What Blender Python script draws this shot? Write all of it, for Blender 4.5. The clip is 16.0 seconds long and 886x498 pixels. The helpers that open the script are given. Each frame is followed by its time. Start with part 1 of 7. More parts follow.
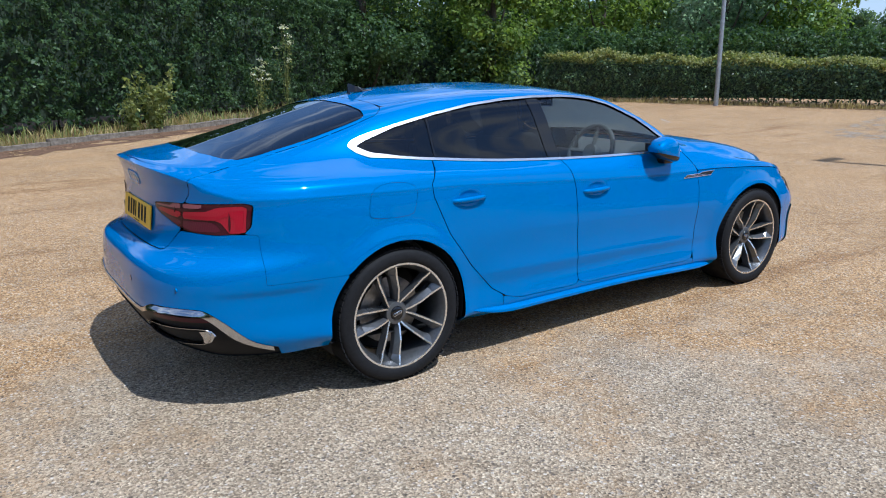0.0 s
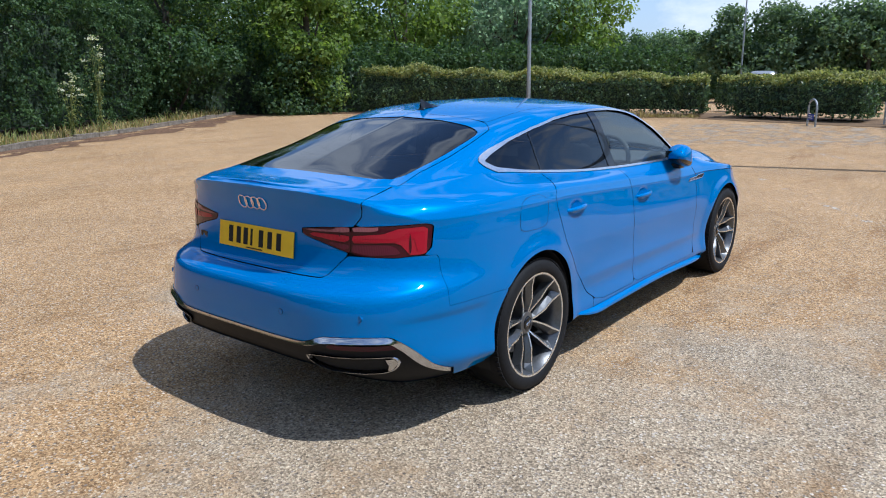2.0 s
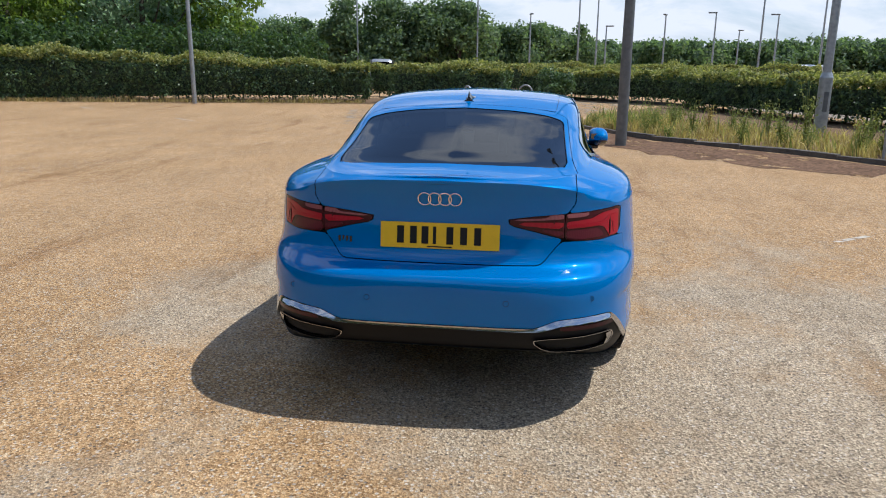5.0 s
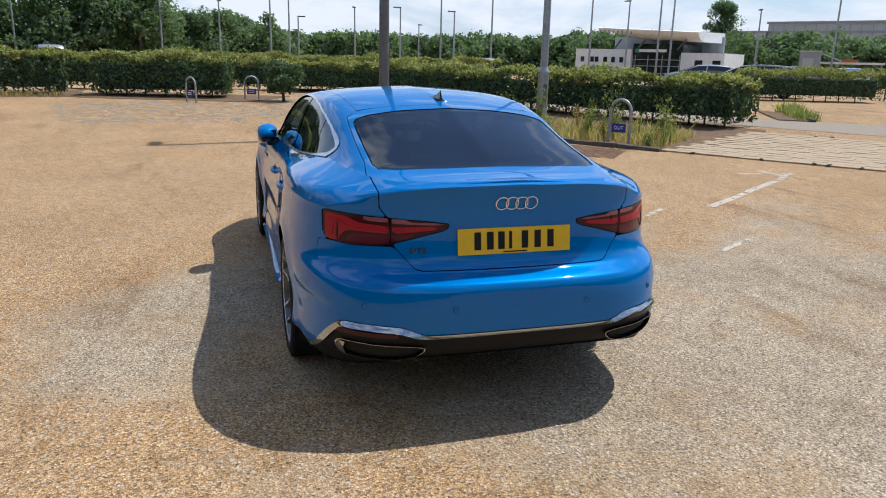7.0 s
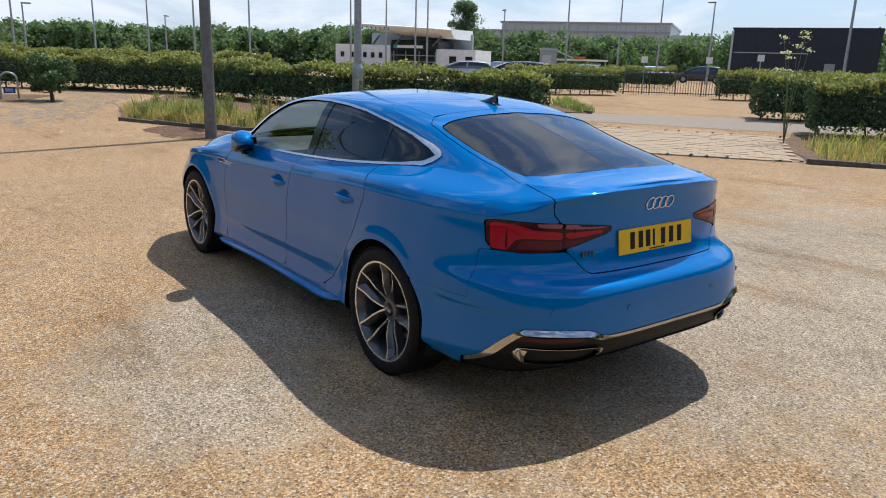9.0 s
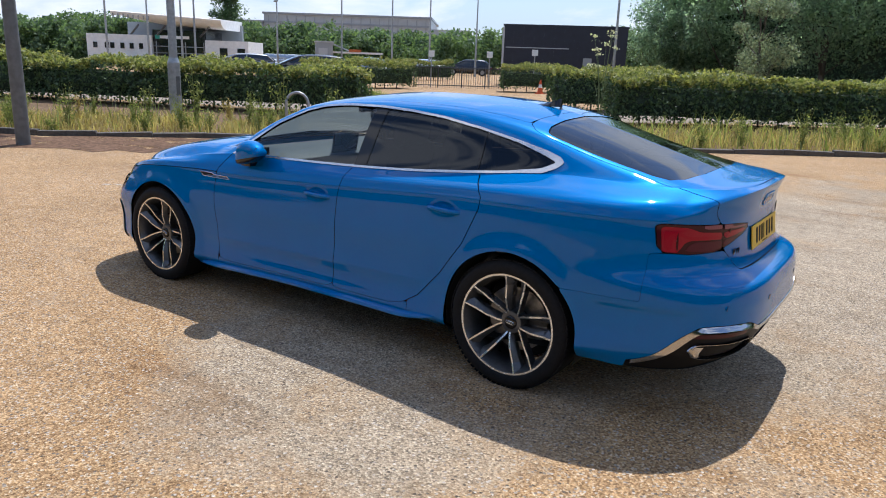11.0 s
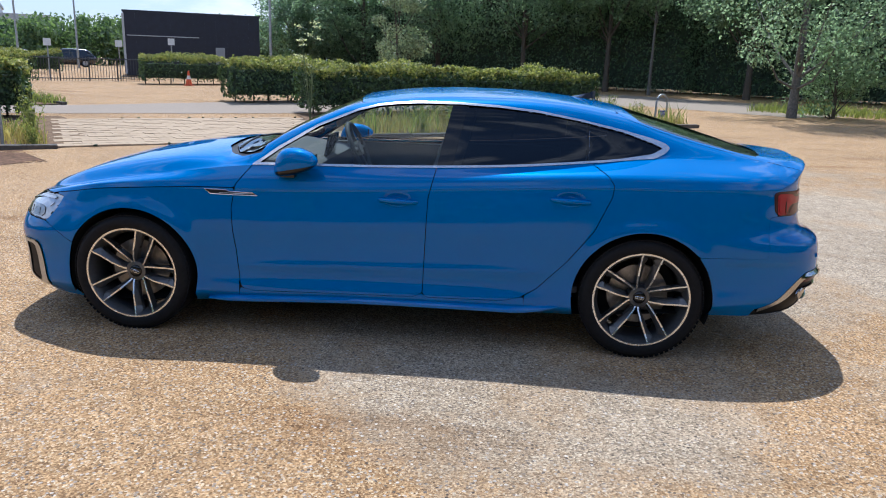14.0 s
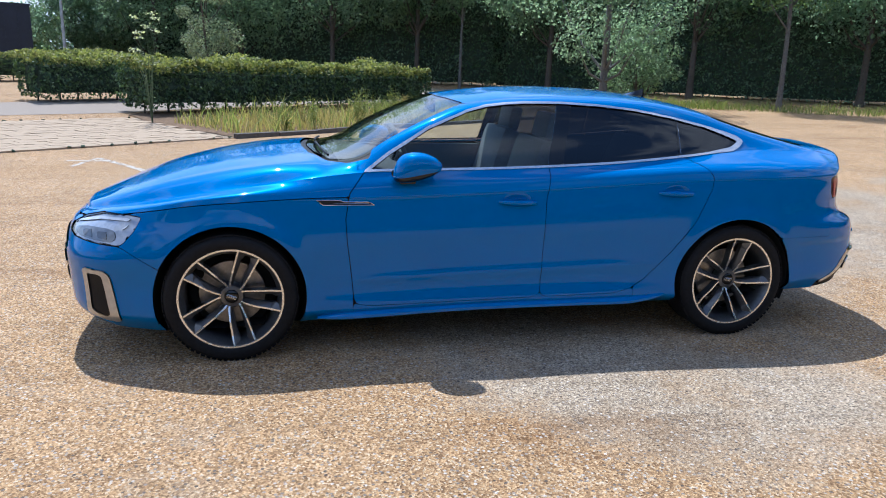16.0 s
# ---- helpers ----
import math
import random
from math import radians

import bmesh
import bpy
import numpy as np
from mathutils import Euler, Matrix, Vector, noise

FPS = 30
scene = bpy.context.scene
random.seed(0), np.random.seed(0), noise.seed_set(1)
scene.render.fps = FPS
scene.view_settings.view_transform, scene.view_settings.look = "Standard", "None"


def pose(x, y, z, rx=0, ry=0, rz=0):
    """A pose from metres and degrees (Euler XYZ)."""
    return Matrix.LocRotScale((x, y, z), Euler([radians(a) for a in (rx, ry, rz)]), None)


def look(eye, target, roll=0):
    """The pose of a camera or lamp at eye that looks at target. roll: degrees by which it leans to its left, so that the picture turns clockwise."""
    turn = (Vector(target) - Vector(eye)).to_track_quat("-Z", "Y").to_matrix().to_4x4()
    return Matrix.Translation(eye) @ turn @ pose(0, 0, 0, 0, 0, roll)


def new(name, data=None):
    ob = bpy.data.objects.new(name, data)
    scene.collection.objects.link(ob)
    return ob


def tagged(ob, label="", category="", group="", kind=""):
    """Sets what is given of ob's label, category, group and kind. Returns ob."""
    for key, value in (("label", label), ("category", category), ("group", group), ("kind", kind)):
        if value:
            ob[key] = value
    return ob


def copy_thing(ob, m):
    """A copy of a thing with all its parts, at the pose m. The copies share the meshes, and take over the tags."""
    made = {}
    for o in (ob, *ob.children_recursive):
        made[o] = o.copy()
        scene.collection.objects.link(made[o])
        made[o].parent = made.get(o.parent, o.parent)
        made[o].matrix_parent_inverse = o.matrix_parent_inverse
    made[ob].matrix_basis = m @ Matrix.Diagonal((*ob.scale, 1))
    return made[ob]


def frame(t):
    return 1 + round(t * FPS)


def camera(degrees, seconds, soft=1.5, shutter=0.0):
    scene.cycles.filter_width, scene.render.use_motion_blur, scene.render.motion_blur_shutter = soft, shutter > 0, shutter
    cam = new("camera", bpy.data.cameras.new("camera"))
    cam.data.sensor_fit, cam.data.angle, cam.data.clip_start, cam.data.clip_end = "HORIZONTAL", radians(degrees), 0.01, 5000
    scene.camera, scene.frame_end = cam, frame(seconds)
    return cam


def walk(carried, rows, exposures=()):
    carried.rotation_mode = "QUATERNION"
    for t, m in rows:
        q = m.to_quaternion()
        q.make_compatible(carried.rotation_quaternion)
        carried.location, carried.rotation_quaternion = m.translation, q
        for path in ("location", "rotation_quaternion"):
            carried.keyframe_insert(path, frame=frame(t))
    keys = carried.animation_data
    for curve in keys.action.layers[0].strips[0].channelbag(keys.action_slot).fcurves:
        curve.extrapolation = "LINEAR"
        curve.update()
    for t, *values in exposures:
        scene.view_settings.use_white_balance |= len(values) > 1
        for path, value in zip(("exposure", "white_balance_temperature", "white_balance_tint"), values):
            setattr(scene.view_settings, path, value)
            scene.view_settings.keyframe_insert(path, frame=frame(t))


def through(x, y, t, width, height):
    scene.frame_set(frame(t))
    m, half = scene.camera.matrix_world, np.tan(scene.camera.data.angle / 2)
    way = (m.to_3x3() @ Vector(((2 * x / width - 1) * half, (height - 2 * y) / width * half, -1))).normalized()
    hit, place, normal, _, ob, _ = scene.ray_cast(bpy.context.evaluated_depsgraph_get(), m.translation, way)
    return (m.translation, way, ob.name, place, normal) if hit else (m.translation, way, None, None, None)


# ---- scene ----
cam = camera(62.7, 16.0, 1.05)
PATH = [
    (0, (-3.112, -3.717, 1.475), (-2.013, -2.118, 0.992), -0.4),
    (0.5, (-3.439, -3.49, 1.452), (-2.293, -1.913, 1.005), -0.5),
    (1, (-3.776, -3.233, 1.499), (-2.522, -1.739, 1.057), -0.4),
    (1.5, (-4.034, -2.908, 1.502), (-2.608, -1.58, 1.051), -0.5),
    (2, (-4.339, -2.637, 1.499), (-2.811, -1.428, 1.046), -0.5),
    (2.5, (-4.61, -2.337, 1.517), (-2.997, -1.247, 1.059), -0.5),
    (3, (-4.802, -1.93, 1.533), (-3.089, -1.009, 1.066), -0.4),
    (5.5, (-5.446, -0.042, 1.539), (-3.51, 0.031, 1.042), 0.8),
    (6, (-5.387, 0.373, 1.558), (-3.456, 0.239, 1.056), 1.1),
    (6.5, (-5.36, 0.815, 1.589), (-3.457, 0.458, 1.086), 1.3),
    (7, (-5.192, 1.197, 1.563), (-3.342, 0.627, 1.059), 1.4),
    (7.5, (-5.03, 1.594, 1.573), (-3.239, 0.859, 1.071), 1.4),
    (8, (-4.866, 2.001, 1.596), (-3.162, 1.082, 1.094), 1.7),
    (8.5, (-4.627, 2.349, 1.58), (-3.027, 1.259, 1.077), 1.8),
    (9, (-4.391, 2.751, 1.57), (-2.842, 1.589, 1.07), 1.8),
    (11.5, (-2.677, 4.092, 1.58), (-1.74, 2.396, 1.083), 2.1),
    (12, (-2.289, 4.308, 1.565), (-1.513, 2.532, 1.072), 2.0),
    (12.5, (-1.888, 4.452, 1.535), (-1.278, 2.612, 1.042), 1.8),
    (13, (-1.445, 4.573, 1.543), (-0.955, 2.698, 1.052), 1.9),
    (13.5, (-1.045, 4.707, 1.552), (-0.721, 2.795, 1.063), 1.8),
    (14, (-0.597, 4.686, 1.522), (-0.465, 2.752, 1.031), 1.9),
    (14.5, (-0.123, 4.68, 1.503), (-0.156, 2.741, 1.013), 1.9),
    (15, (0.302, 4.689, 1.532), (0.109, 2.76, 1.041), 1.9),
    (15.5, (0.73, 4.578, 1.529), (0.394, 2.669, 1.038), 1.9),
    (16, (1.167, 4.506, 1.5), (0.73, 2.616, 1.011), 1.9),
]
EXPOSURES = [(0.0, 0.08, 5340, 9), (1.5, 0.10, 5410, 9), (3.0, 0.09, 5670, 9), (5.5, 0.0, 5920, 9), (9.0, 0.03, 5940, 9), (11.5, 0.21, 5720, 12), (13.0, 0.24, 5580, 12), (14.5, 0.28, 5400, 11), (16.0, 0.36, 5250, 11)]
walk(cam, [(t, look(e, g, r)) for t, e, g, r in PATH], EXPOSURES)

# ---- sky and sun ----
SUN_DIR = Vector((0.13, -0.53, 1.0)).normalized()
world = bpy.data.worlds.new("world")
scene.world = world
world.use_nodes = True
wn, wl = world.node_tree.nodes, world.node_tree.links
wn.clear()
w_out, w_bg = wn.new("ShaderNodeOutputWorld"), wn.new("ShaderNodeBackground")
w_sky = wn.new("ShaderNodeTexSky")
w_sky.sky_type, w_sky.sun_disc = "NISHITA", False
w_sky.sun_elevation = math.asin(SUN_DIR.z)
w_sky.sun_rotation = math.atan2(SUN_DIR.x, SUN_DIR.y)
w_sky.altitude, w_sky.air_density, w_sky.dust_density = 1500.0, 1.0, 1.0
w_tc, w_map = wn.new("ShaderNodeTexCoord"), wn.new("ShaderNodeMapping")
w_map.inputs["Scale"].default_value = (1.0, 1.0, 2.6)
w_noise, w_ramp, w_mix = wn.new("ShaderNodeTexNoise"), wn.new("ShaderNodeValToRGB"), wn.new("ShaderNodeMixRGB")
w_noise.inputs["Scale"].default_value = 3.4
w_noise.inputs["Distortion"].default_value = 0.35
w_noise.inputs["Detail"].default_value = 8
w_noise.inputs["Roughness"].default_value = 0.58
w_ramp.color_ramp.elements[0].position, w_ramp.color_ramp.elements[1].position = 0.49, 0.61
w_mix.inputs["Color2"].default_value = (5.3, 5.4, 5.65, 1)
w_bg.inputs["Strength"].default_value = 0.166
wl.new(w_tc.outputs["Generated"], w_map.inputs["Vector"])
wl.new(w_map.outputs["Vector"], w_noise.inputs["Vector"])
wl.new(w_noise.outputs["Fac"], w_ramp.inputs["Fac"])
wl.new(w_ramp.outputs["Color"], w_mix.inputs["Fac"])
# pale haze low over the horizon
w_sep, w_low, w_haze = wn.new("ShaderNodeSeparateXYZ"), wn.new("ShaderNodeMapRange"), wn.new("ShaderNodeMixRGB")
w_low.inputs["From Min"].default_value, w_low.inputs["From Max"].default_value = 0.0, 0.30
w_low.inputs["To Min"].default_value, w_low.inputs["To Max"].default_value = 0.92, 0.0
w_haze.inputs["Color2"].default_value = (3.0, 3.35, 3.85, 1)
wl.new(w_tc.outputs["Generated"], w_sep.inputs["Vector"])
wl.new(w_sep.outputs["Z"], w_low.inputs["Value"])
wl.new(w_low.outputs["Result"], w_haze.inputs["Fac"])
wl.new(w_sky.outputs["Color"], w_haze.inputs["Color1"])
wl.new(w_haze.outputs["Color"], w_mix.inputs["Color1"])
wl.new(w_mix.outputs["Color"], w_bg.inputs["Color"])
wl.new(w_bg.outputs["Background"], w_out.inputs["Surface"])

sun = new("sun", bpy.data.lights.new("sun", "SUN"))
sun.data.energy, sun.data.angle, sun.data.color = 4.45, radians(0.55), (1.0, 0.955, 0.88)
sun.matrix_world = look(SUN_DIR * 60, (0, 0, 0))

# ---- materials ----
def nodes_of(name):
    m = bpy.data.materials.new(name)
    m.use_nodes = True
    return m, m.node_tree.nodes, m.node_tree.links, m.node_tree.nodes["Principled BSDF"]


def tex(n, l, kind, scale, detail=4.0, rough=0.55, vec=None, coord="Object"):
    t = n.new(kind)
    t.inputs["Scale"].default_value = scale
    if kind == "ShaderNodeTexNoise":
        t.inputs["Detail"].default_value, t.inputs["Roughness"].default_value = detail, rough
    if vec is None:
        tc = n.new("ShaderNodeTexCoord")
        vec = tc.outputs[coord]
    l.new(vec, t.inputs["Vector"])
    return t


def ramp(n, l, fac, stops):
    r = n.new("ShaderNodeValToRGB")
    while len(r.color_ramp.elements) < len(stops):
        r.color_ramp.elements.new(0.5)
    for e, (p, c) in zip(r.color_ramp.elements, stops):
        e.position, e.color = p, (*c, 1)
    l.new(fac, r.inputs["Fac"])
    return r.outputs["Color"]


def mixc(n, l, fac, a, b, mode="MIX"):
    m = n.new("ShaderNodeMixRGB")
    m.blend_type = mode
    for sock, v in (("Fac", fac), ("Color1", a), ("Color2", b)):
        if isinstance(v, (int, float)):
            m.inputs[sock].default_value = v
        elif isinstance(v, tuple):
            m.inputs[sock].default_value = (*v, 1)
        else:
            l.new(v, m.inputs[sock])
    return m.outputs["Color"]


def bump(n, l, bsdf, height, strength, dist=0.01, prev=None):
    b = n.new("ShaderNodeBump")
    b.inputs["Strength"].default_value, b.inputs["Distance"].default_value = strength, dist
    l.new(height, b.inputs["Height"])
    if prev is not None:
        l.new(prev, b.inputs["Normal"])
    if bsdf is not None:
        l.new(b.outputs["Normal"], bsdf.inputs["Normal"])
    return b.outputs["Normal"]


def simple(name, color, rough=0.5, metal=0.0, vary=0.25, scale=30.0, bumps=0.0, spec=0.5, coat=0.0):
    """A plain surface with mottling at two scales and a slight relief."""
    m, n, l, b = nodes_of(name)
    t1, t2 = tex(n, l, "ShaderNodeTexNoise", scale), tex(n, l, "ShaderNodeTexNoise", scale * 0.12)
    lo, hi = tuple(c * (1 - vary) for c in color), tuple(min(1, c * (1 + vary)) for c in color)
    c1 = ramp(n, l, t1.outputs["Fac"], [(0.3, lo), (0.7, hi)])
    c2 = ramp(n, l, t2.outputs["Fac"], [(0.3, tuple(1 - vary * 0.6 for _ in range(3))), (0.7, (1, 1, 1))])
    l.new(mixc(n, l, 1.0, c1, c2, "MULTIPLY"), b.inputs["Base Color"])
    rr = n.new("ShaderNodeMapRange")
    rr.inputs["To Min"].default_value, rr.inputs["To Max"].default_value = max(0.0, rough - 0.08), min(1.0, rough + 0.08)
    l.new(t2.outputs["Fac"], rr.inputs["Value"])
    l.new(rr.outputs["Result"], b.inputs["Roughness"])
    b.inputs["Metallic"].default_value = metal
    b.inputs["Specular IOR Level"].default_value = spec
    b.inputs["Coat Weight"].default_value = coat
    if bumps:
        bump(n, l, b, t1.outputs["Fac"], bumps)
    return m


def glass_mat(name, tint, gloss_tint=(1, 1, 1), rough=0.0):
    """A thin pane: tinted see-through with a mirror coat by its angle."""
    m, n, l, b = nodes_of(name)
    n.remove(b)
    out = n["Material Output"]
    tr, gl, fr, mx = n.new("ShaderNodeBsdfTransparent"), n.new("ShaderNodeBsdfGlossy"), n.new("ShaderNodeFresnel"), n.new("ShaderNodeMixShader")
    tr.inputs["Color"].default_value = (*tint, 1)
    gl.inputs["Color"].default_value = (*gloss_tint, 1)
    gl.inputs["Roughness"].default_value = rough
    fr.inputs["IOR"].default_value = 1.52
    l.new(fr.outputs["Fac"], mx.inputs["Fac"])
    l.new(tr.outputs["BSDF"], mx.inputs[1])
    l.new(gl.outputs["BSDF"], mx.inputs[2])
    l.new(mx.outputs["Shader"], out.inputs["Surface"])
    return m


def car_paint(name, color):
    """Solid blue lacquer: fine flake, faint dust, clear coat with a slight ripple."""
    m, n, l, b = nodes_of(name)
    fl = tex(n, l, "ShaderNodeTexNoise", 900.0, 2.0)
    big = tex(n, l, "ShaderNodeTexNoise", 3.0)
    dust = tex(n, l, "ShaderNodeTexNoise", 140.0, 6.0, 0.7)
    c = ramp(n, l, fl.outputs["Fac"], [(0.35, tuple(v * 0.88 for v in color)), (0.65, tuple(min(1, v * 1.10) for v in color))])
    wash = ramp(n, l, big.outputs["Fac"], [(0.3, (0.94, 0.94, 0.94)), (0.75, (1.0, 1.0, 1.0))])
    c = mixc(n, l, 1.0, c, wash, "MULTIPLY")
    c = mixc(n, l, ramp(n, l, dust.outputs["Fac"], [(0.66, (0, 0, 0)), (0.80, (0.10, 0.10, 0.10))]), c, (0.35, 0.33, 0.30))
    l.new(c, b.inputs["Base Color"])
    b.inputs["Metallic"].default_value = 0.12
    b.inputs["Roughness"].default_value = 0.38
    b.inputs["Specular IOR Level"].default_value = 0.0
    b.inputs["Coat Weight"].default_value = 1.0
    b.inputs["Coat Roughness"].default_value = 0.03
    b.inputs["Coat IOR"].default_value = 1.42
    wave = tex(n, l, "ShaderNodeTexNoise", 7.0, 1.0)
    l.new(bump(n, l, None, wave.outputs["Fac"], 0.02, 0.02), b.inputs["Coat Normal"])
    return m


def lamp_glass(name, color, bright):
    """Tinted moulded plastic with fine ribs under a clear coat."""
    m, n, l, b = nodes_of(name)
    w = tex(n, l, "ShaderNodeTexWave", 60.0)
    l.new(ramp(n, l, w.outputs["Fac"], [(0.2, color), (0.8, bright)]), b.inputs["Base Color"])
    b.inputs["Roughness"].default_value = 0.3
    b.inputs["Specular IOR Level"].default_value = 0.1
    b.inputs["Coat Weight"].default_value = 0.45
    b.inputs["Coat Roughness"].default_value = 0.02
    return m


def ground_mat():
    """Worn asphalt under loose buff grit: speckled stones, tan drifts, grey worn patches."""
    m, n, l, b = nodes_of("gritty_asphalt")
    tc = n.new("ShaderNodeTexCoord")
    P = tc.outputs["Object"]
    vor = n.new("ShaderNodeTexVoronoi")
    vor.inputs["Scale"].default_value = 112.0
    l.new(P, vor.inputs["Vector"])
    fine = tex(n, l, "ShaderNodeTexNoise", 75.0, 5.0, 0.75, P)
    mid = tex(n, l, "ShaderNodeTexNoise", 0.75, 8.0, 0.68, P)
    big = tex(n, l, "ShaderNodeTexNoise", 0.16, 4.0, 0.55, P)
    stone = n.new("ShaderNodeSeparateColor")
    l.new(vor.outputs["Color"], stone.inputs["Color"])
    grey = ramp(n, l, stone.outputs["Red"], [(0.0, (0.20, 0.158, 0.110)), (0.45, (0.408, 0.320, 0.214)), (0.8, (0.535, 0.426, 0.292)), (1.0, (0.66, 0.560, 0.405))])
    tan = ramp(n, l, stone.outputs["Green"], [(0.0, (0.205, 0.119, 0.056)), (0.5, (0.452, 0.280, 0.130)), (0.85, (0.605, 0.405, 0.205)), (1.0, (0.66, 0.54, 0.375))])
    # grit lies thickest away from the worn turning place round the origin
    sep = n.new("ShaderNodeSeparateXYZ")
    l.new(P, sep.inputs["Vector"])
    ln = n.new("ShaderNodeVectorMath")
    ln.operation = "DISTANCE"
    ln.inputs[1].default_value = (-2.6, -3.2, 0)
    l.new(P, ln.inputs[0])
    far = n.new("ShaderNodeMapRange")
    far.inputs["From Min"].default_value, far.inputs["From Max"].default_value = 1.6, 7.6
    far.inputs["To Min"].default_value, far.inputs["To Max"].default_value = -0.10, 0.32
    l.new(ln.outputs["Value"], far.inputs["Value"])
    add = n.new("ShaderNodeMath")
    add.operation = "ADD"
    l.new(mid.outputs["Fac"], add.inputs[0])
    swept = n.new("ShaderNodeVectorMath")
    swept.operation = "DISTANCE"
    swept.inputs[1].default_value = (-0.8, 0.8, 0)
    l.new(P, swept.inputs[0])
    bare = n.new("ShaderNodeMapRange")
    bare.inputs["From Min"].default_value, bare.inputs["From Max"].default_value = 1.1, 2.2
    bare.inputs["To Min"].default_value, bare.inputs["To Max"].default_value = 0.01, 0.40
    l.new(swept.outputs["Value"], bare.inputs["Value"])
    least = n.new("ShaderNodeMath")
    least.operation = "MINIMUM"
    l.new(far.outputs["Result"], least.inputs[0])
    l.new(bare.outputs["Result"], least.inputs[1])
    l.new(least.outputs["Value"], add.inputs[1])
    add2 = n.new("ShaderNodeMath")
    add2.operation = "ADD"
    l.new(add.outputs["Value"], add2.inputs[0])
    half = n.new("ShaderNodeMath")
    half.operation = "MULTIPLY_ADD"
    half.inputs[1].default_value, half.inputs[2].default_value = 0.5, -0.25
    l.new(big.outputs["Fac"], half.inputs[0])
    l.new(half.outputs["Value"], add2.inputs[1])
    fac = ramp(n, l, add2.outputs["Value"], [(0.44, (0, 0, 0)), (0.52, (0.4, 0.4, 0.4)), (0.63, (1, 1, 1))])
    col = mixc(n, l, fac, grey, tan)
    # scuffs and drifts a hand to a stride across
    scuff = tex(n, l, "ShaderNodeTexNoise", 6.5, 5.0, 0.68, P)
    col = mixc(n, l, 1.0, col, ramp(n, l, scuff.outputs["Fac"], [(0.28, (0.78, 0.76, 0.73)), (0.52, (1.0, 1.0, 1.0)), (0.75, (1.12, 1.10, 1.07))]), "MULTIPLY")
    wide = tex(n, l, "ShaderNodeTexNoise", 0.55, 5.0, 0.6, P)
    col = mixc(n, l, 1.0, col, ramp(n, l, wide.outputs["Fac"], [(0.30, (0.86, 0.83, 0.80)), (0.6, (1.03, 1.01, 1.0))]), "MULTIPLY")
    turn = n.new("ShaderNodeMapping")
    turn.inputs["Rotation"].default_value, turn.inputs["Scale"].default_value = (0, 0, 0.9), (0.32, 1.5, 1.0)
    l.new(P, turn.inputs["Vector"])
    row = tex(n, l, "ShaderNodeTexNoise", 1.0, 7.0, 0.66, turn.outputs["Vector"])
    col = mixc(n, l, 1.0, col, ramp(n, l, row.outputs["Fac"], [(0.40, (1.06, 1.05, 1.04)), (0.56, (1.0, 1.0, 1.0)), (0.68, (0.74, 0.66, 0.58))]), "MULTIPLY")
    # single larger stones
    peb = n.new("ShaderNodeTexVoronoi")
    peb.inputs["Scale"].default_value = 52.0
    l.new(P, peb.inputs["Vector"])
    ps = n.new("ShaderNodeSeparateColor")
    l.new(peb.outputs["Color"], ps.inputs["Color"])
    rare = ramp(n, l, ps.outputs["Blue"], [(0.76, (0, 0, 0)), (0.79, (1, 1, 1))])
    spot = ramp(n, l, peb.outputs["Distance"], [(0.30, (1, 1, 1)), (0.42, (0, 0, 0))])
    pm = mixc(n, l, 1.0, rare, spot, "MULTIPLY")
    pcol = ramp(n, l, ps.outputs["Red"], [(0.0, (0.10, 0.075, 0.055)), (0.5, (0.36, 0.29, 0.22)), (1.0, (0.64, 0.55, 0.44))])
    col = mixc(n, l, pm, col, pcol)
    deep = n.new("ShaderNodeMath")
    deep.operation = "MULTIPLY_ADD"
    deep.inputs[1].default_value = 0.9
    l.new(fine.outputs["Fac"], deep.inputs[0])
    l.new(vor.outputs["Distance"], deep.inputs[2])
    pits = ramp(n, l, deep.outputs["Value"], [(1.05, (0, 0, 0)), (1.20, (0.8, 0.8, 0.8))])
    col = mixc(n, l, pits, col, (0.050, 0.038, 0.028))
    shade = ramp(n, l, fine.outputs["Fac"], [(0.30, (0.40, 0.40, 0.40)), (0.66, (1.30, 1.30, 1.30))])
    l.new(mixc(n, l, 1.0, col, shade, "MULTIPLY"), b.inputs["Base Color"])
    b.inputs["Roughness"].default_value = 0.9
    b.inputs["Specular IOR Level"].default_value = 0.25
    n1 = bump(n, l, None, vor.outputs["Distance"], 0.9, 0.007)
    bump(n, l, b, fine.outputs["Fac"], 0.2, 0.006, n1)
    return m


def patchy(name, color, cover, size, **kw):
    """A broken layer over the ground: bits of a simple surface with bare gaps between them."""
    m = simple(name, color, **kw)
    n, l = m.node_tree.nodes, m.node_tree.links
    t = tex(n, l, "ShaderNodeTexNoise", size, 9.0, 0.72)
    gap, mx = n.new("ShaderNodeBsdfTransparent"), n.new("ShaderNodeMixShader")
    edge = 0.5 + (0.5 - cover) * 0.45
    l.new(ramp(n, l, t.outputs["Fac"], [(edge - 0.03, (0, 0, 0)), (edge + 0.03, (1, 1, 1))]), mx.inputs["Fac"])
    l.new(gap.outputs["BSDF"], mx.inputs[1])
    l.new(n["Principled BSDF"].outputs["BSDF"], mx.inputs[2])
    l.new(mx.outputs["Shader"], n["Material Output"].inputs["Surface"])
    return m


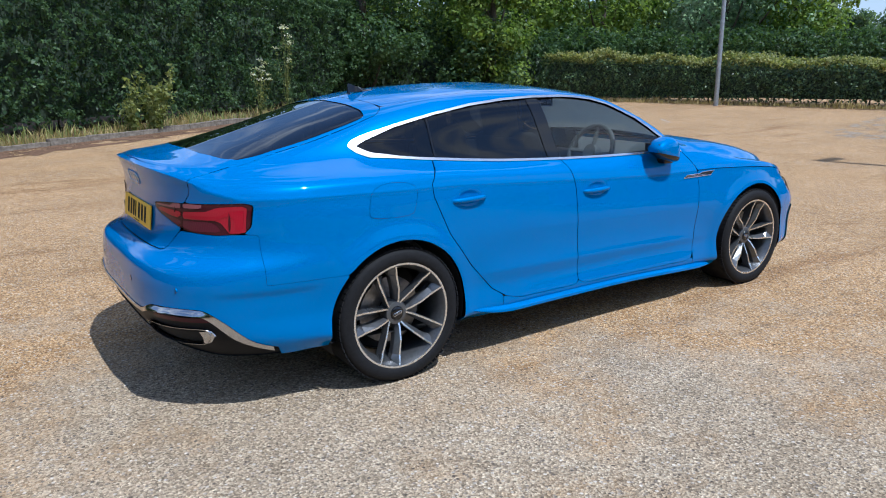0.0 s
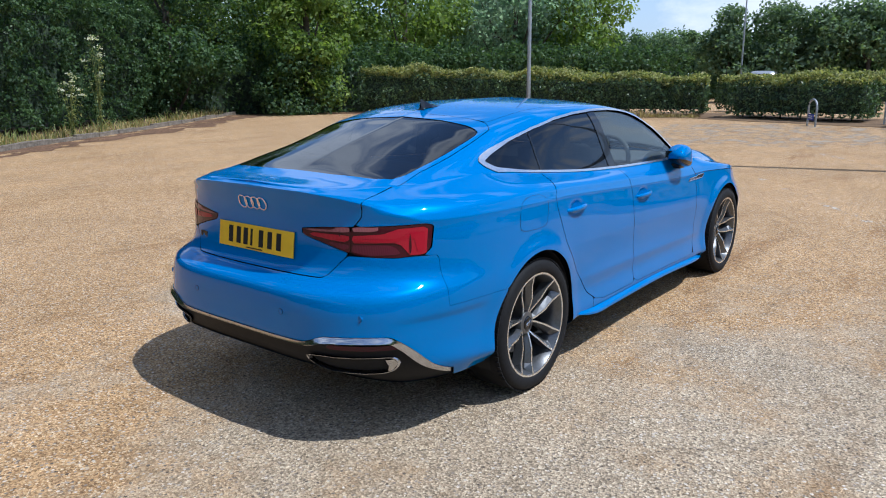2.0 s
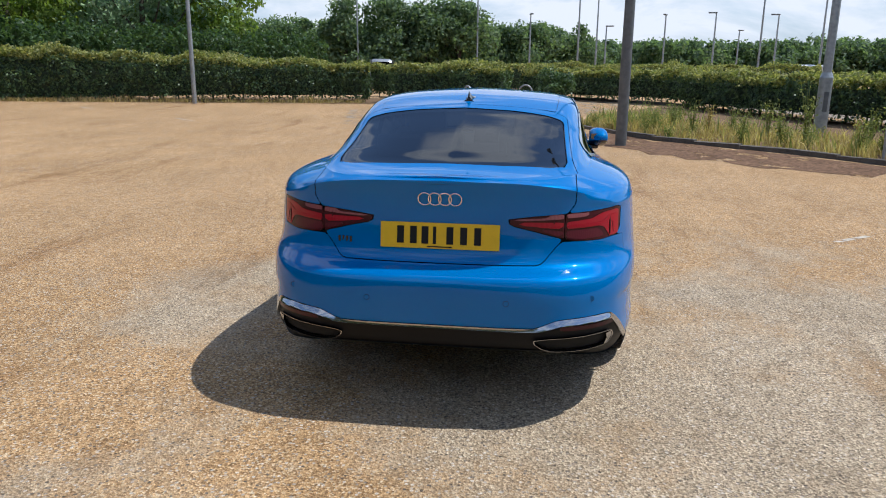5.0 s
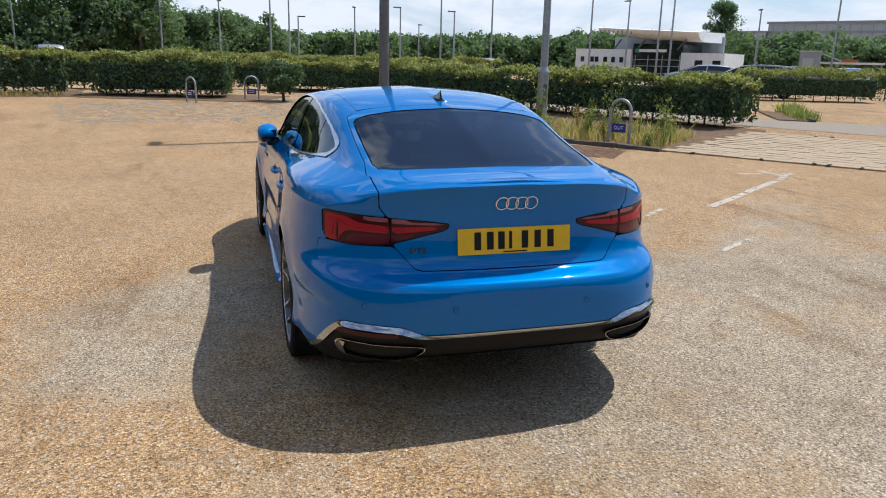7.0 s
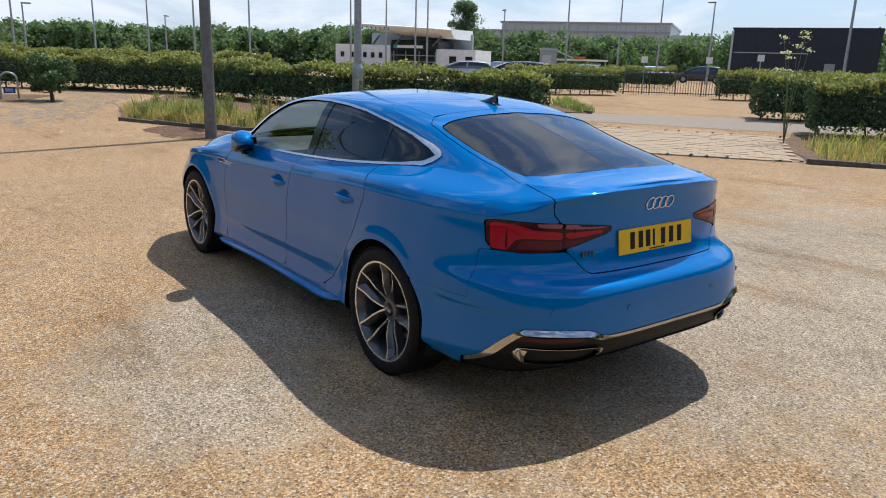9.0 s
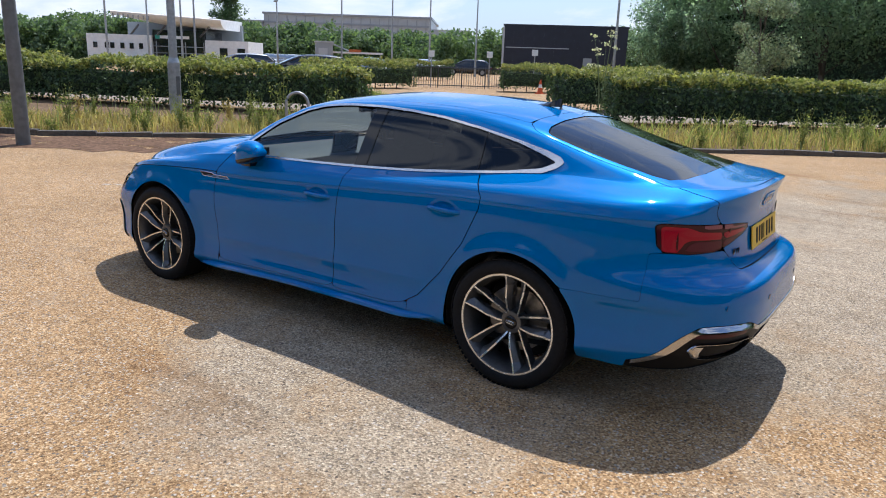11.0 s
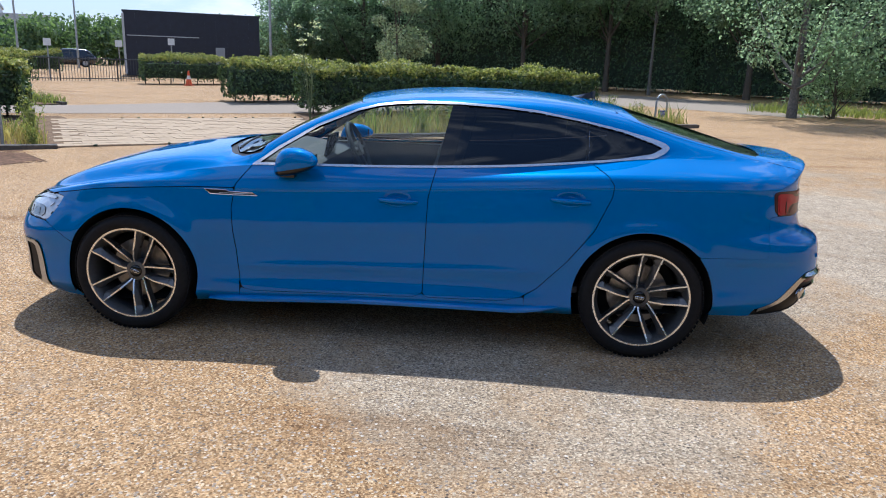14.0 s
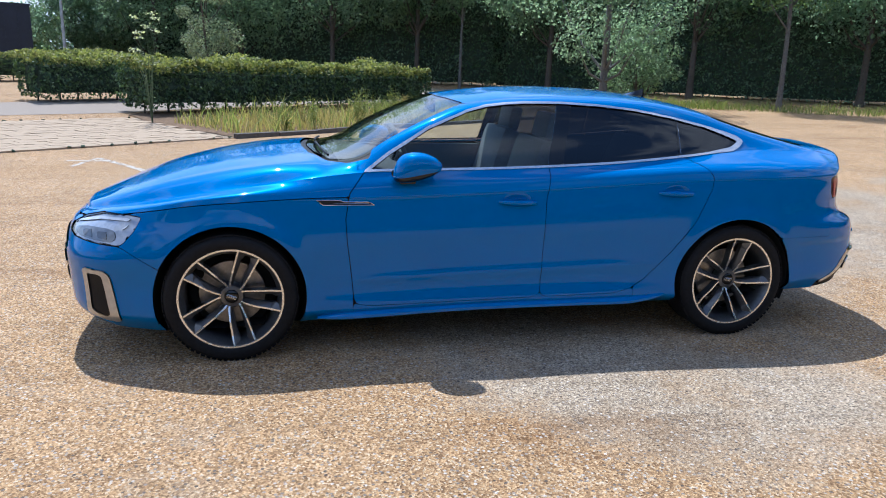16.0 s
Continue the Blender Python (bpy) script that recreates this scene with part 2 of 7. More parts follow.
def leaf_mat(name, dark, light, gloss=0.45, thin=0.36, through=(1.5, 1.6, 0.7), spec=0.2):
    """Foliage: each leaf its own green, some light through the blade."""
    m, n, l, b = nodes_of(name)
    g = n.new("ShaderNodeNewGeometry")
    c = ramp(n, l, g.outputs["Random Per Island"], [(0.0, dark), (0.6, tuple((a + d) / 2 for a, d in zip(dark, light))), (1.0, light)])
    t = tex(n, l, "ShaderNodeTexNoise", 0.9)
    s = ramp(n, l, t.outputs["Fac"], [(0.3, (0.7, 0.72, 0.7)), (0.7, (1.15, 1.12, 1.0))])
    l.new(mixc(n, l, 1.0, c, s, "MULTIPLY"), b.inputs["Base Color"])
    b.inputs["Roughness"].default_value = gloss
    b.inputs["Specular IOR Level"].default_value = spec
    tl, mx, out = n.new("ShaderNodeBsdfTranslucent"), n.new("ShaderNodeMixShader"), n["Material Output"]
    l.new(mixc(n, l, 1.0, c, through, "MULTIPLY"), tl.inputs["Color"])
    mx.inputs["Fac"].default_value = thin
    l.new(b.outputs["BSDF"], mx.inputs[1])
    l.new(tl.outputs["BSDF"], mx.inputs[2])
    l.new(mx.outputs["Shader"], out.inputs["Surface"])
    return m


M = {}
M["paint"] = car_paint("blue_car_paint", (0.0, 0.154, 0.455))
M["black_plastic"] = simple("black_plastic", (0.008, 0.008, 0.009), 0.5, vary=0.15, scale=200, bumps=0.05, spec=0.2)
M["gloss_black"] = simple("gloss_black", (0.006, 0.006, 0.007), 0.12, vary=0.1, scale=50, spec=0.25, coat=0.5)
M["shell_black"] = simple("shell_black", (0.006, 0.006, 0.006), 0.85, vary=0.2, scale=40)
M["rubber"] = simple("tyre_rubber", (0.011, 0.011, 0.012), 0.72, vary=0.25, scale=60, bumps=0.12, spec=0.22)
M["chrome"] = simple("satin_chrome", (0.78, 0.78, 0.79), 0.16, 1.0, 0.06, 25)
M["bright_trim"] = simple("bright_aluminium_trim", (0.70, 0.70, 0.71), 0.24, 0.9, 0.05, 40)
M["bumper_chrome"] = simple("bright_bumper_metal", (0.50, 0.50, 0.51), 0.16, 1.0, 0.05, 40)
M["silver_plastic"] = simple("silver_painted_trim", (0.50, 0.49, 0.47), 0.3, 0.7, 0.08, 40)
M["rim_grey"] = simple("grey_alloy", (0.125, 0.128, 0.133), 0.3, 0.65, 0.12, 80)
M["rim_cut"] = simple("diamond_cut_alloy", (0.80, 0.80, 0.79), 0.26, 0.95, 0.05, 120)
M["steel"] = simple("brake_steel", (0.28, 0.27, 0.26), 0.4, 0.9, 0.2, 60)
M["glass_clear"] = glass_mat("clear_glass", (0.80, 0.86, 0.84))
M["glass_tint"] = glass_mat("privacy_glass", (0.075, 0.082, 0.09), (0.90, 0.94, 1.0))
M["glass_screen"] = glass_mat("windscreen_glass", (0.80, 0.86, 0.84))
M["lamp_red"] = lamp_glass("red_lamp_plastic", (0.34, 0.008, 0.022), (0.37, 0.010, 0.026))
M["lamp_dark"] = lamp_glass("smoked_red_plastic", (0.045, 0.004, 0.010), (0.052, 0.005, 0.012))
M["lamp_pale"] = lamp_glass("pale_rose_plastic", (0.26, 0.085, 0.095), (0.29, 0.10, 0.11))
M["lamp_plum"] = lamp_glass("plum_lamp_plastic", (0.085, 0.008, 0.020), (0.10, 0.010, 0.024))
M["lamp_bright"] = lamp_glass("bright_red_plastic", (0.37, 0.003, 0.020), (0.34, 0.003, 0.018))
M["head_clear"] = simple("headlamp_reflector", (0.50, 0.52, 0.54), 0.18, 0.35, 0.2, 30, coat=1.0)
M["head_grey"] = simple("headlamp_housing", (0.20, 0.21, 0.22), 0.2, 0.3, 0.2, 30, coat=1.0)
M["head_strip"] = simple("headlamp_light_strip", (0.62, 0.63, 0.64), 0.2, 0.2, 0.1, 30, coat=1.0)
M["head_dark"] = simple("projector_glass", (0.11, 0.115, 0.12), 0.1, 0.2, 0.2, 30, coat=1.0)
M["plate_yellow"] = simple("yellow_plate", (0.80, 0.50, 0.012), 0.35, vary=0.06, scale=20)
M["cabin_dark"] = simple("dark_cabin_trim", (0.085, 0.087, 0.09), 0.7, vary=0.25, scale=60, bumps=0.1)
M["cabin_grey"] = simple("grey_leather", (0.22, 0.22, 0.222), 0.55, vary=0.2, scale=80, bumps=0.12)
M["ground"] = ground_mat()
M["leaf_ivy"] = leaf_mat("ivy_leaves", (0.034, 0.068, 0.036), (0.112, 0.178, 0.074), 0.42)
M["leaf_hedge"] = leaf_mat("hornbeam_leaves", (0.032, 0.068, 0.034), (0.145, 0.212, 0.092), 0.42, 0.22, spec=0.32)
M["leaf_new"] = leaf_mat("young_hedge_leaves", (0.128, 0.162, 0.057), (0.45, 0.42, 0.19), 0.5, 0.36)
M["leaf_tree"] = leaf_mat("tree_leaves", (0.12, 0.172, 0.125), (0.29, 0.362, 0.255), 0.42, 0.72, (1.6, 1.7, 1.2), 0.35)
M["leaf_light"] = leaf_mat("maple_leaves", (0.080, 0.135, 0.035), (0.26, 0.335, 0.085), 0.45, 0.45)
M["leaf_grey"] = leaf_mat("willow_leaves", (0.13, 0.165, 0.11), (0.30, 0.345, 0.22), 0.5, 0.5, (1.3, 1.35, 1.0))
M["leaf_far"] = leaf_mat("far_leaves", (0.078, 0.126, 0.084), (0.195, 0.265, 0.155), 0.6, 0.45)
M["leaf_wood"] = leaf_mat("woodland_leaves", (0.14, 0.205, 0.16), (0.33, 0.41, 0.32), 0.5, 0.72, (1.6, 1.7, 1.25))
# inner shade of the hedges put into a dark green; also colours the moss
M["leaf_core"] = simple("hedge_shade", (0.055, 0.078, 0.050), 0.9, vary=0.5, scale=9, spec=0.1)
M["weed_green"] = leaf_mat("weeds", (0.13, 0.165, 0.06), (0.40, 0.41, 0.17), 0.6)
M["weed_dry"] = leaf_mat("dry_grass", (0.30, 0.225, 0.105), (0.66, 0.53, 0.29), 0.7)
M["white_flower"] = leaf_mat("white_blossom", (0.45, 0.45, 0.36), (0.75, 0.75, 0.66), 0.6)
M["bark"] = simple("bark", (0.105, 0.085, 0.065), 0.9, vary=0.45, scale=22, bumps=0.5)
M["bark_pale"] = simple("pale_bark", (0.15, 0.138, 0.12), 0.85, vary=0.4, scale=18, bumps=0.4)
M["kerb"] = simple("concrete_kerb", (0.235, 0.198, 0.155), 0.95, vary=0.45, scale=14, bumps=0.6, spec=0.08)
M["kerb_dark"] = simple("weathered_kerb", (0.115, 0.098, 0.08), 0.92, vary=0.35, scale=14, bumps=0.35)
M["galv"] = simple("galvanised_steel", (0.36, 0.375, 0.38), 0.45, 0.55, 0.18, 12)
M["galv_dark"] = simple("weathered_steel_post", (0.15, 0.155, 0.155), 0.55, 0.35, 0.2, 9)
M["sign_blue"] = simple("blue_sign", (0.012, 0.035, 0.25), 0.4, vary=0.1, scale=30)
M["white_paint"] = simple("white_paint", (0.78, 0.78, 0.76), 0.5, vary=0.06, scale=8)
M["road_paint"] = patchy("worn_road_paint", (0.54, 0.47, 0.38), 0.63, 7.0, rough=0.9, vary=0.3, scale=45, bumps=0.3, spec=0.08)
M["sett"] = simple("buff_paving_block", (0.46, 0.35, 0.235), 0.95, vary=0.25, scale=24, bumps=0.4, spec=0.08)
M["sett_bed"] = simple("sandy_joint", (0.32, 0.245, 0.165), 0.95, vary=0.3, scale=40, bumps=0.4, spec=0.08)
M["asphalt"] = simple("grey_asphalt", (0.33, 0.272, 0.212), 0.95, vary=0.25, scale=160, bumps=0.25, spec=0.08)
M["lane"] = patchy("worn_pale_asphalt", (0.365, 0.292, 0.214), 0.44, 2.6, rough=0.95, vary=0.3, scale=110, bumps=0.3, spec=0.08)
M["paint_worn"] = patchy("nearly_gone_road_paint", (0.60, 0.52, 0.42), 0.34, 5.0, rough=0.9, vary=0.3, scale=45, bumps=0.3, spec=0.08)
M["soil"] = simple("dry_soil", (0.19, 0.125, 0.075), 0.97, vary=0.4, scale=16, bumps=0.5, spec=0.1)
M["soil_red"] = patchy("red_grit", (0.175, 0.104, 0.064), 0.66, 1.6, rough=0.97, vary=0.45, scale=16, bumps=0.5, spec=0.08)
M["clad_black"] = simple("black_cladding", (0.013, 0.016, 0.030), 0.5, vary=0.2, scale=3)
M["clad_grey"] = simple("pale_grey_cladding", (0.44, 0.46, 0.47), 0.55, vary=0.06, scale=1.2)
M["clad_band"] = simple("mid_grey_cladding", (0.30, 0.32, 0.335), 0.55, vary=0.06, scale=1.2)
M["render_white"] = simple("white_render", (0.80, 0.80, 0.77), 0.8, vary=0.08, scale=4, bumps=0.1)
M["mirror_dark"] = simple("dark_mirror", (0.16, 0.17, 0.19), 0.05, 1.0, 0.05, 20)
M["window_dark"] = simple("dark_window", (0.02, 0.024, 0.028), 0.08, vary=0.2, scale=6, coat=1.0)
M["teal"] = simple("teal_sign", (0.03, 0.30, 0.22), 0.4, vary=0.1, scale=10)
M["fence"] = simple("painted_fence", (0.055, 0.058, 0.06), 0.6, vary=0.2, scale=20)
M["cone_orange"] = simple("orange_cone", (0.62, 0.10, 0.022), 0.5, vary=0.12, scale=25)
M["car_dark"] = simple("dark_car_paint", (0.018, 0.020, 0.024), 0.25, 0.2, 0.1, 10, coat=1.0)
M["car_white"] = simple("white_car_paint", (0.66, 0.67, 0.68), 0.3, 0.0, 0.05, 10, coat=1.0)
M["car_silver"] = simple("silver_car_paint", (0.36, 0.37, 0.38), 0.3, 0.5, 0.08, 10, coat=1.0)
M["orange_band"] = simple("orange_canopy", (0.50, 0.13, 0.03), 0.5, vary=0.1, scale=10)

# ---- modelling helpers ----
def mesh_of(name, verts, faces, normals=None, smooth=True):
    me = bpy.data.meshes.new(name)
    me.from_pydata([tuple(v) for v in verts], [], [tuple(f) for f in faces])
    me.update()
    if smooth:
        me.polygons.foreach_set("use_smooth", [True] * len(me.polygons))
    if normals is not None:
        me.normals_split_custom_set_from_vertices([tuple(v) for v in normals])
    return me


def put_mesh(name, me, mat, parent=None, label=""):
    ob = new(name, me)
    if mat is not None and not me.materials:
        me.materials.append(mat)
    if parent is not None:
        ob.parent = parent
    if label:
        ob["label"] = label
    return ob


def part(name, bm, mat, parent=None, label="", smooth=False, angle=35):
    """Links a bmesh as one mesh object under a thing or a part."""
    bmesh.ops.recalc_face_normals(bm, faces=bm.faces)
    me = bpy.data.meshes.new(name)
    bm.to_mesh(me)
    bm.free()
    if smooth:
        me.polygons.foreach_set("use_smooth", [True] * len(me.polygons))
        me.set_sharp_from_angle(angle=radians(angle))
    return put_mesh(name, me, mat, parent, label)


def box(bm, cx, cy, cz, sx, sy, sz, m=None, bev=0.0):
    t = Matrix.Translation((cx, cy, cz)) @ Matrix.Diagonal((sx, sy, sz, 1))
    r = bmesh.ops.create_cube(bm, size=1.0, matrix=(m @ t) if m is not None else t)
    if bev:
        es = {e for v in r["verts"] for e in v.link_edges}
        bmesh.ops.bevel(bm, geom=list(es), offset=bev, segments=2, profile=0.6, affect="EDGES")
    return r["verts"]


def cyl(bm, p0, p1, r0, r1=None, seg=16, caps=True):
    p0, p1 = Vector(p0), Vector(p1)
    d = p1 - p0
    m = Matrix.Translation((p0 + p1) / 2) @ d.to_track_quat("Z", "Y").to_matrix().to_4x4()
    return bmesh.ops.create_cone(bm, cap_ends=caps, segments=seg, radius1=r0, radius2=r0 if r1 is None else r1, depth=d.length, matrix=m)


def tube(bm, pts, r, seg=8, close=False):
    """A round bar along a line of points."""
    pts = [Vector(p) for p in pts]
    rings = []
    up = Vector((0, 0, 1))
    for i, p in enumerate(pts):
        a, b = pts[max(0, i - 1)], pts[min(len(pts) - 1, i + 1)]
        if close:
            a, b = pts[i - 1], pts[(i + 1) % len(pts)]
        d = (b - a).normalized()
        s = d.cross(up if abs(d.z) < 0.95 else Vector((1, 0, 0))).normalized()
        t = s.cross(d)
        rr = r[i] if isinstance(r, (list, tuple)) else r
        rings.append([bm.verts.new(p + (s * math.cos(k) + t * math.sin(k)) * rr) for k in (2 * math.pi * j / seg for j in range(seg))])
    for i in range(len(rings) - (0 if close else 1)):
        A, B = rings[i], rings[(i + 1) % len(rings)]
        for j in range(seg):
            bm.faces.new((A[j], A[(j + 1) % seg], B[(j + 1) % seg], B[j]))
    if not close:
        bm.faces.new(rings[0][::-1])
        bm.faces.new(rings[-1])


def prism(bm, poly, depth, m):
    """A flat outline pushed out by depth, laid by m (outline in x, y; depth along z)."""
    a = [bm.verts.new(m @ Vector((x, y, 0))) for x, y in poly]
    b = [bm.verts.new(m @ Vector((x, y, depth))) for x, y in poly]
    bm.faces.new(a[::-1])
    bm.faces.new(b)
    for i in range(len(poly)):
        j = (i + 1) % len(poly)
        bm.faces.new((a[i], a[j], b[j], b[i]))


def lathe(bm, prof, seg=48, axis="y"):
    """Turns a profile of (radius, along) round an axis."""
    rings = []
    for r, h in prof:
        ring = []
        for j in range(seg):
            k = 2 * math.pi * j / seg
            ring.append(bm.verts.new((r * math.cos(k), h, r * math.sin(k)) if axis == "y" else (r * math.cos(k), r * math.sin(k), h)))
        rings.append(ring)
    for A, B in zip(rings, rings[1:]):
        for j in range(seg):
            bm.faces.new((A[j], A[(j + 1) % seg], B[(j + 1) % seg], B[j]))
    return rings


def pchip(xk, yk, x):
    """Shape-keeping cubic through knots; yk may hold several curves in its columns."""
    xk, yk, x = np.asarray(xk, float), np.asarray(yk, float), np.asarray(x, float)
    h = np.diff(xk)
    hh = h.reshape((-1,) + (1,) * (yk.ndim - 1))
    d = np.diff(yk, axis=0) / hh
    m = np.zeros_like(yk)
    w1, w2 = 2 * hh[1:] + hh[:-1], hh[1:] + 2 * hh[:-1]
    ok = d[1:] * d[:-1] > 0
    with np.errstate(divide="ignore", invalid="ignore"):
        hm = (w1 + w2) / (w1 / d[:-1] + w2 / d[1:])
    m[1:-1] = np.where(ok, hm, 0)
    m[0], m[-1] = d[0], d[-1]
    i = np.clip(np.searchsorted(xk, x) - 1, 0, len(xk) - 2)
    t = np.clip((x - xk[i]) / h[i], 0, 1)
    if yk.ndim > 1:
        t = t[:, None]
        hi = h[i][:, None]
    else:
        hi = h[i]
    return ((2 * t**3 - 3 * t**2 + 1) * yk[i] + (t**3 - 2 * t**2 + t) * hi * m[i] + (-2 * t**3 + 3 * t**2) * yk[i + 1] + (t**3 - t**2) * hi * m[i + 1])


def creased(q):
    """The stretch of the section's knots that q lies in; the two meet in a sharp shoulder line."""
    return slice(0, 6) if q <= QK[5] else slice(5, 8)


def line(*knots):
    """A curve through (x, value) knots."""
    k = sorted(knots)
    xs, ys = [a for a, _ in k], [b for _, b in k]
    return lambda x: pchip(xs, ys, np.clip(x, xs[0], xs[-1]))


def inside(poly, x, y):
    """Signed distance to a closed outline, positive inside; x, y are arrays."""
    P = np.asarray(poly, float)
    best = np.full(np.shape(x), 1e9)
    inn = np.zeros(np.shape(x), bool)
    for (ax, ay), (bx, by) in zip(P, np.roll(P, -1, 0)):
        dx, dy = bx - ax, by - ay
        t = np.clip(((x - ax) * dx + (y - ay) * dy) / (dx * dx + dy * dy + 1e-12), 0, 1)
        best = np.minimum(best, np.hypot(x - ax - t * dx, y - ay - t * dy))
        if abs(dy) > 1e-9:
            cross = ((ay > y) != (by > y)) & (x < (bx - ax) * (y - ay) / dy + ax)
            inn ^= cross
    return np.where(inn, best, -best)


def rounded(poly, step=0.5, times=2):
    """Chaikin's corner cutting on a closed outline."""
    P = np.asarray(poly, float)
    for _ in range(times):
        Q = np.roll(P, -1, 0)
        P = np.stack([P * 0.75 + Q * 0.25, P * 0.25 + Q * 0.75], 1).reshape(-1, 2)
    return P

# ---- ground ----
def ground_z(x, y):
    """The car park rises gently towards the trees and falls away to the road beyond the hedges ahead."""
    r = math.hypot(x, y)
    q = max(0.0, min(r, 24.0) - 6)
    near = 0.018 * q * q / (q + 3)
    if r <= 24:
        return near
    k = min(r - 24.0, 46.0)
    a = math.degrees(math.atan2(y, x))
    t = min(1.0, max(0.0, (a + 30) / 12)) * min(1.0, max(0.0, (75 - a) / 20))
    t = t * t * (3 - 2 * t)
    flat = min(1.0, max(0.0, (a + 74) / 12)) * min(1.0, max(0.0, (-20 - a) / 6))
    return near + (1 - t) * (0.017 - 0.014 * flat) * k - t * 0.026 * min(k, 26.0)


def make_ground():
    verts, faces = [(0, 0, 0)], []
    radii = [1.5, 3, 4.5, 6, 7, 8, 9, 10, 11.5, 13, 15, 17, 19, 21, 24, 27, 30, 34, 38, 43, 50, 58, 70, 90, 130, 220, 500, 1200, 3000]
    seg = 72
    for r in radii:
        for k in range(seg):
            a = 2 * math.pi * k / seg
            x, y = r * math.cos(a), r * math.sin(a)
            verts.append((x, y, ground_z(x, y)))
    for k in range(seg):
        faces.append((0, 1 + k, 1 + (k + 1) % seg))
    for i in range(len(radii) - 1):
        for k in range(seg):
            a, b = 1 + i * seg + k, 1 + i * seg + (k + 1) % seg
            faces.append((a, a + seg, b + seg, b))
    return verts, faces


gv, gf_ = make_ground()
ground = put_mesh("ground", mesh_of("ground", gv, gf_), M["ground"])
tagged(ground, "worn asphalt car park strewn with buff grit", "ground", "", "structure")

# ---- the blue hatchback: lofted body, cut into its panels ----
XR, XF = -1.45, 1.30          # where the body begins to wrap round its ends
AXLE, ARCH, WHEEL_R = 1.412, 0.372, 0.33

Z_LINES = [
    line((-2.5, .345), (-2.43, .335), (-2.36, .302), (-2.2, .266), (-1.85, .256), (-1.7, .252), (-1.05, .208), (0, .206), (1.0, .175), (1.75, .150), (2.0, .154), (2.3, .175)),
    line((-2.5, .42), (-2.36, .39), (-2.2, .365), (-1.85, .328), (-1.05, .265), (0, .262), (1.0, .245), (1.8, .25), (2.3, .27)),
    line((-2.5, .50), (-1.9, .44), (-1.0, .40), (1.0, .38), (1.8, .38), (2.3, .38)),
    line((-2.5, .62), (-1.9, .62), (-1.0, .62), (1.0, .58), (1.8, .55), (2.3, .50)),
    line((-2.5, .80), (-2.03, .86), (-1.24, .865), (-.52, .825), (.07, .79), (.67, .767), (1.26, .76), (1.75, .70), (2.3, .60)),
    line((-2.5, .93), (-2.03, .942), (-1.24, .930), (-.52, .890), (.07, .858), (.67, .836), (.97, .833), (1.26, .823), (1.56, .802), (1.75, .772), (2.0, .725), (2.3, .66)),
    line((-2.5, 1.0), (-2.03, .986), (-1.24, .972), (-.52, .931), (.07, .899), (.67, .877), (1.26, .857), (1.56, .830), (1.75, .793), (2.0, .739), (2.3, .672)),
    line((-2.5, 1.066), (-2.3, 1.062), (-2.0, 1.062), (-1.6, 1.072), (-1.39, 1.06), (-1.15, 1.036), (-.6, .992), (0, .968), (.72, .954), (.9, .938), (1.2, .895), (1.5, .852), (1.75, .805), (2.0, .748), (2.15, .705), (2.3, .68)),
]
BODY_W = line((-2.5, .872), (-2.2, .882), (-1.9, .897), (-1.41, .908), (-1.0, .888), (-.5, .868), (.3, .860), (.9, .866), (1.41, .898), (1.8, .890), (2.1, .875), (2.3, .86))
OFFS = [-.075, .0, -.010, .006, -.010, -.019, -.032]
BELT_Y = line((-2.5, .72), (-2.3, .70), (-2.1, .665), (-1.8, .665), (-1.5, .682), (-1.15, .725), (-.6, .752), (0, .764), (.72, .782), (1.0, .79), (1.41, .78), (1.7, .755), (2.0, .72), (2.3, .68))
END_R = line((.2, -2.36), (.30, -2.42), (.36, -2.455), (.42, -2.475), (.47, -2.488), (.56, -2.488), (.63, -2.482), (.655, -2.472), (.676, -2.438), (.692, -2.404), (.715, -2.382), (.76, -2.366), (.85, -2.352), (.95, -2.343), (1.0, -2.343), (1.08, -2.343))
# the tail's lip: its height by the distance from the middle, sinking to the lamps' outer corners
LIP_Z = line((0, 1.060), (.30, 1.055), (.50, 1.036), (.585, 1.018), (.70, .975), (.785, .940), (.83, .90))
END_F = line((.15, 2.20), (.18, 2.24), (.24, 2.272), (.35, 2.282), (.50, 2.288), (.60, 2.28), (.66, 2.255), (.70, 2.20), (.80, 2.1))
N_R = line((.2, 4.2), (.45, 4.1), (.62, 3.7), (.75, 3.3), (.88, 3.35), (.96, 3.15), (1.0, 2.95), (1.03, 2.95), (1.06, 3.05))
N_F = line((.15, 3.6), (.5, 3.8), (.62, 3.3), (.72, 3.0))
HANDLES = ((-.080, .812), (-1.000, .859))
QK = [0, .10, .24, .46, .72, .80, .85, 1.0]


def even_angles(count, e):
    th = np.linspace(0, math.pi / 2, 3000)
    X, Y = np.sin(th) ** (2 / e), np.cos(th) ** (2 / e) * 0.9
    s = np.concatenate([[0], np.cumsum(np.hypot(np.diff(X), np.diff(Y)))])
    return np.interp(np.linspace(0, s[-1], count), s, th)


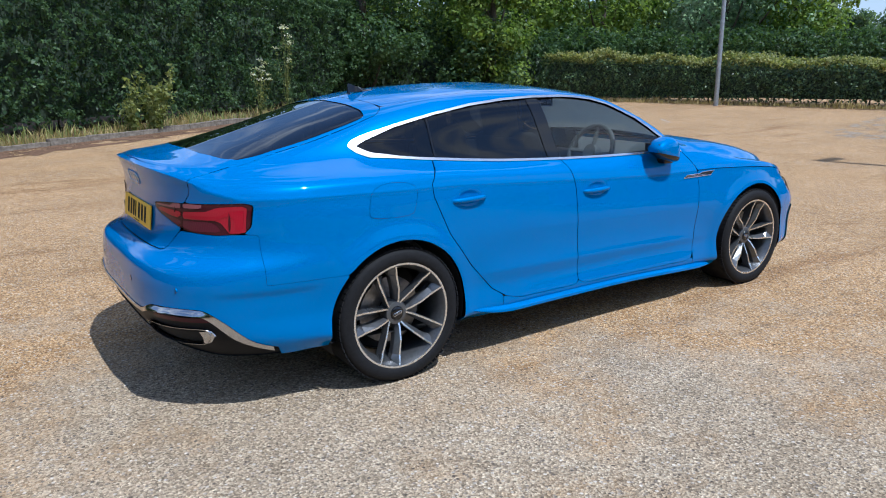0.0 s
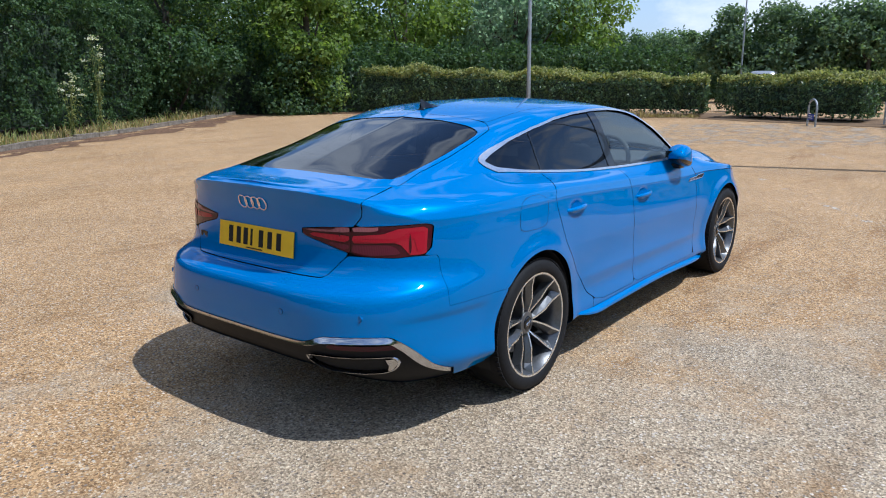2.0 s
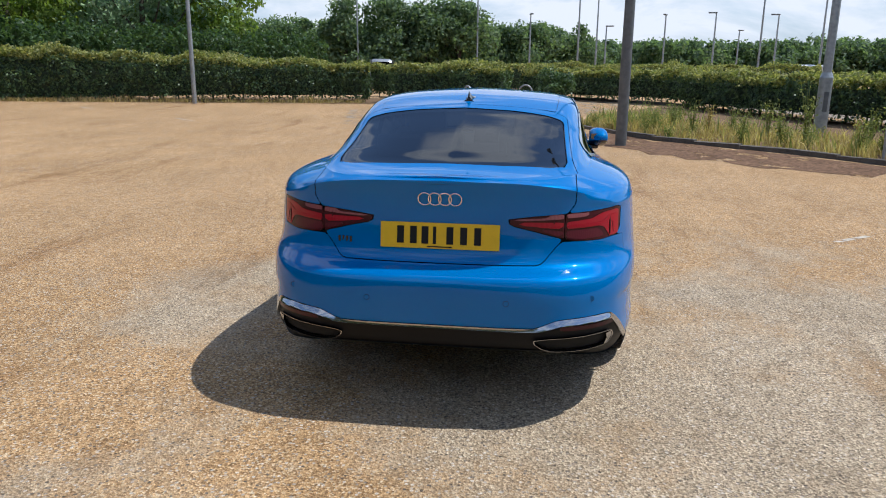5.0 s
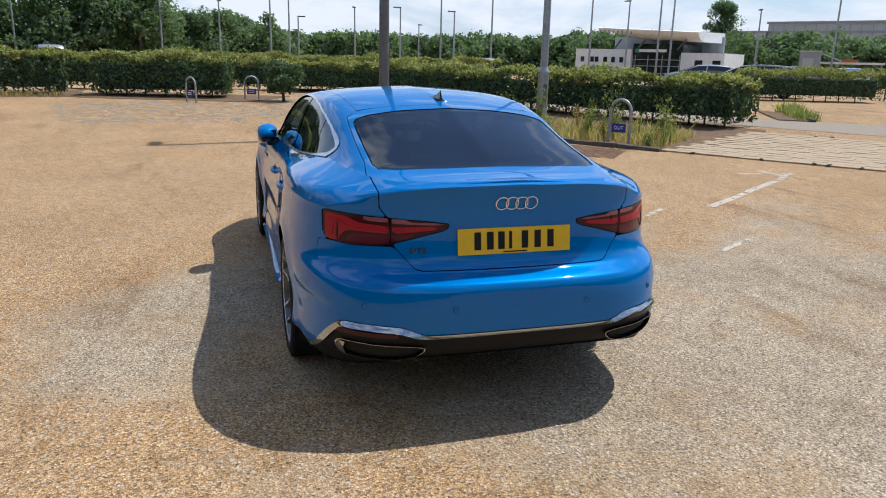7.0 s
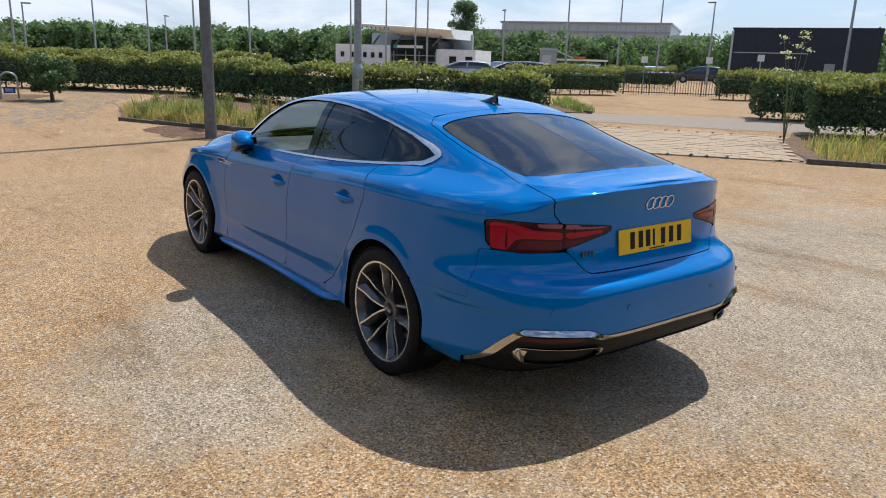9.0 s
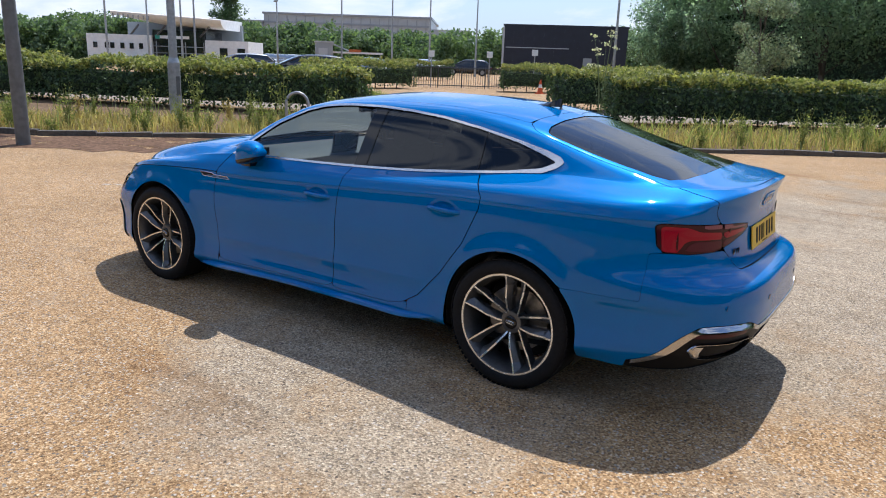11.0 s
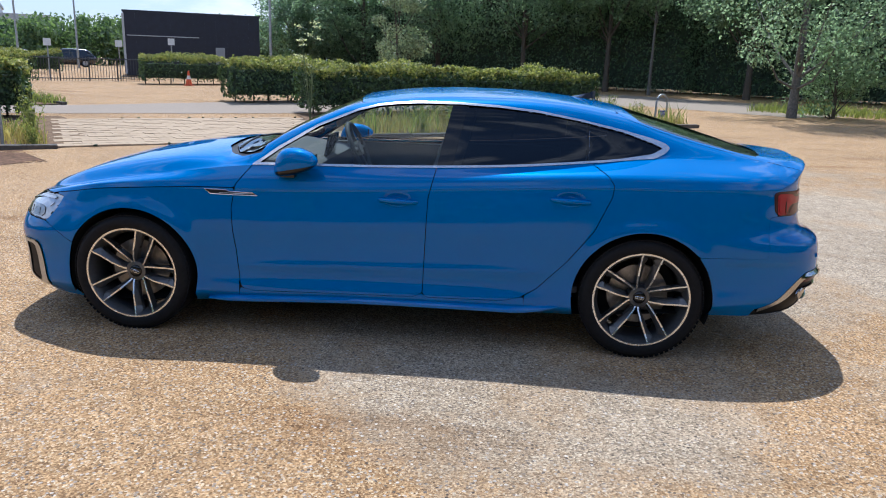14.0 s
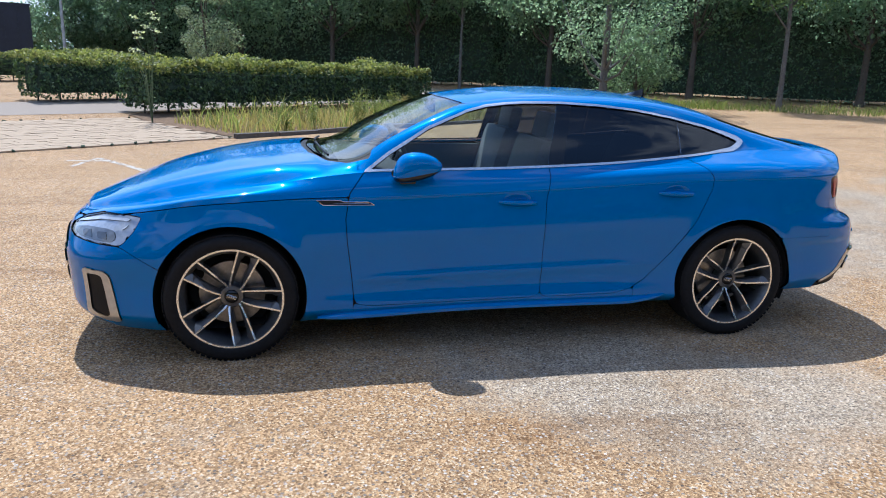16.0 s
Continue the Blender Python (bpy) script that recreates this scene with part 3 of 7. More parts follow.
def lower_surface():
    ang_r, ang_f = even_angles(72, 3.2), even_angles(56, 2.8)
    side = np.arange(XR + 0.018, XF - 0.001, 0.018)
    th = np.concatenate([ang_r[::-1], np.zeros(len(side)), ang_f])
    kind = np.concatenate([-np.ones(len(ang_r)), np.zeros(len(side)), np.ones(len(ang_f))])
    base = np.concatenate([np.full(len(ang_r), XR), side, np.full(len(ang_f), XF)])
    q = np.unique(np.round(np.concatenate([np.linspace(0, .7, 60), np.linspace(.7, .8, 17), np.linspace(.8, .87, 10), np.linspace(.87, 1, 16)]), 6))
    nu, nv = len(th), len(q)
    P = np.zeros((nu, nv, 3))
    for j, qq in enumerate(q):
        part_of = creased(qq)
        x = base + kind * np.sin(th) * 0.98
        z = np.full(nu, 0.5)
        for _ in range(6):
            knots = np.array([f(x) for f in Z_LINES])
            y_lip = BODY_W(x) * np.cos(th) ** (2 / 3.05)
            knots[5] = np.where(kind < 0, np.maximum(knots[5], LIP_Z(y_lip)), knots[5])
            knots[6] = np.where(kind < 0, np.maximum(knots[6], knots[5] + .25 * (knots[7] - knots[5])), knots[6])
            knots[7] = np.maximum(knots[7], knots[5] + .008)
            z = pchip(QK[part_of], knots[part_of], [qq])[0]
            en = np.where(kind < 0, N_R(z), N_F(z))
            xe = np.where(kind < 0, END_R(z), END_F(z))
            lip = np.exp(-((QK[5] - qq) / .026) ** 1.5) if qq < QK[5] else 1 - .6 * (qq - QK[5]) / .2
            xe = xe - np.where(kind < 0, .042 * lip, 0)
            x = np.where(kind == 0, base, base + (xe - base) * np.sin(th) ** (2 / en))
        w = BODY_W(x)
        sill = np.exp(-(x / 0.95) ** 6) * 0.012
        tail = np.clip((-1.65 - x) / 0.3, 0, 1) * 0.045
        ys = np.array([w + o + sill * (4.6, 2.0, .3, 0, 0, 0, 0)[k] + (tail if k == 0 else 0) for k, o in enumerate(OFFS)] + [BELT_Y(x)])
        y = pchip(QK[part_of], ys[part_of], [qq])[0]
        # flared lips round the wheel openings
        for a in (-AXLE, AXLE):
            r = np.hypot(x - a, z - WHEEL_R)
            fade = np.clip((0.86 - z) / 0.14, 0, 1)
            y = y + 0.010 * np.exp(-(np.maximum(r - ARCH - 0.012, 0) / 0.050) ** 2) * fade * fade * (3 - 2 * fade)
        # crease low on the doors: hollow above it, tucked under below it
        zc = 0.405 - 0.028 * (x - 0.8)
        band = np.exp(-((x + 0.02) / 0.93) ** 8)
        over = np.clip((z - zc) / 0.20, 0, 1)
        y = y + band * np.where(z > zc, 0.017 * (1 - over) ** 2 - 0.004 * over * (1 - over) * 4, 0.017 - (zc - z) * 0.13)
        # sharp shoulder line from the front wing to the tail lamps
        zs = Z_LINES[5](x)
        y = y + 0.0030 * np.exp(-np.abs(z - zs) / 0.012) * np.exp(-((x + 0.45) / 1.65) ** 10)
        # hollows behind the door handles, and a wedge-shaped scallop in the bumper's flank
        for hx, hz in HANDLES:
            y = y - 0.011 * np.exp(-(((x - hx) / 0.062) ** 2 + ((z - hz) / 0.027) ** 2) ** 2)
        wedge = np.clip((-1.80 - x) / 0.10, 0, 1) * np.clip((x + 2.30) / 0.10, 0, 1)
        y = y - 0.006 * wedge * np.where(z > 0.535, np.exp(-((z - 0.535) / 0.016) ** 2), np.exp(-((z - 0.535) / 0.05) ** 2))
        y = np.where(kind == 0, y, y * np.cos(th) ** (2 / en))
        P[:, j] = np.stack([x, y, z], 1)
    P[0, :, 1] = P[-1, :, 1] = 0
    return P


def grid_normals(P, mirror_ends=True):
    """Smooth normals of a grid of points; the centre line is kept square to the car's middle plane."""
    du, dv = np.gradient(P, axis=0), np.gradient(P, axis=1)
    N = np.cross(du, dv)
    ln = np.linalg.norm(N, axis=2, keepdims=True)
    N = N / np.maximum(ln, 1e-12)
    mid = P[P.shape[0] // 2, P.shape[1] // 3]
    if np.dot(N[P.shape[0] // 2, P.shape[1] // 3], mid - np.array([0, 0, 0.6])) < 0:
        N = -N
    onc = np.abs(P[..., 1]) < 1e-6
    N[..., 1] = np.where(onc, 0, N[..., 1])
    N /= np.maximum(np.linalg.norm(N, axis=2, keepdims=True), 1e-9)
    return N


LOW = lower_surface()
Z_C = line((2.30, .682), (2.25, .70), (2.2, .722), (2.1, .765), (1.99, .812), (1.73, .908), (1.43, .975), (1.11, 1.014), (.97, 1.022), (.91, 1.012), (.86, 1.022), (.58, 1.172), (.33, 1.288), (.2, 1.336), (.05, 1.36), (-.16, 1.381), (-.41, 1.390), (-.66, 1.388), (-.91, 1.373), (-1.16, 1.343), (-1.34, 1.310), (-1.47, 1.276), (-1.67, 1.222), (-1.93, 1.148), (-2.12, 1.096), (-2.22, 1.080), (-2.30, 1.076), (-2.345, 1.077), (-2.375, 1.074), (-2.390, 1.068))
Y_R = line((2.3, .52), (1.7, .60), (1.2, .68), (.95, .70), (.7, .695), (.4, .655), (.1, .615), (-.3, .598), (-.9, .575), (-1.3, .555), (-1.7, .55), (-2.1, .56), (-2.45, .55))
K_R = line((2.3, .6), (1.2, .66), (.95, .55), (.84, .52), (.6, .72), (.4, .80), (.2, .84), (0, .855), (-.9, .86), (-1.3, .79), (-1.5, .68), (-1.7, .56), (-2.1, .42), (-2.45, .4))


def upper_surface():
    E = LOW[:, -1]
    s = np.unique(np.concatenate([np.linspace(0, .5, 34), np.linspace(.5, 1, 26)]))
    P = np.zeros((len(E), len(s), 3))
    x, ye, ze = E[:, 0], E[:, 1], E[:, 2]
    zc = np.maximum(Z_C(x), ze)
    yr = np.minimum(Y_R(x), ye * 0.86)
    zr = ze + (zc - ze) * K_R(x)
    yq, zq = yr * 0.56, zc - (zc - zr) * 0.30
    for j, ss in enumerate(s):
        P[:, j, 0] = x
        P[:, j, 1] = pchip([0, .45, .70, 1.0], np.array([ye, yr, yq, ye * 0]), [ss])[0]
        P[:, j, 2] = pchip([0, .45, .70, 1.0], np.array([ze, zr, zq, zc]), [ss])[0]
    P[:, -1, 1] = 0
    return P, s


TOP, TOP_S = upper_surface()
LOW_N, TOP_N = grid_normals(LOW), grid_normals(TOP)


def cut(P, N, F, offset, depth, lean=None):
    """The part of a grid where F > 0, moved out by offset and lean, with its cut edge turned in by depth."""
    verts, nors, faces, ids, rims = [], [], [], {}, []
    nu, nv = F.shape
    ins = F > 0
    some = ins[:-1, :-1] | ins[1:, :-1] | ins[1:, 1:] | ins[:-1, 1:]

    def vid(a, b=None):
        key = a if b is None else (min(a, b), max(a, b))
        if key not in ids:
            if b is None:
                p, m, o = P[a], N[a], 0.0 if lean is None else lean[a]
            else:
                a, b = key
                t = F[a] / (F[a] - F[b])
                p, m = P[a] + (P[b] - P[a]) * t, N[a] + (N[b] - N[a]) * t
                m = m / max(np.linalg.norm(m), 1e-9)
                o = 0.0 if lean is None else lean[a] + (lean[b] - lean[a]) * t
            ids[key] = len(verts)
            verts.append(p + m * (offset + o))
            nors.append(m)
        return ids[key]

    for i, j in zip(*np.nonzero(some)):
        c = [(i, j), (i + 1, j), (i + 1, j + 1), (i, j + 1)]
        f, crossing = [], []
        for k in range(4):
            a, b = c[k], c[(k + 1) % 4]
            if ins[a]:
                f.append(vid(a))
            if ins[a] != ins[b]:
                v = vid(a, b)
                f.append(v)
                crossing.append(v)
        if len(f) >= 3:
            faces.append(f)
            if len(crossing) == 2:
                rims.append(crossing)
    if faces:
        k = len(faces) // 2
        a, b, c3 = (verts[v] for v in faces[k][:3])
        if np.dot(np.cross(b - a, c3 - a), nors[faces[k][0]]) < 0:
            faces = [f[::-1] for f in faces]
    if depth:
        for a, b in rims:
            pa, pb, na, nb = verts[a], verts[b], nors[a], nors[b]
            out = np.cross(pb - pa, na)
            out /= max(np.linalg.norm(out), 1e-9)
            base = len(verts)
            verts += [pa, pb, pb - nb * depth, pa - na * depth]
            nors += [out * 0.8 + na * 0.6, out * 0.8 + nb * 0.6, out, out]
            faces.append([base, base + 1, base + 2, base + 3])
    return verts, nors, faces


def body_panel(name, cuts, mat, parent, label="", sides=(1,), offset=0.0, depth=0.012, lean=None):
    """One pressed panel out of pieces of the lofted body. cuts: (surface, F) pairs."""
    V, NN, FF = [], [], []
    for surf, F in cuts:
        P, N = (LOW, LOW_N) if surf == "low" else (TOP, TOP_N)
        v, n, f = cut(P, N, F, offset, depth, lean)
        for s in sides:
            b = len(V)
            V += [(p[0], p[1] * s, p[2]) for p in v]
            NN += [(p[0], p[1] * s, p[2]) for p in n]
            FF += [[b + k for k in (g if s > 0 else g[::-1])] for g in f]
    return put_mesh(name, mesh_of(name, V, FF, NN if lean is None else None), mat, parent, label)


car = tagged(new("car"), "glossy bright blue five-door hatchback parked on gritty asphalt", "car")
LX, LY, LZ = LOW[..., 0], LOW[..., 1], LOW[..., 2]
TX, TY, TZ = TOP[..., 0], TOP[..., 1], TOP[..., 2]
GAP = 0.0022
arches = np.minimum(np.hypot(LX - AXLE, LZ - WHEEL_R), np.hypot(LX + AXLE, LZ - WHEEL_R)) - ARCH
CREASE = Z_LINES[5](LX)

door_f = [(.735, 1.3), (.735, .955), (.815, .854), (.837, .726), (.83, .60), (.814, .482), (.796, .30), (.78, .272), (.72, .262), (-.18, .276), (-.229, .30), (-.236, .55), (-.245, .823), (-.279, .97), (-.279, 1.3)]
door_r = [(-.279, 1.3), (-.279, .97), (-.245, .823), (-.236, .55), (-.229, .30), (-.25, .277), (-.66, .282), (-.76, .305), (-.853, .361), (-.996, .512), (-1.133, .695), (-1.215, .88), (-1.222, .94), (-1.19, .985), (-1.12, 1.03), (-1.12, 1.3)]
F_DF, F_DR = inside(door_f, LX, LZ), inside(door_r, LX, LZ)
F_DR = np.minimum(F_DR, arches)
bumper_f = [(1.45, 0.0), (1.70, .46), (1.93, .594), (2.04, .597), (2.19, .606), (2.228, .622), (2.2, .685), (2.5, .69), (2.5, 0.0)]
F_BF = np.minimum(inside(bumper_f, LX, LZ), arches)
head = [(2.225, .622), (2.20, .66), (2.13, .70), (2.03, .733), (1.90, .742), (1.825, .735), (1.86, .67), (1.925, .598), (2.05, .600), (2.16, .606)]
F_HD = np.where(LX > 1.6, inside(head, LX, LZ), -1)
F_BON_LOW = np.minimum.reduce([LZ - CREASE, np.where(LX > .5, -F_DF, -1), np.where(LX > 1.8, -F_HD, 1), -inside(bumper_f, LX, LZ)])
fender = np.minimum.reduce([CREASE - LZ, -F_DF, arches, LX - .55, -inside(bumper_f, LX, LZ), -F_HD, LZ - .1])
# rear end
lamp_r = [(.296, .894), (.40, .907), (.55, .917), (.70, .924), (.775, .928), (.79, .92), (.79, .83), (.775, .800), (.70, .792), (.58, .797), (.50, .818), (.40, .846), (.315, .866), (.290, .882)]
REAR = LX < -1.7
F_LR = np.where(REAR, inside(lamp_r, LY, LZ), -1)
gate_low = [(-1, 1.2), (.585, 1.2), (.58, .96), (.548, .918), (.528, .80), (.50, .772), (.452, .715), (.43, .702), (-1, .698)]
F_TG_LOW = np.where(LX < -2.0, inside(gate_low, LY, LZ), -1)
F_BR = np.minimum.reduce([np.maximum(np.minimum(-2.055 - LX, .797 - LZ), np.minimum(-1.62 - LX, .585 - LZ)), -F_TG_LOW, -F_LR, arches])
TRIM = line((0, .452), (.40, .452), (.43, .456), (.50, .482), (.53, .489), (.69, .494), (.745, .490), (.772, .468), (.80, .428), (.825, .378), (.845, .326), (.86, .285), (.87, .25))
TRIM_W = line((0, .010), (.40, .011), (.50, .022), (.745, .024), (.785, .036), (.82, .044), (.845, .042), (.86, .034), (.87, .026))
trim_z, trim_w = TRIM(LY), TRIM_W(LY)
behind = LX < -2.0
F_BR_BLUE = np.minimum(F_BR, np.where(behind, (LZ - trim_z) * 0.8, 1))
F_TRIM = np.where(LX < -2.03, np.minimum.reduce([trim_z - LZ, LZ - trim_z + trim_w, arches]) * 0.8, -1)
EXHAUST = rounded([(.412, .386), (.455, .400), (.60, .404), (.74, .409), (.764, .404), (.774, .376), (.748, .338), (.68, .328), (.56, .326), (.47, .336)], times=1)
F_DIFF = np.where(behind, np.minimum.reduce([(trim_z - trim_w - LZ) * 0.8, arches * 0.8, -inside(EXHAUST, LY, LZ)]), -1)
quarter = np.minimum.reduce([-F_DR, -F_BR + .0021, -F_LR, -F_TG_LOW, arches, -.6 - LX, np.maximum(LZ - .1, -1.85 - LX)])
quarter = np.where(LX < -1.1, quarter, np.minimum(quarter, -F_DR))
sill = np.minimum.reduce([-F_DF, -F_DR, arches, LX + .785, .80 - LX, .31 - LZ])
quarter = np.minimum(quarter, np.maximum(-.785 - LX, LZ - .31))
fender = np.minimum(fender, np.maximum(LX - .80, LZ - .31))

# upper outlines, in plan and in side view
ABS_Y = TY
ZE = np.repeat(TOP[:, :1, 2], TOP.shape[1], 1)
screen = [(1.00, -1), (1.00, .10), (.97, .35), (.90, .52), (.80, .635), (.74, .668), (.62, .655), (.40, .612), (.20, .567), (.165, .55), (.195, .40), (.225, .15), (.23, -1)]
F_SC = inside(screen, TX, ABS_Y)
backlight = [(-1.345, -1), (-1.345, .25), (-1.36, .45), (-1.385, .525), (-1.42, .535), (-1.70, .54), (-1.95, .545), (-2.03, .53), (-2.075, .46), (-2.105, .25), (-2.115, -1)]
F_BL = inside(backlight, TX, ABS_Y)
dlo = [(.745, .90), (.735, .955), (.60, 1.052), (.39, 1.178), (.17, 1.268), (.06, 1.296), (-.05, 1.310), (-.166, 1.318), (-.38, 1.320), (-.6, 1.311), (-.82, 1.291), (-1.05, 1.253), (-1.275, 1.206), (-1.44, 1.165), (-1.515, 1.140), (-1.535, 1.120), (-1.51, 1.095), (-1.46, 1.072), (-1.39, 1.05), (-1.36, .95)]
F_DLO = np.where(TOP_S[None, :] < .5, np.minimum(inside(dlo, TX, TZ), (TZ - ZE) * 1.0 + 0.0005), -1)
frame_w = 0.0115 - 0.004 * np.clip((TZ - 1.08) / 0.15, 0, 1) + 0.013 * np.clip((-1.28 - TX) / 0.2, 0, 1)
tail_top = [(-1.262, -1), (-1.262, .40), (-1.275, .50), (-1.33, .556), (-1.45, .56), (-1.9, .572), (-2.12, .60), (-2.3, .64), (-2.6, .7), (-2.6, -1)]
F_TG_TOP = np.minimum(inside(tail_top, TX, ABS_Y), -F_BL)
roof = [(.30, -1), (.25, .15), (.215, .40), (.16, .565), (.0, .545), (-.4, .53), (-1.0, .51), (-1.20, .498), (-1.262, .49), (-1.262, -1)]
F_RF = np.minimum(inside(roof, TX, ABS_Y), -F_SC)
cowl = [(1.03, -1), (1.03, .12), (1.0, .38), (.925, .56), (.82, .69), (.70, .72), (.60, .3), (.6, -1)]
F_CW = np.minimum(inside(cowl, TX, ABS_Y), -F_SC)
F_BON_TOP = np.minimum.reduce([-inside(cowl, TX, ABS_Y), TX - .765 + (TZ - .95) * 0.3, -F_SC])
F_BON_TOP = np.where(TX < .70, -1, F_BON_TOP)
F_SF = np.minimum.reduce([-F_RF, -F_SC, -F_BL, -F_TG_TOP, -F_DLO, -F_CW, .775 - TX])

P_ = M["paint"]
body_panel("side_panel", [("low", quarter - GAP), ("top", F_SF - GAP * 0.6)], P_, car, "", (1,))
body_panel("side_panel", [("low", quarter - GAP), ("top", F_SF - GAP * 0.6)], P_, car, "", (-1,))
body_panel("roof_panel", [("top", F_RF - GAP * 0.5)], P_, car, "", (1, -1))
body_panel("bonnet", [("low", F_BON_LOW - GAP), ("top", F_BON_TOP - GAP)], P_, car, "blue clamshell bonnet", (1, -1))
tailgate = body_panel("tailgate", [("low", np.minimum(F_TG_LOW, -F_LR) - GAP), ("top", F_TG_TOP - GAP)], P_, car, "", (1, -1))
rear_bumper = body_panel("rear_bumper", [("low", F_BR_BLUE - GAP * .65)], P_, car, "", (1, -1))
front_bumper = body_panel("front_bumper", [("low", F_BF - GAP * .4)], P_, car, "", (1, -1))
body_panel("bumper_trim", [("low", F_TRIM)], M["bumper_chrome"], rear_bumper, "bright aluminium-look bumper strip", (1, -1), 0.003, 0.02, np.clip(trim_z - LZ, 0, .022) * (.10 + .60 * np.clip((.765 - LY) / .03, 0, 1)))
body_panel("diffuser", [("low", F_DIFF)], M["black_plastic"], rear_bumper, "black plastic rear diffuser", (1, -1), -0.008, 0.02)
body_panel("cowl", [("top", F_CW)], M["black_plastic"], car, "black plastic scuttle", (1, -1), -0.012, 0.02)
body_panel("windscreen", [("top", F_SC - .004)], M["glass_screen"], car, "clear windscreen", (1, -1), -0.003, 0.004)
body_panel("rear_screen", [("top", F_BL - .004)], M["glass_tint"], tailgate, "dark privacy rear glass", (1, -1), -0.003, 0.004)
F_GLASS = F_DLO - frame_w
pill = (TX + .275 - (TZ - .97) * -0.22)
for s in (1, -1):
    body_panel("front_wing", [("low", fender - GAP)], P_, car, "", (s,))
    body_panel("sill", [("low", sill - GAP * .25)], P_, car, "", (s,))
    # skirt blade that flares out under the doors and rises at the rear wheel
    bm = bmesh.new()
    rings = []
    for x in np.linspace(-0.985, 0.985, 34):
        w, rise = float(BODY_W(x)), 0.035 * max(0.0, (-0.72 - x) / 0.265) ** 1.5
        z0 = float(Z_LINES[0](x)) + 0.028 + rise
        out = 0.034 * (1 - abs(x) ** 10) + 0.006 * (1 - x) * 0.5
        taper = max(.12, 1 - abs(x / .99) ** 14)
        prof = [(a, b * taper) for a, b in ((-.02, .034), (out * .6, .016), (out, .004), (out, -.010), (out * .7, -.016), (-.03, -.014))]
        rings.append([bm.verts.new((x, s * (w + a), z0 + b)) for a, b in prof])
    for r0, r1 in zip(rings, rings[1:]):
        for k in range(6):
            bm.faces.new((r0[k], r0[(k + 1) % 6], r1[(k + 1) % 6], r1[k]))
    bm.faces.new(rings[0])
    bm.faces.new(rings[-1][::-1])
    part("side_skirt", bm, P_, car, "", True, 30)
    d1 = body_panel("front_door", [("low", F_DF - GAP)], P_, car, "", (s,))
    d2 = body_panel("rear_door", [("low", F_DR - GAP)], P_, car, "", (s,))
    body_panel("window_surround", [("top", np.minimum(F_DLO + .003, frame_w + .001 - F_DLO))], M["bright_trim"], car, "bright window trim", (s,), 0.004, 0.012)
    body_panel("front_window", [("top", np.minimum(F_GLASS, pill))], M["glass_clear"], d1, "lightly tinted glass", (s,), -0.006, 0.004)
    body_panel("door_pillar", [("top", np.minimum.reduce([F_GLASS, -pill, pill + .085]))], M["gloss_black"], car, "gloss black door pillar", (s,), -0.003, 0.01)
    body_panel("rear_window", [("top", np.minimum.reduce([F_GLASS, -pill - .085, TX + 1.085]))], M["glass_tint"], d2, "dark privacy glass", (s,), -0.006, 0.004)
    body_panel("window_divider", [("top", np.minimum.reduce([F_GLASS, -TX - 1.085, TX + 1.10]))], M["gloss_black"], d2, "", (s,), -0.004, 0.004)
    body_panel("quarter_window", [("top", np.minimum(F_GLASS, -TX - 1.10))], M["glass_tint"], car, "dark privacy glass", (s,), -0.006, 0.004)
    # tail lamp: smoked base, red hooked light bar with its guide, pale indicator strip, dark fins
    split = LY - .537

    def on_tail(poly):
        return np.where(REAR, inside(poly, LY, LZ), -1)

    bar = on_tail([(.315, .884), (.537, .881), (.655, .890), (.70, .911), (.778, .918), (.780, .804), (.738, .803), (.712, .846), (.690, .855), (.537, .851), (.37, .866)])
    guide = on_tail([(.345, .874), (.537, .868), (.68, .871), (.706, .874), (.728, .893), (.772, .900), (.774, .812), (.757, .812), (.748, .868), (.728, .876), (.705, .860), (.68, .857), (.537, .856), (.38, .868)])
    strip = on_tail([(.300, .8905), (.40, .906), (.537, .917), (.640, .920), (.640, .903), (.537, .895), (.33, .8885)])
    low_panel = on_tail([(.42, .853), (.537, .844), (.675, .847), (.70, .832), (.715, .806), (.60, .803), (.50, .824)])
    for nm, side_f, par in (("tail_lamp", split, car), ("inner_tail_lamp", -split, tailgate)):
        lamp = body_panel(nm, [("low", np.minimum(F_LR, side_f) - GAP * 0.6)], M["lamp_dark"], par, "smoked red tail lamp", (s,), 0.0, 0.015)
        body_panel("light_bar", [("low", np.minimum(bar, side_f - .006))], M["lamp_red"], lamp, "red light bar", (s,), 0.0025, 0.004)
        body_panel("light_guide", [("low", np.minimum(guide, side_f - .010))], M["lamp_bright"], lamp, "bright red light guide", (s,), 0.0042, 0.003)
        body_panel("indicator", [("low", np.minimum(strip, side_f - .006))], M["lamp_pale"], lamp, "pale unlit indicator strip", (s,), 0.003, 0.003)
        body_panel("lower_lens", [("low", np.minimum(low_panel, side_f - .006))], M["lamp_plum"], lamp, "dark plum lower lens", (s,), 0.0018, 0.003)
        fins = ((.735, .741),) if nm == "tail_lamp" else ((.395, .402), (.440, .447), (.485, .492))
        for a, b in fins:
            low_z, high_z = (.806, .909) if nm == "tail_lamp" else (.868, .902)
            fin = np.minimum.reduce([LY - a, b - LY, LZ - low_z, high_z - LZ])
            body_panel("lamp_fin", [("low", np.where(REAR, fin, -1))], M["lamp_dark"], lamp, "dark dividing fin", (s,), 0.0052, 0.003)
    # headlamp with its dark bezel, projector and light strip
    hl = body_panel("headlamp", [("low", F_HD - GAP)], M["head_clear"], car, "clear headlamp with pale reflector", (s,), -0.004, 0.01)
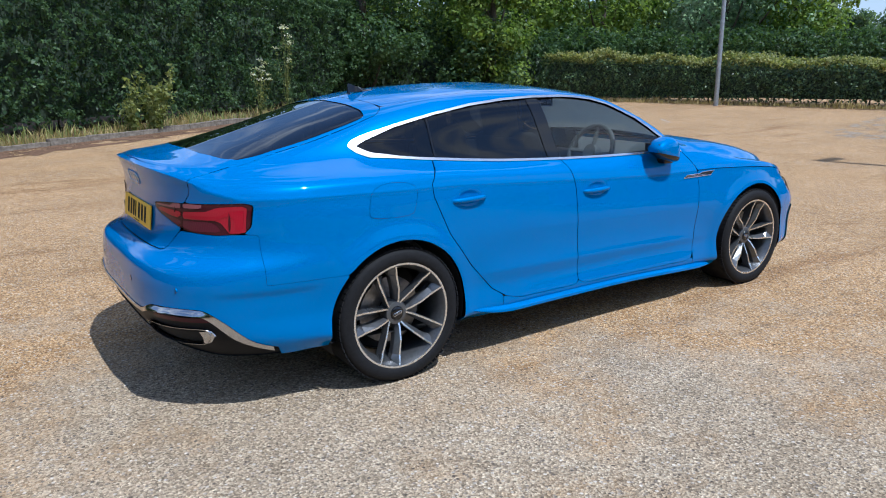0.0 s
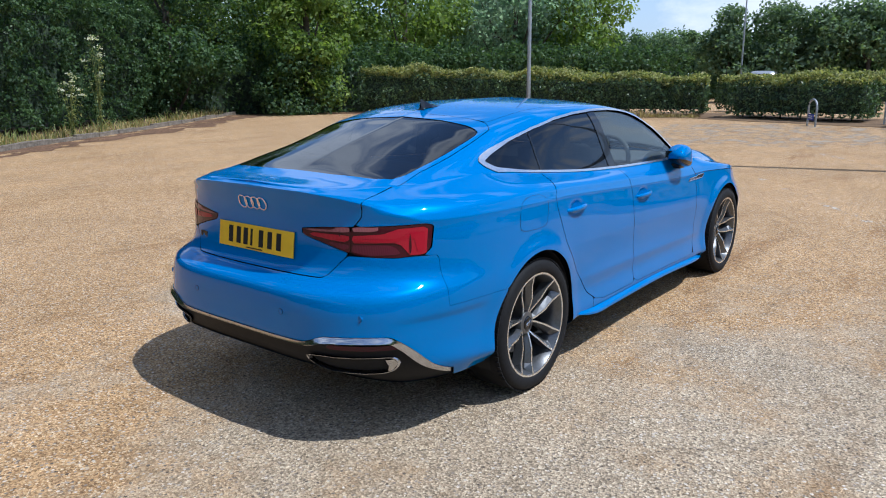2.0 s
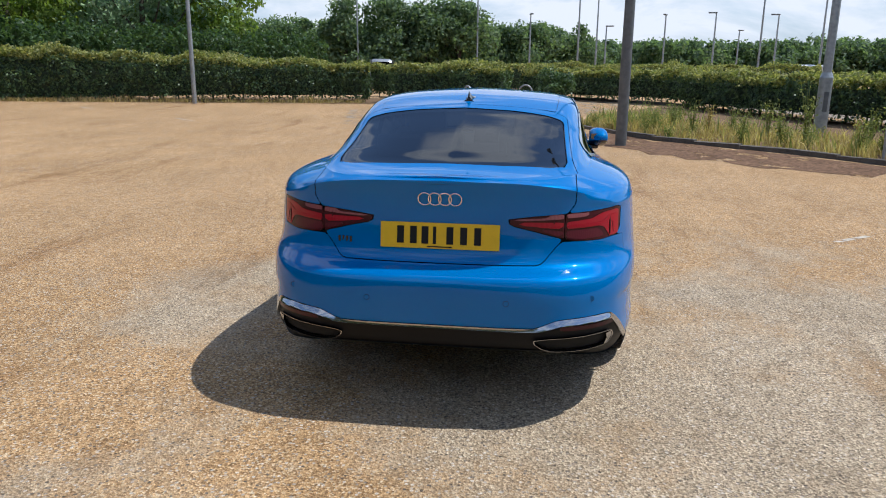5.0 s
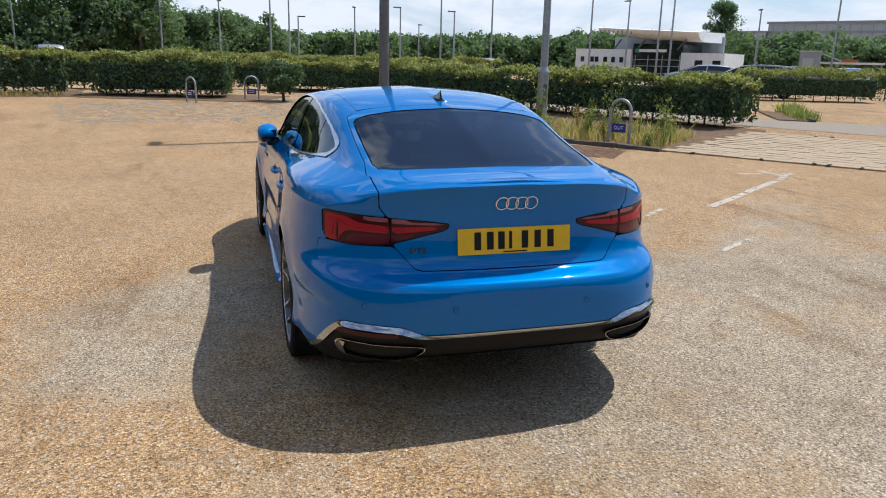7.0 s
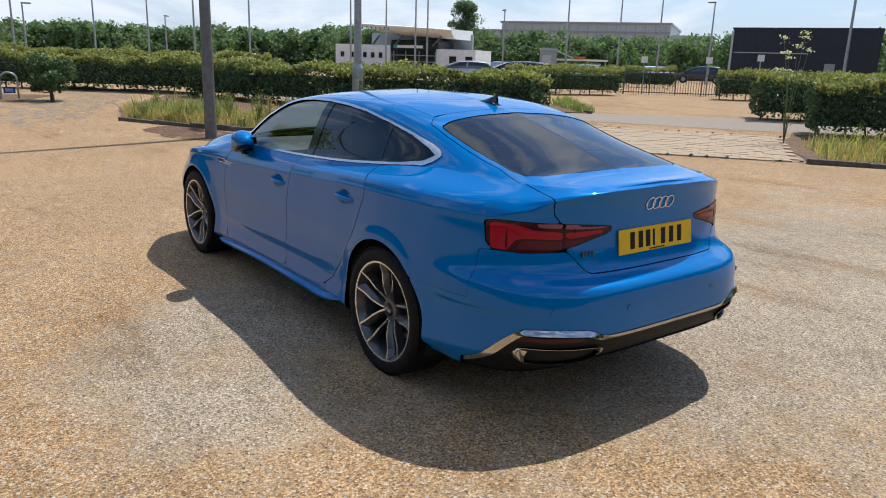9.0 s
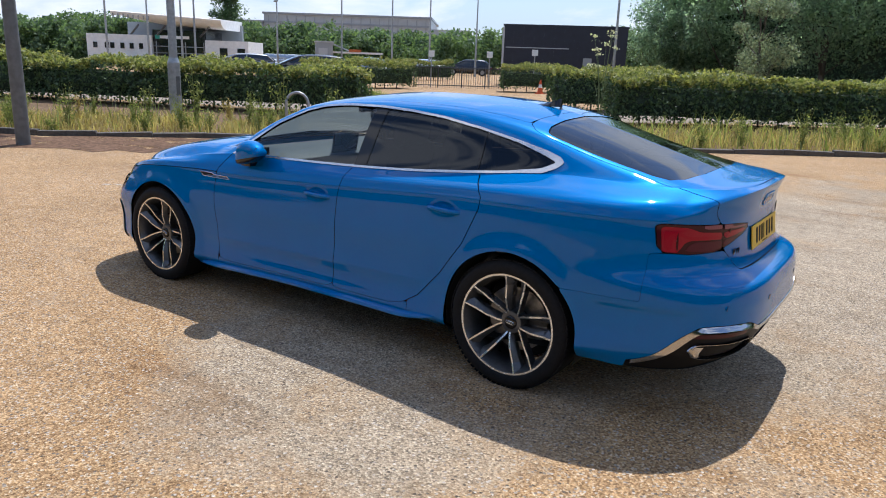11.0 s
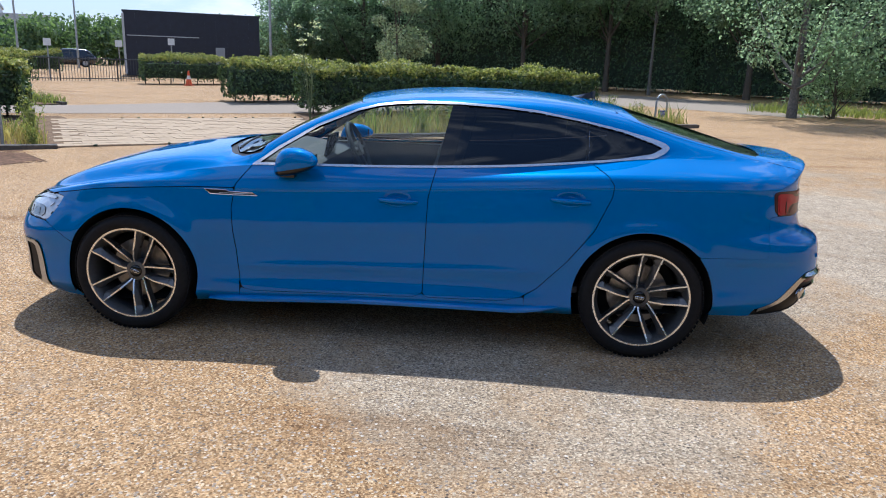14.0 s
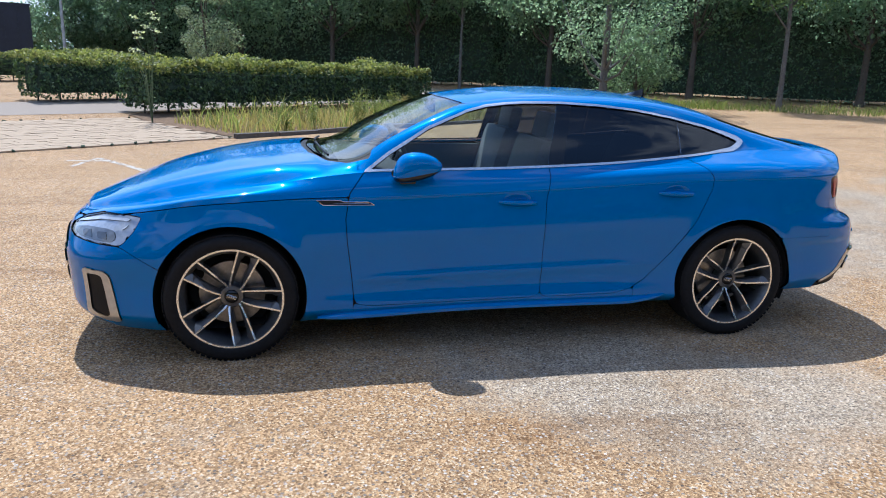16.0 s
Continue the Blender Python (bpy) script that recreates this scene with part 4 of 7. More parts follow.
    inner = [(2.185, .632), (2.17, .652), (2.10, .668), (2.00, .672), (1.955, .664), (1.950, .628), (1.965, .612), (2.06, .612), (2.15, .618)]
    body_panel("projector_housing", [("low", np.where(LX > 1.6, inside(inner, LX, LZ), -1))], M["head_grey"], hl, "grey lamp housing", (s,), 0.0, 0.004)
    for x0 in (1.99, 2.07):
        body_panel("projector", [("low", np.where(LX > 1.6, inside([(x0, .620), (x0 + .055, .624), (x0 + .058, .652), (x0 + .008, .656)], LX, LZ), -1))], M["head_dark"], hl, "dark projector lens", (s,), 0.002, 0.003)
    drl = [(2.185, .668), (2.12, .692), (2.03, .716), (1.90, .726), (1.87, .722), (1.935, .622), (1.945, .625), (1.893, .713), (2.03, .705), (2.12, .682)]
    body_panel("light_strip", [("low", np.where(LX > 1.6, inside(drl, LX, LZ), -1))], M["head_strip"], hl, "white daytime light strip", (s,), 0.0015, 0.003)
    bezel = np.minimum(F_HD - GAP, .006 - F_HD)
    body_panel("bezel", [("low", bezel)], M["gloss_black"], hl, "thin black lamp surround", (s,), 0.001, 0.006)
    # side intake with its silver frame
    outer = [(2.125, .475), (2.04, .47), (2.005, .468), (1.985, .44), (1.945, .215), (1.96, .205), (2.04, .21), (2.115, .24)]
    hole = [(2.10, .45), (2.045, .452), (2.025, .44), (1.995, .245), (2.01, .232), (2.045, .235), (2.09, .26)]
    f_o, f_h = inside(outer, LX, LZ), inside(hole, LX, LZ)
    fr = body_panel("intake_frame", [("low", np.where(LX > 1.8, np.minimum(f_o, -f_h), -1))], M["silver_plastic"], front_bumper, "silver air intake frame", (s,), 0.008, 0.02)
    body_panel("intake_mesh", [("low", np.where(LX > 1.8, f_h + .004, -1))], M["black_plastic"], fr, "black intake insert", (s,), 0.0015, 0.0)
    # sloping trim badge behind the front wheel
    bd = [(.985, .823), (.950, .7975), (.83, .7955), (.690, .7955), (.722, .8115), (.80, .8125), (.845, .8135), (.868, .8215), (.93, .8225)]
    wing_badge_line = bd
    if s < 0:
        fl = rounded([(-1.30, .965), (-1.545, .972), (-1.575, .85), (-1.56, .815), (-1.35, .81), (-1.325, .84)], times=2)
        flap_line = fl
grille = [(-1, .60), (.40, .60), (.52, .56), (.47, .40), (.36, .285), (-1, .285)]
gf = np.where(LX > 2.0, inside(grille, LY, LZ), -1)
gr = body_panel("grille", [("low", gf)], M["gloss_black"], front_bumper, "black grille", (1, -1), 0.004, 0.01)
body_panel("grille_frame", [("low", np.minimum(gf + .012, .004 - gf))], M["silver_plastic"], gr, "", (1, -1), 0.008, 0.01)
# dark inner shell behind the shut lines
shell = body_panel("inner_shell", [("low", np.minimum(arches - .012, 1.0 + 0 * LX))], M["shell_black"], car, "", (1, -1), -0.016, 0.0)
body_panel("headliner", [("top", np.minimum.reduce([-F_SC, -F_BL, -F_DLO, np.maximum(.60 - TX, -1)]) - .004)], M["cabin_grey"], car, "grey headlining", (1, -1), -0.022, 0.0)

bm = bmesh.new()
for i in range(len(LOW) - 1):
    a, b = LOW[i, 0], LOW[i + 1, 0]
    vs = [bm.verts.new((p[0], p[1] * k * 0.998, p[2] + .003)) for p, k in ((a, 1), (b, 1), (b, -1), (a, -1))]
    bm.faces.new(vs)
part("underbody", bm, M["shell_black"], car)
for s in (1, -1):
    for ax in (-AXLE, AXLE):
        bm = bmesh.new()
        ring = []
        for k in range(33):
            a = radians(-20 + 220 * k / 32)
            ring.append([bm.verts.new((ax + (ARCH + .003) * math.cos(a), y * s, WHEEL_R + (ARCH + .003) * math.sin(a))) for y in (.52, .875)])
        for A, B in zip(ring, ring[1:]):
            bm.faces.new((A[0], A[1], B[1], B[0]))
        bm.faces.new([r[0] for r in ring])
        part("wheel_arch_liner", bm, M["shell_black"], car)


# ---- wheels ----
def build_wheel(parent):
    w = new("wheel")
    w.parent = parent
    bm = bmesh.new()
    lathe(bm, [(.236, -.115), (.25, -.122), (.285, -.126), (.318, -.120), (.327, -.104), (.3325, -.075), (.333, -.02), (.333, .02), (.3325, .075), (.327, .102), (.316, .118), (.304, .1235), (.288, .1255), (.270, .124), (.262, .118), (.248, .108)], 72)
    for k in range(72):   # tread blocks on the shoulders
        a = 2 * math.pi * k / 72
        for y in (-.095, .098):
            m = Matrix.Rotation(-a, 4, "Y")
            box(bm, .3297, y, 0, .006, .026, .020, m)
    part("tyre", bm, M["rubber"], w, "black road tyre", True, 50)
    bm = bmesh.new()
    lathe(bm, [(.2455, -.11), (.232, -.10), (.225, .06), (.232, .088), (.2475, .1145), (.2595, .1165), (.2595, .110), (.250, .106)], 72)
    rim = part("rim", bm, M["rim_grey"], w, "grey alloy rim", True, 40)
    bm = bmesh.new()
    lathe(bm, [(.2490, .1080), (.2505, .1168), (.2560, .1182), (.2598, .1180), (.2606, .114)], 72)
    part("rim_lip", bm, M["rim_cut"], rim, "bright machined rim lip", True, 60)
    hub_y, lip_y = .058, .111
    for pair in range(5):
        for sd in (-1, 1):
            mid = radians(90 + 72 * pair)

            def pt(r, da, y):
                a = mid + sd * da
                return Vector((r * math.cos(a), y, r * math.sin(a)))
            # edge of the spoke that faces the wide window, and the edge inside the pair
            rows = [(.045, radians(36), radians(16), hub_y), (.075, radians(29), radians(13.5), hub_y + .012), (.13, radians(20.5), radians(9.0), hub_y + .032), (.20, radians(15.3), radians(6.4), lip_y - .012), (.222, radians(14.4), radians(4.0), lip_y - .004), (.249, radians(13.4), radians(8.0), lip_y + .004)]
            bm = bmesh.new()
            rings = []
            for r, o, i, y in rows:
                drop = .024 if r < .23 else .012
                ridge = .0080 / r
                rings.append([bm.verts.new(p) for p in (pt(r, o + .004, y - .05), pt(r, o, y), pt(r, o - ridge, y), pt(r, i, y - drop), pt(r, i - .005, y - .055))])
            for A, B in zip(rings, rings[1:]):
                for k in range(5):
                    bm.faces.new((A[k], A[(k + 1) % 5], B[(k + 1) % 5], B[k]))
            bm.faces.new(rings[0])
            bm.faces.new(rings[-1])
            sp = part("spoke", bm, M["rim_grey"], rim, "grey alloy spoke")
            bm = bmesh.new()
            rr = []
            for r, o, i, y in rows:
                ridge = .0086 / r
                rr.append([bm.verts.new(p) for p in (pt(r, o + .0012, y - .004), pt(r, o, y + .0012), pt(r, o - ridge, y + .0012), pt(r, o - ridge - .001, y - .003))])
            for A, B in zip(rr, rr[1:]):
                for k in range(4):
                    bm.faces.new((A[k], A[(k + 1) % 4], B[(k + 1) % 4], B[k]))
            part("machined_edge", bm, M["rim_cut"], sp.parent, "bright machined spoke edge")
    bm = bmesh.new()
    lathe(bm, [(0.0001, .0), (.062, .0), (.064, .045), (.055, .062), (.036, .066), (.034, .058)], 32)
    part("hub", bm, M["rim_grey"], rim, "", True, 40)
    bm = bmesh.new()
    lathe(bm, [(.0345, .056), (.034, .067), (.030, .0705), (.012, .0722), (.0001, .0724)], 32)
    part("centre_cap", bm, M["gloss_black"], rim, "black centre cap", True, 60)
    for k in range(4):
        bm = bmesh.new()
        c = -.0165 + .011 * k
        tube(bm, [(c + .0072 * math.cos(a), .0728, .0072 * math.sin(a)) for a in (2 * math.pi * j / 16 for j in range(16))], .0013, 5, True)
        part("cap_ring", bm, M["chrome"], rim)
    for k in range(5):
        a = radians(90 + 36 + 72 * k)
        bm = bmesh.new()
        cyl(bm, (.050 * math.cos(a), .035, .050 * math.sin(a)), (.050 * math.cos(a), .058, .050 * math.sin(a)), .0105, .0095, 6)
        part("wheel_bolt", bm, M["steel"], rim, "steel wheel bolt")
    bm = bmesh.new()
    lathe(bm, [(.06, -.01), (.165, -.01), (.165, -.035), (.06, -.035)], 48)
    part("brake_disc", bm, M["steel"], w, "steel brake disc")
    bm = bmesh.new()
    arc = [radians(16 + 8 * k) for k in range(8)]
    outline = [(.172 * math.cos(a), .172 * math.sin(a)) for a in arc] + [(.115 * math.cos(a), .115 * math.sin(a)) for a in arc[::-1]]
    prism(bm, outline, .06, Matrix.Translation((0, .01, 0)) @ Matrix.Rotation(radians(90), 4, "X"))
    part("brake_caliper", bm, M["steel"], w, "grey brake caliper")
    bm = bmesh.new()
    lathe(bm, [(.0001, -.07), (.215, -.07)], 32)
    part("backing_plate", bm, M["shell_black"], w)
    return w


TURN = {(-1, 1): -9.5, (1, 1): -22, (-1, -1): 19, (1, -1): -14}
first = build_wheel(car)
wheels = [first]
for ax, s in ((-1, 1), (1, 1), (-1, -1), (1, -1)):
    w = first if not wheels[1:] and (ax, s) == (-1, 1) else copy_thing(first, Matrix())
    w.parent = car
    m = Matrix.Translation((AXLE * ax, .782 * s, WHEEL_R))
    if s < 0:
        m = m @ Matrix.Rotation(math.pi, 4, "Z")
    w.matrix_basis = m @ Matrix.Rotation(radians(TURN[(ax, s)]), 4, "Y")
    if w is not first:
        wheels.append(w)


# ---- handles, mirrors, aerial, badges, plate, exhausts, wipers ----
def low_y(x, z):
    """Half width of the body at x, z along its side."""
    i = int(np.argmin(np.abs(LX[:, 20] - x) + (LY[:, 20] < .5)))
    return float(np.interp(z, LZ[i], LY[i]))


bm = bmesh.new()
tube(bm, [(x, -low_y(x, z) - .0002, z) for x, z in flap_line], .0008, 5, True)
part("fuel_flap_seam", bm, M["shell_black"], car)
for s in (1, -1):
    tb = new("wing_badge")
    tb.parent = car
    tb["label"] = "dark slanted wing trim with a bright edge"
    bm = bmesh.new()
    tube(bm, [(x, (low_y(x, z) + .003) * s, z) for x, z in wing_badge_line], .0024, 6, True)
    part("badge_edge", bm, M["chrome"], tb, "bright edge", True)
    bm = bmesh.new()
    bm.faces.new([bm.verts.new((x, (low_y(x, z) + .0035) * s, z)) for x, z in wing_badge_line])
    part("badge_insert", bm, M["shell_black"], tb)
    bm = bmesh.new()
    tube(bm, [(x, (low_y(x, .804) + .004) * s, .8045) for x in (.90, .80, .72)], .0012, 6)
    part("badge_rib", bm, M["chrome"], tb, "thin bright rib", True)
    for x0, z0 in ((-.085, .795), (-1.005, .842)):
        y0 = low_y(x0, z0)
        hd = new("door_handle")
        hd.parent = car
        bm = bmesh.new()
        rings = []
        for k in range(13):
            u = k / 12
            x = x0 + .112 - .224 * u
            bulge = math.sin(math.pi * min(1, max(0, u))) ** 0.45
            h = .0135 * (0.55 + 0.45 * bulge)
            yy = y0 + .004 + .028 * bulge
            zz = z0 + .010 - .020 * u * 0.3
            rings.append([bm.verts.new((x, (yy + dy * (0.3 + bulge * .7)) * s, zz + dz * h)) for dy, dz in ((.008, 0), (.004, .8), (-.006, 1), (-.014, .7), (-.014, -.7), (-.006, -1), (.004, -.8))])
        for A, B in zip(rings, rings[1:]):
            for k in range(7):
                bm.faces.new((A[k], A[(k + 1) % 7], B[(k + 1) % 7], B[k]))
        bm.faces.new(rings[0])
        bm.faces.new(rings[-1])
        part("grip", bm, P_, hd, "", True, 60)
    mir = new("door_mirror")
    mir.parent = car
    side = rounded([(.596, .928), (.590, .985), (.566, 1.040), (.520, 1.066), (.450, 1.068), (.392, 1.048), (.358, 1.020), (.350, .990), (.385, .958), (.450, .930), (.530, .912), (.580, .910)], times=2)
    cx_, cz_ = .470, .990
    slices = ((.790, .55, .012), (.800, .78, .010), (.820, .92, .006), (.846, 1.0, .0), (.872, .99, -.006), (.896, .93, -.012), (.915, .80, -.018), (.927, .58, -.024), (.931, .25, -.027))
    shell_bm = bmesh.new()
    rings = [[shell_bm.verts.new((cx_ + dx + (x - cx_) * k, y * s, cz_ + (z - cz_) * k - .02 * (y - .87))) for x, z in side] for y, k, dx in slices]
    for A, B in zip(rings, rings[1:]):
        for k in range(len(A)):
            shell_bm.faces.new((A[k], A[(k + 1) % len(A)], B[(k + 1) % len(A)], B[k]))
    shell_bm.faces.new(rings[0])
    shell_bm.faces.new(rings[-1])
    bmesh.ops.recalc_face_normals(shell_bm, faces=shell_bm.faces)

    def sliced(source, *planes):
        piece = source.copy()
        for co, no in planes:
            bmesh.ops.bisect_plane(piece, geom=piece.verts[:] + piece.edges[:] + piece.faces[:], plane_co=co, plane_no=no, clear_inner=True)
        return piece
    seam, tilt_up = (.59, .9, .936), Vector((.20, 0, 1))
    part("mirror_cap", sliced(shell_bm, (seam, tilt_up)), P_, mir, "", True, 60)
    part("mirror_base", sliced(shell_bm, (seam, -tilt_up)), M["gloss_black"], mir, "black mirror underside", True, 60)
    shell_bm.free()
    bm = bmesh.new()
    box(bm, .520, .800 * s, .918, .085, .13, .030, None, .010)
    box(bm, .545, .780 * s, .940, .10, .03, .05, None, .008)
    part("mirror_arm", bm, M["gloss_black"], mir)
    bm = bmesh.new()
    box(bm, .372, .853 * s, 1.008, .006, .110, .046, None, .002)
    part("mirror_glass", bm, M["mirror_dark"], mir, "mirror glass")
    bm = bmesh.new()
    tube(bm, [(x, y * s, .936 - (x - .59) * .20 + .006) for x, y in ((.597, .82), (.592, .855), (.575, .890), (.54, .913), (.49, .923))], .0022, 6)
    part("repeater", bm, M["chrome"], mir, "thin clear indicator strip", True)
# exhaust surrounds and reflectors
for s in (1, -1):
    def rear_pt(y, z, out=0.0):
        """A point of the tail at height z and distance y from the middle, moved back by out."""
        xs = [float(np.interp(z, LZ[i], LX[i])) for i in range(72)]
        ys = [float(np.interp(z, LZ[i], LY[i])) for i in range(72)]
        return Vector((float(np.interp(y, ys, xs)) - out, y * s, z))
    ex = new("exhaust_surround")
    ex.parent = rear_bumper
    mid_y, mid_z = .60, .367
    loops = []
    for grow, out in ((1.03, .002), (1.02, .008), (.975, .008), (.965, .002), (.94, -.004), (.90, -.030)):
        loops.append([rear_pt(mid_y + (y - mid_y) * (1 + (grow - 1) * .5), mid_z + (z - mid_z) * grow, out) for y, z in EXHAUST])
    for nm, rows, mt, lb in (("rim_trim", loops[:4], M["bumper_chrome"], "bright exhaust trim"), ("funnel", loops[3:], M["gloss_black"], "black exhaust funnel")):
        bm = bmesh.new()
        grid = [[bm.verts.new(p) for p in row] for row in rows]
        for A, B in zip(grid, grid[1:]):
            for k in range(len(A)):
                bm.faces.new((A[k], A[(k + 1) % len(A)], B[(k + 1) % len(A)], B[k]))
        part(nm, bm, mt, ex, lb, True, 30)
    bm = bmesh.new()
    bm.faces.new([bm.verts.new(rear_pt(mid_y + (y - mid_y) * .95, mid_z + (z - mid_z) * .9, -.026)) for y, z in EXHAUST])
    part("opening", bm, M["shell_black"], ex, "dark exhaust opening")
    bm = bmesh.new()
    facet = [(.738, .397), (.760, .398), (.769, .376), (.746, .344), (.734, .342), (.744, .370)]
    front_v, back_v = [[bm.verts.new(rear_pt(y, z, o)) for y, z in facet] for o in (.006, -.02)]
    bm.faces.new(front_v)
    for k in range(6):
        bm.faces.new((front_v[k], front_v[(k + 1) % 6], back_v[(k + 1) % 6], back_v[k]))
    part("end_facet", bm, M["bumper_chrome"], ex, "bright end facet")
    body_panel("reflector", [("low", np.where(behind, np.minimum.reduce([LY - .53, .78 - LY, LZ - .438 , .458 - LZ]), -1))], M["lamp_dark"], rear_bumper, "dark red reflector", (s,), 0.001, 0.004)
for y, z in ((.30, .562), (.66, .572), (-.30, .562), (-.66, .572)):
    xs = [float(np.interp(z, LZ[i], LX[i])) for i in range(72)]
    ys = [float(np.interp(z, LZ[i], LY[i])) for i in range(72)]
    x = float(np.interp(abs(y), ys, xs))
    bm = bmesh.new()
    cyl(bm, (x + .01, y, z), (x - .0015, y, z), .0115, .0110, 20)
    part("parking_sensor", bm, P_, rear_bumper, "small round blue sensor")
    bm = bmesh.new()
    tube(bm, [(x - .0008, y + .0122 * math.cos(a), z + .0122 * math.sin(a)) for a in (2 * math.pi * j / 18 for j in range(18))], .0009, 5, True)
    part("sensor_ring", bm, M["shell_black"], rear_bumper)
# shark fin aerial
bm = bmesh.new()
prof = [(-.10, 0), (-.085, .006), (-.06, .012), (-.02, .024), (.03, .046), (.055, .06), (.066, .058), (.060, .03), (.068, .008), (.075, 0)]
ztop = 1.352
for (xa, za), (xb, zb) in zip(prof, prof[1:]):
    wa, wb = .032 * (1 - za / .066) + .003, .032 * (1 - zb / .066) + .003
    vs = [bm.verts.new((-1.13 - x, y, ztop - .022 * (x + .1) / .17 + .004 + z)) for x, y, z in ((xa, -wa, za * .2), (xa, 0, za), (xb, 0, zb), (xb, -wb, zb * .2))]
    bm.faces.new(vs)
    vs = [bm.verts.new((-1.13 - x, y, ztop - .022 * (x + .1) / .17 + .004 + z)) for x, y, z in ((xa, wa, za * .2), (xb, wb, zb * .2), (xb, 0, zb), (xa, 0, za))]
    bm.faces.new(vs)
bmesh.ops.remove_doubles(bm, verts=bm.verts, dist=.0005)
part("roof_aerial", bm, M["gloss_black"], car, "black shark fin aerial", True, 70)
def tail_x(y, z):
    """Where the tail's skin lies at height z and distance y from the middle."""
    xs = [float(np.interp(z, LZ[i], LX[i])) for i in range(72)]
    ys = [float(np.interp(z, LZ[i], LY[i])) for i in range(72)]
    return float(np.interp(abs(y), ys, xs))


# four rings on the tailgate, drawn as plain shapes
ring_badge = new("ring_badge")
ring_badge.parent = tailgate
for k in range(4):
    bm = bmesh.new()
    cy = (-.0665 + .0443 * k)
    tube(bm, [(tail_x(cy + .0278 * math.cos(a), .978 + .0278 * math.sin(a)) - .0035, cy + .0278 * math.cos(a), .978 + .0278 * math.sin(a)) for a in (2 * math.pi * j / 28 for j in range(28))], .0034, 6, True)
    part("ring", bm, M["chrome"], ring_badge, "", True, 80)
ring_badge.matrix_basis = Matrix.Translation((0, 0, 0))
ring_badge["label"] = "four linked chrome rings"
# yellow plate, its writing as plain bars
plate = new("number_plate")
plate.parent = tailgate
bm = bmesh.new()
leant = Matrix.Translation((-2.3618, 0, .816)) @ Matrix.Rotation(radians(7.5), 4, "Y")
box(bm, 0, 0, 0, .006, .522, .113, leant, .002)
part("plate_board", bm, M["plate_yellow"], plate, "yellow rear plate")
for y in (.172, .115, .064, .022, -.045, -.105, -.166):
    bm = bmesh.new()
    box(bm, -.0035, y, .002, .002, .030 if abs(y - .022) > .01 else .014, .076, leant)
    part("bar", bm, M["shell_black"], plate)
bm = bmesh.new()
box(bm, -.0035, 0, -.048, .002, .11, .005, leant)
part("small_bar", bm, M["shell_black"], plate)
for k in range(4):
    y = .402 + .018 * k
    j, i = int(np.argmin(np.abs(LZ[0] - .782))), int(np.argmin(np.abs(LY[:72, int(np.argmin(np.abs(LZ[0] - .782)))] - y)))
    bm = bmesh.new()
    box(bm, float(LX[i, j]) - .002, y, .782, .004, .010, .026)
    part("model_bar", bm, M["gloss_black"], tailgate)
# wipers
for y0, y1 in ((.50, .02), (-.05, -.55)):
    bm = bmesh.new()
    pts = [(.965 - .12 * abs(y0 + (y1 - y0) * u) ** 1.7 * 1.2 - .02, y0 + (y1 - y0) * u) for u in (0, .25, .5, .75, 1)]
    tube(bm, [(x, y, float(Z_C(x)) - .06 * abs(y) ** 2 + .012) for x, y in pts], .007, 6)
    part("wiper", bm, M["black_plastic"], car, "black wiper blade")

# ---- cabin ----
def soft_box(name, cx, cy, cz, sx, sy, sz, mat, tilt=0.0, bev=.04, parent=car, label=""):
    bm = bmesh.new()
    box(bm, 0, 0, 0, sx, sy, sz, None, bev)
    bmesh.ops.transform(bm, matrix=pose(cx, cy, cz, 0, tilt, 0), verts=bm.verts)
    return part(name, bm, mat, parent, label, True, 50)


for y in (.36, -.36):
    st = new("front_seat")
    st.parent = car
    soft_box("seat_base", .05, y, .52, .52, .50, .16, M["cabin_grey"], -6, .05, st)
    soft_box("seat_back", -.28, y, .83, .14, .48, .58, M["cabin_grey"], -16, .055, st)
    soft_box("headrest", -.40, y, 1.17, .09, .26, .17, M["cabin_grey"], -12, .035, st)
soft_box("rear_bench", -.95, 0, .55, .50, 1.26, .16, M["cabin_grey"], -6, .05)
soft_box("rear_backrest", -1.28, 0, .82, .14, 1.24, .50, M["cabin_grey"], -22, .05)
for y in (.36, -.36):
    soft_box("rear_headrest", -1.40, y, 1.10, .08, .26, .12, M["cabin_grey"], -15, .03)
soft_box("dashboard", .66, 0, .86, .42, 1.40, .20, M["cabin_dark"], -8, .06)
soft_box("dash_screen", .47, 0, 1.0, .02, .25, .14, M["gloss_black"], -12, .006)
soft_box("centre_console", .22, 0, .60, .8, .22, .22, M["cabin_dark"], 0, .03)
soft_box("parcel_shelf", -1.75, 0, .98, .55, 1.05, .03, M["cabin_dark"], -4, .01)
soft_box("cabin_floor", -.1, 0, .34, 2.0, 1.60, .04, M["cabin_dark"], 0, .01)
for s in (1, -1):
    soft_box("door_card", .15, .735 * s, .74, .95, .05, .42, M["cabin_dark"], 0, .02)
    soft_box("door_card", -.72, .725 * s, .76, .70, .05, .42, M["cabin_dark"], 0, .02)
soft_box("rear_view_mirror", .24, 0, 1.26, .03, .22, .07, M["gloss_black"], 0, .01)
bm = bmesh.new()
mw = pose(.36, -.36, .94, 0, -66, 0)
tube(bm, [mw @ Vector((.18 * math.cos(a), .18 * math.sin(a), 0)) for a in (2 * math.pi * j / 28 for j in range(28))], .016, 8, True)
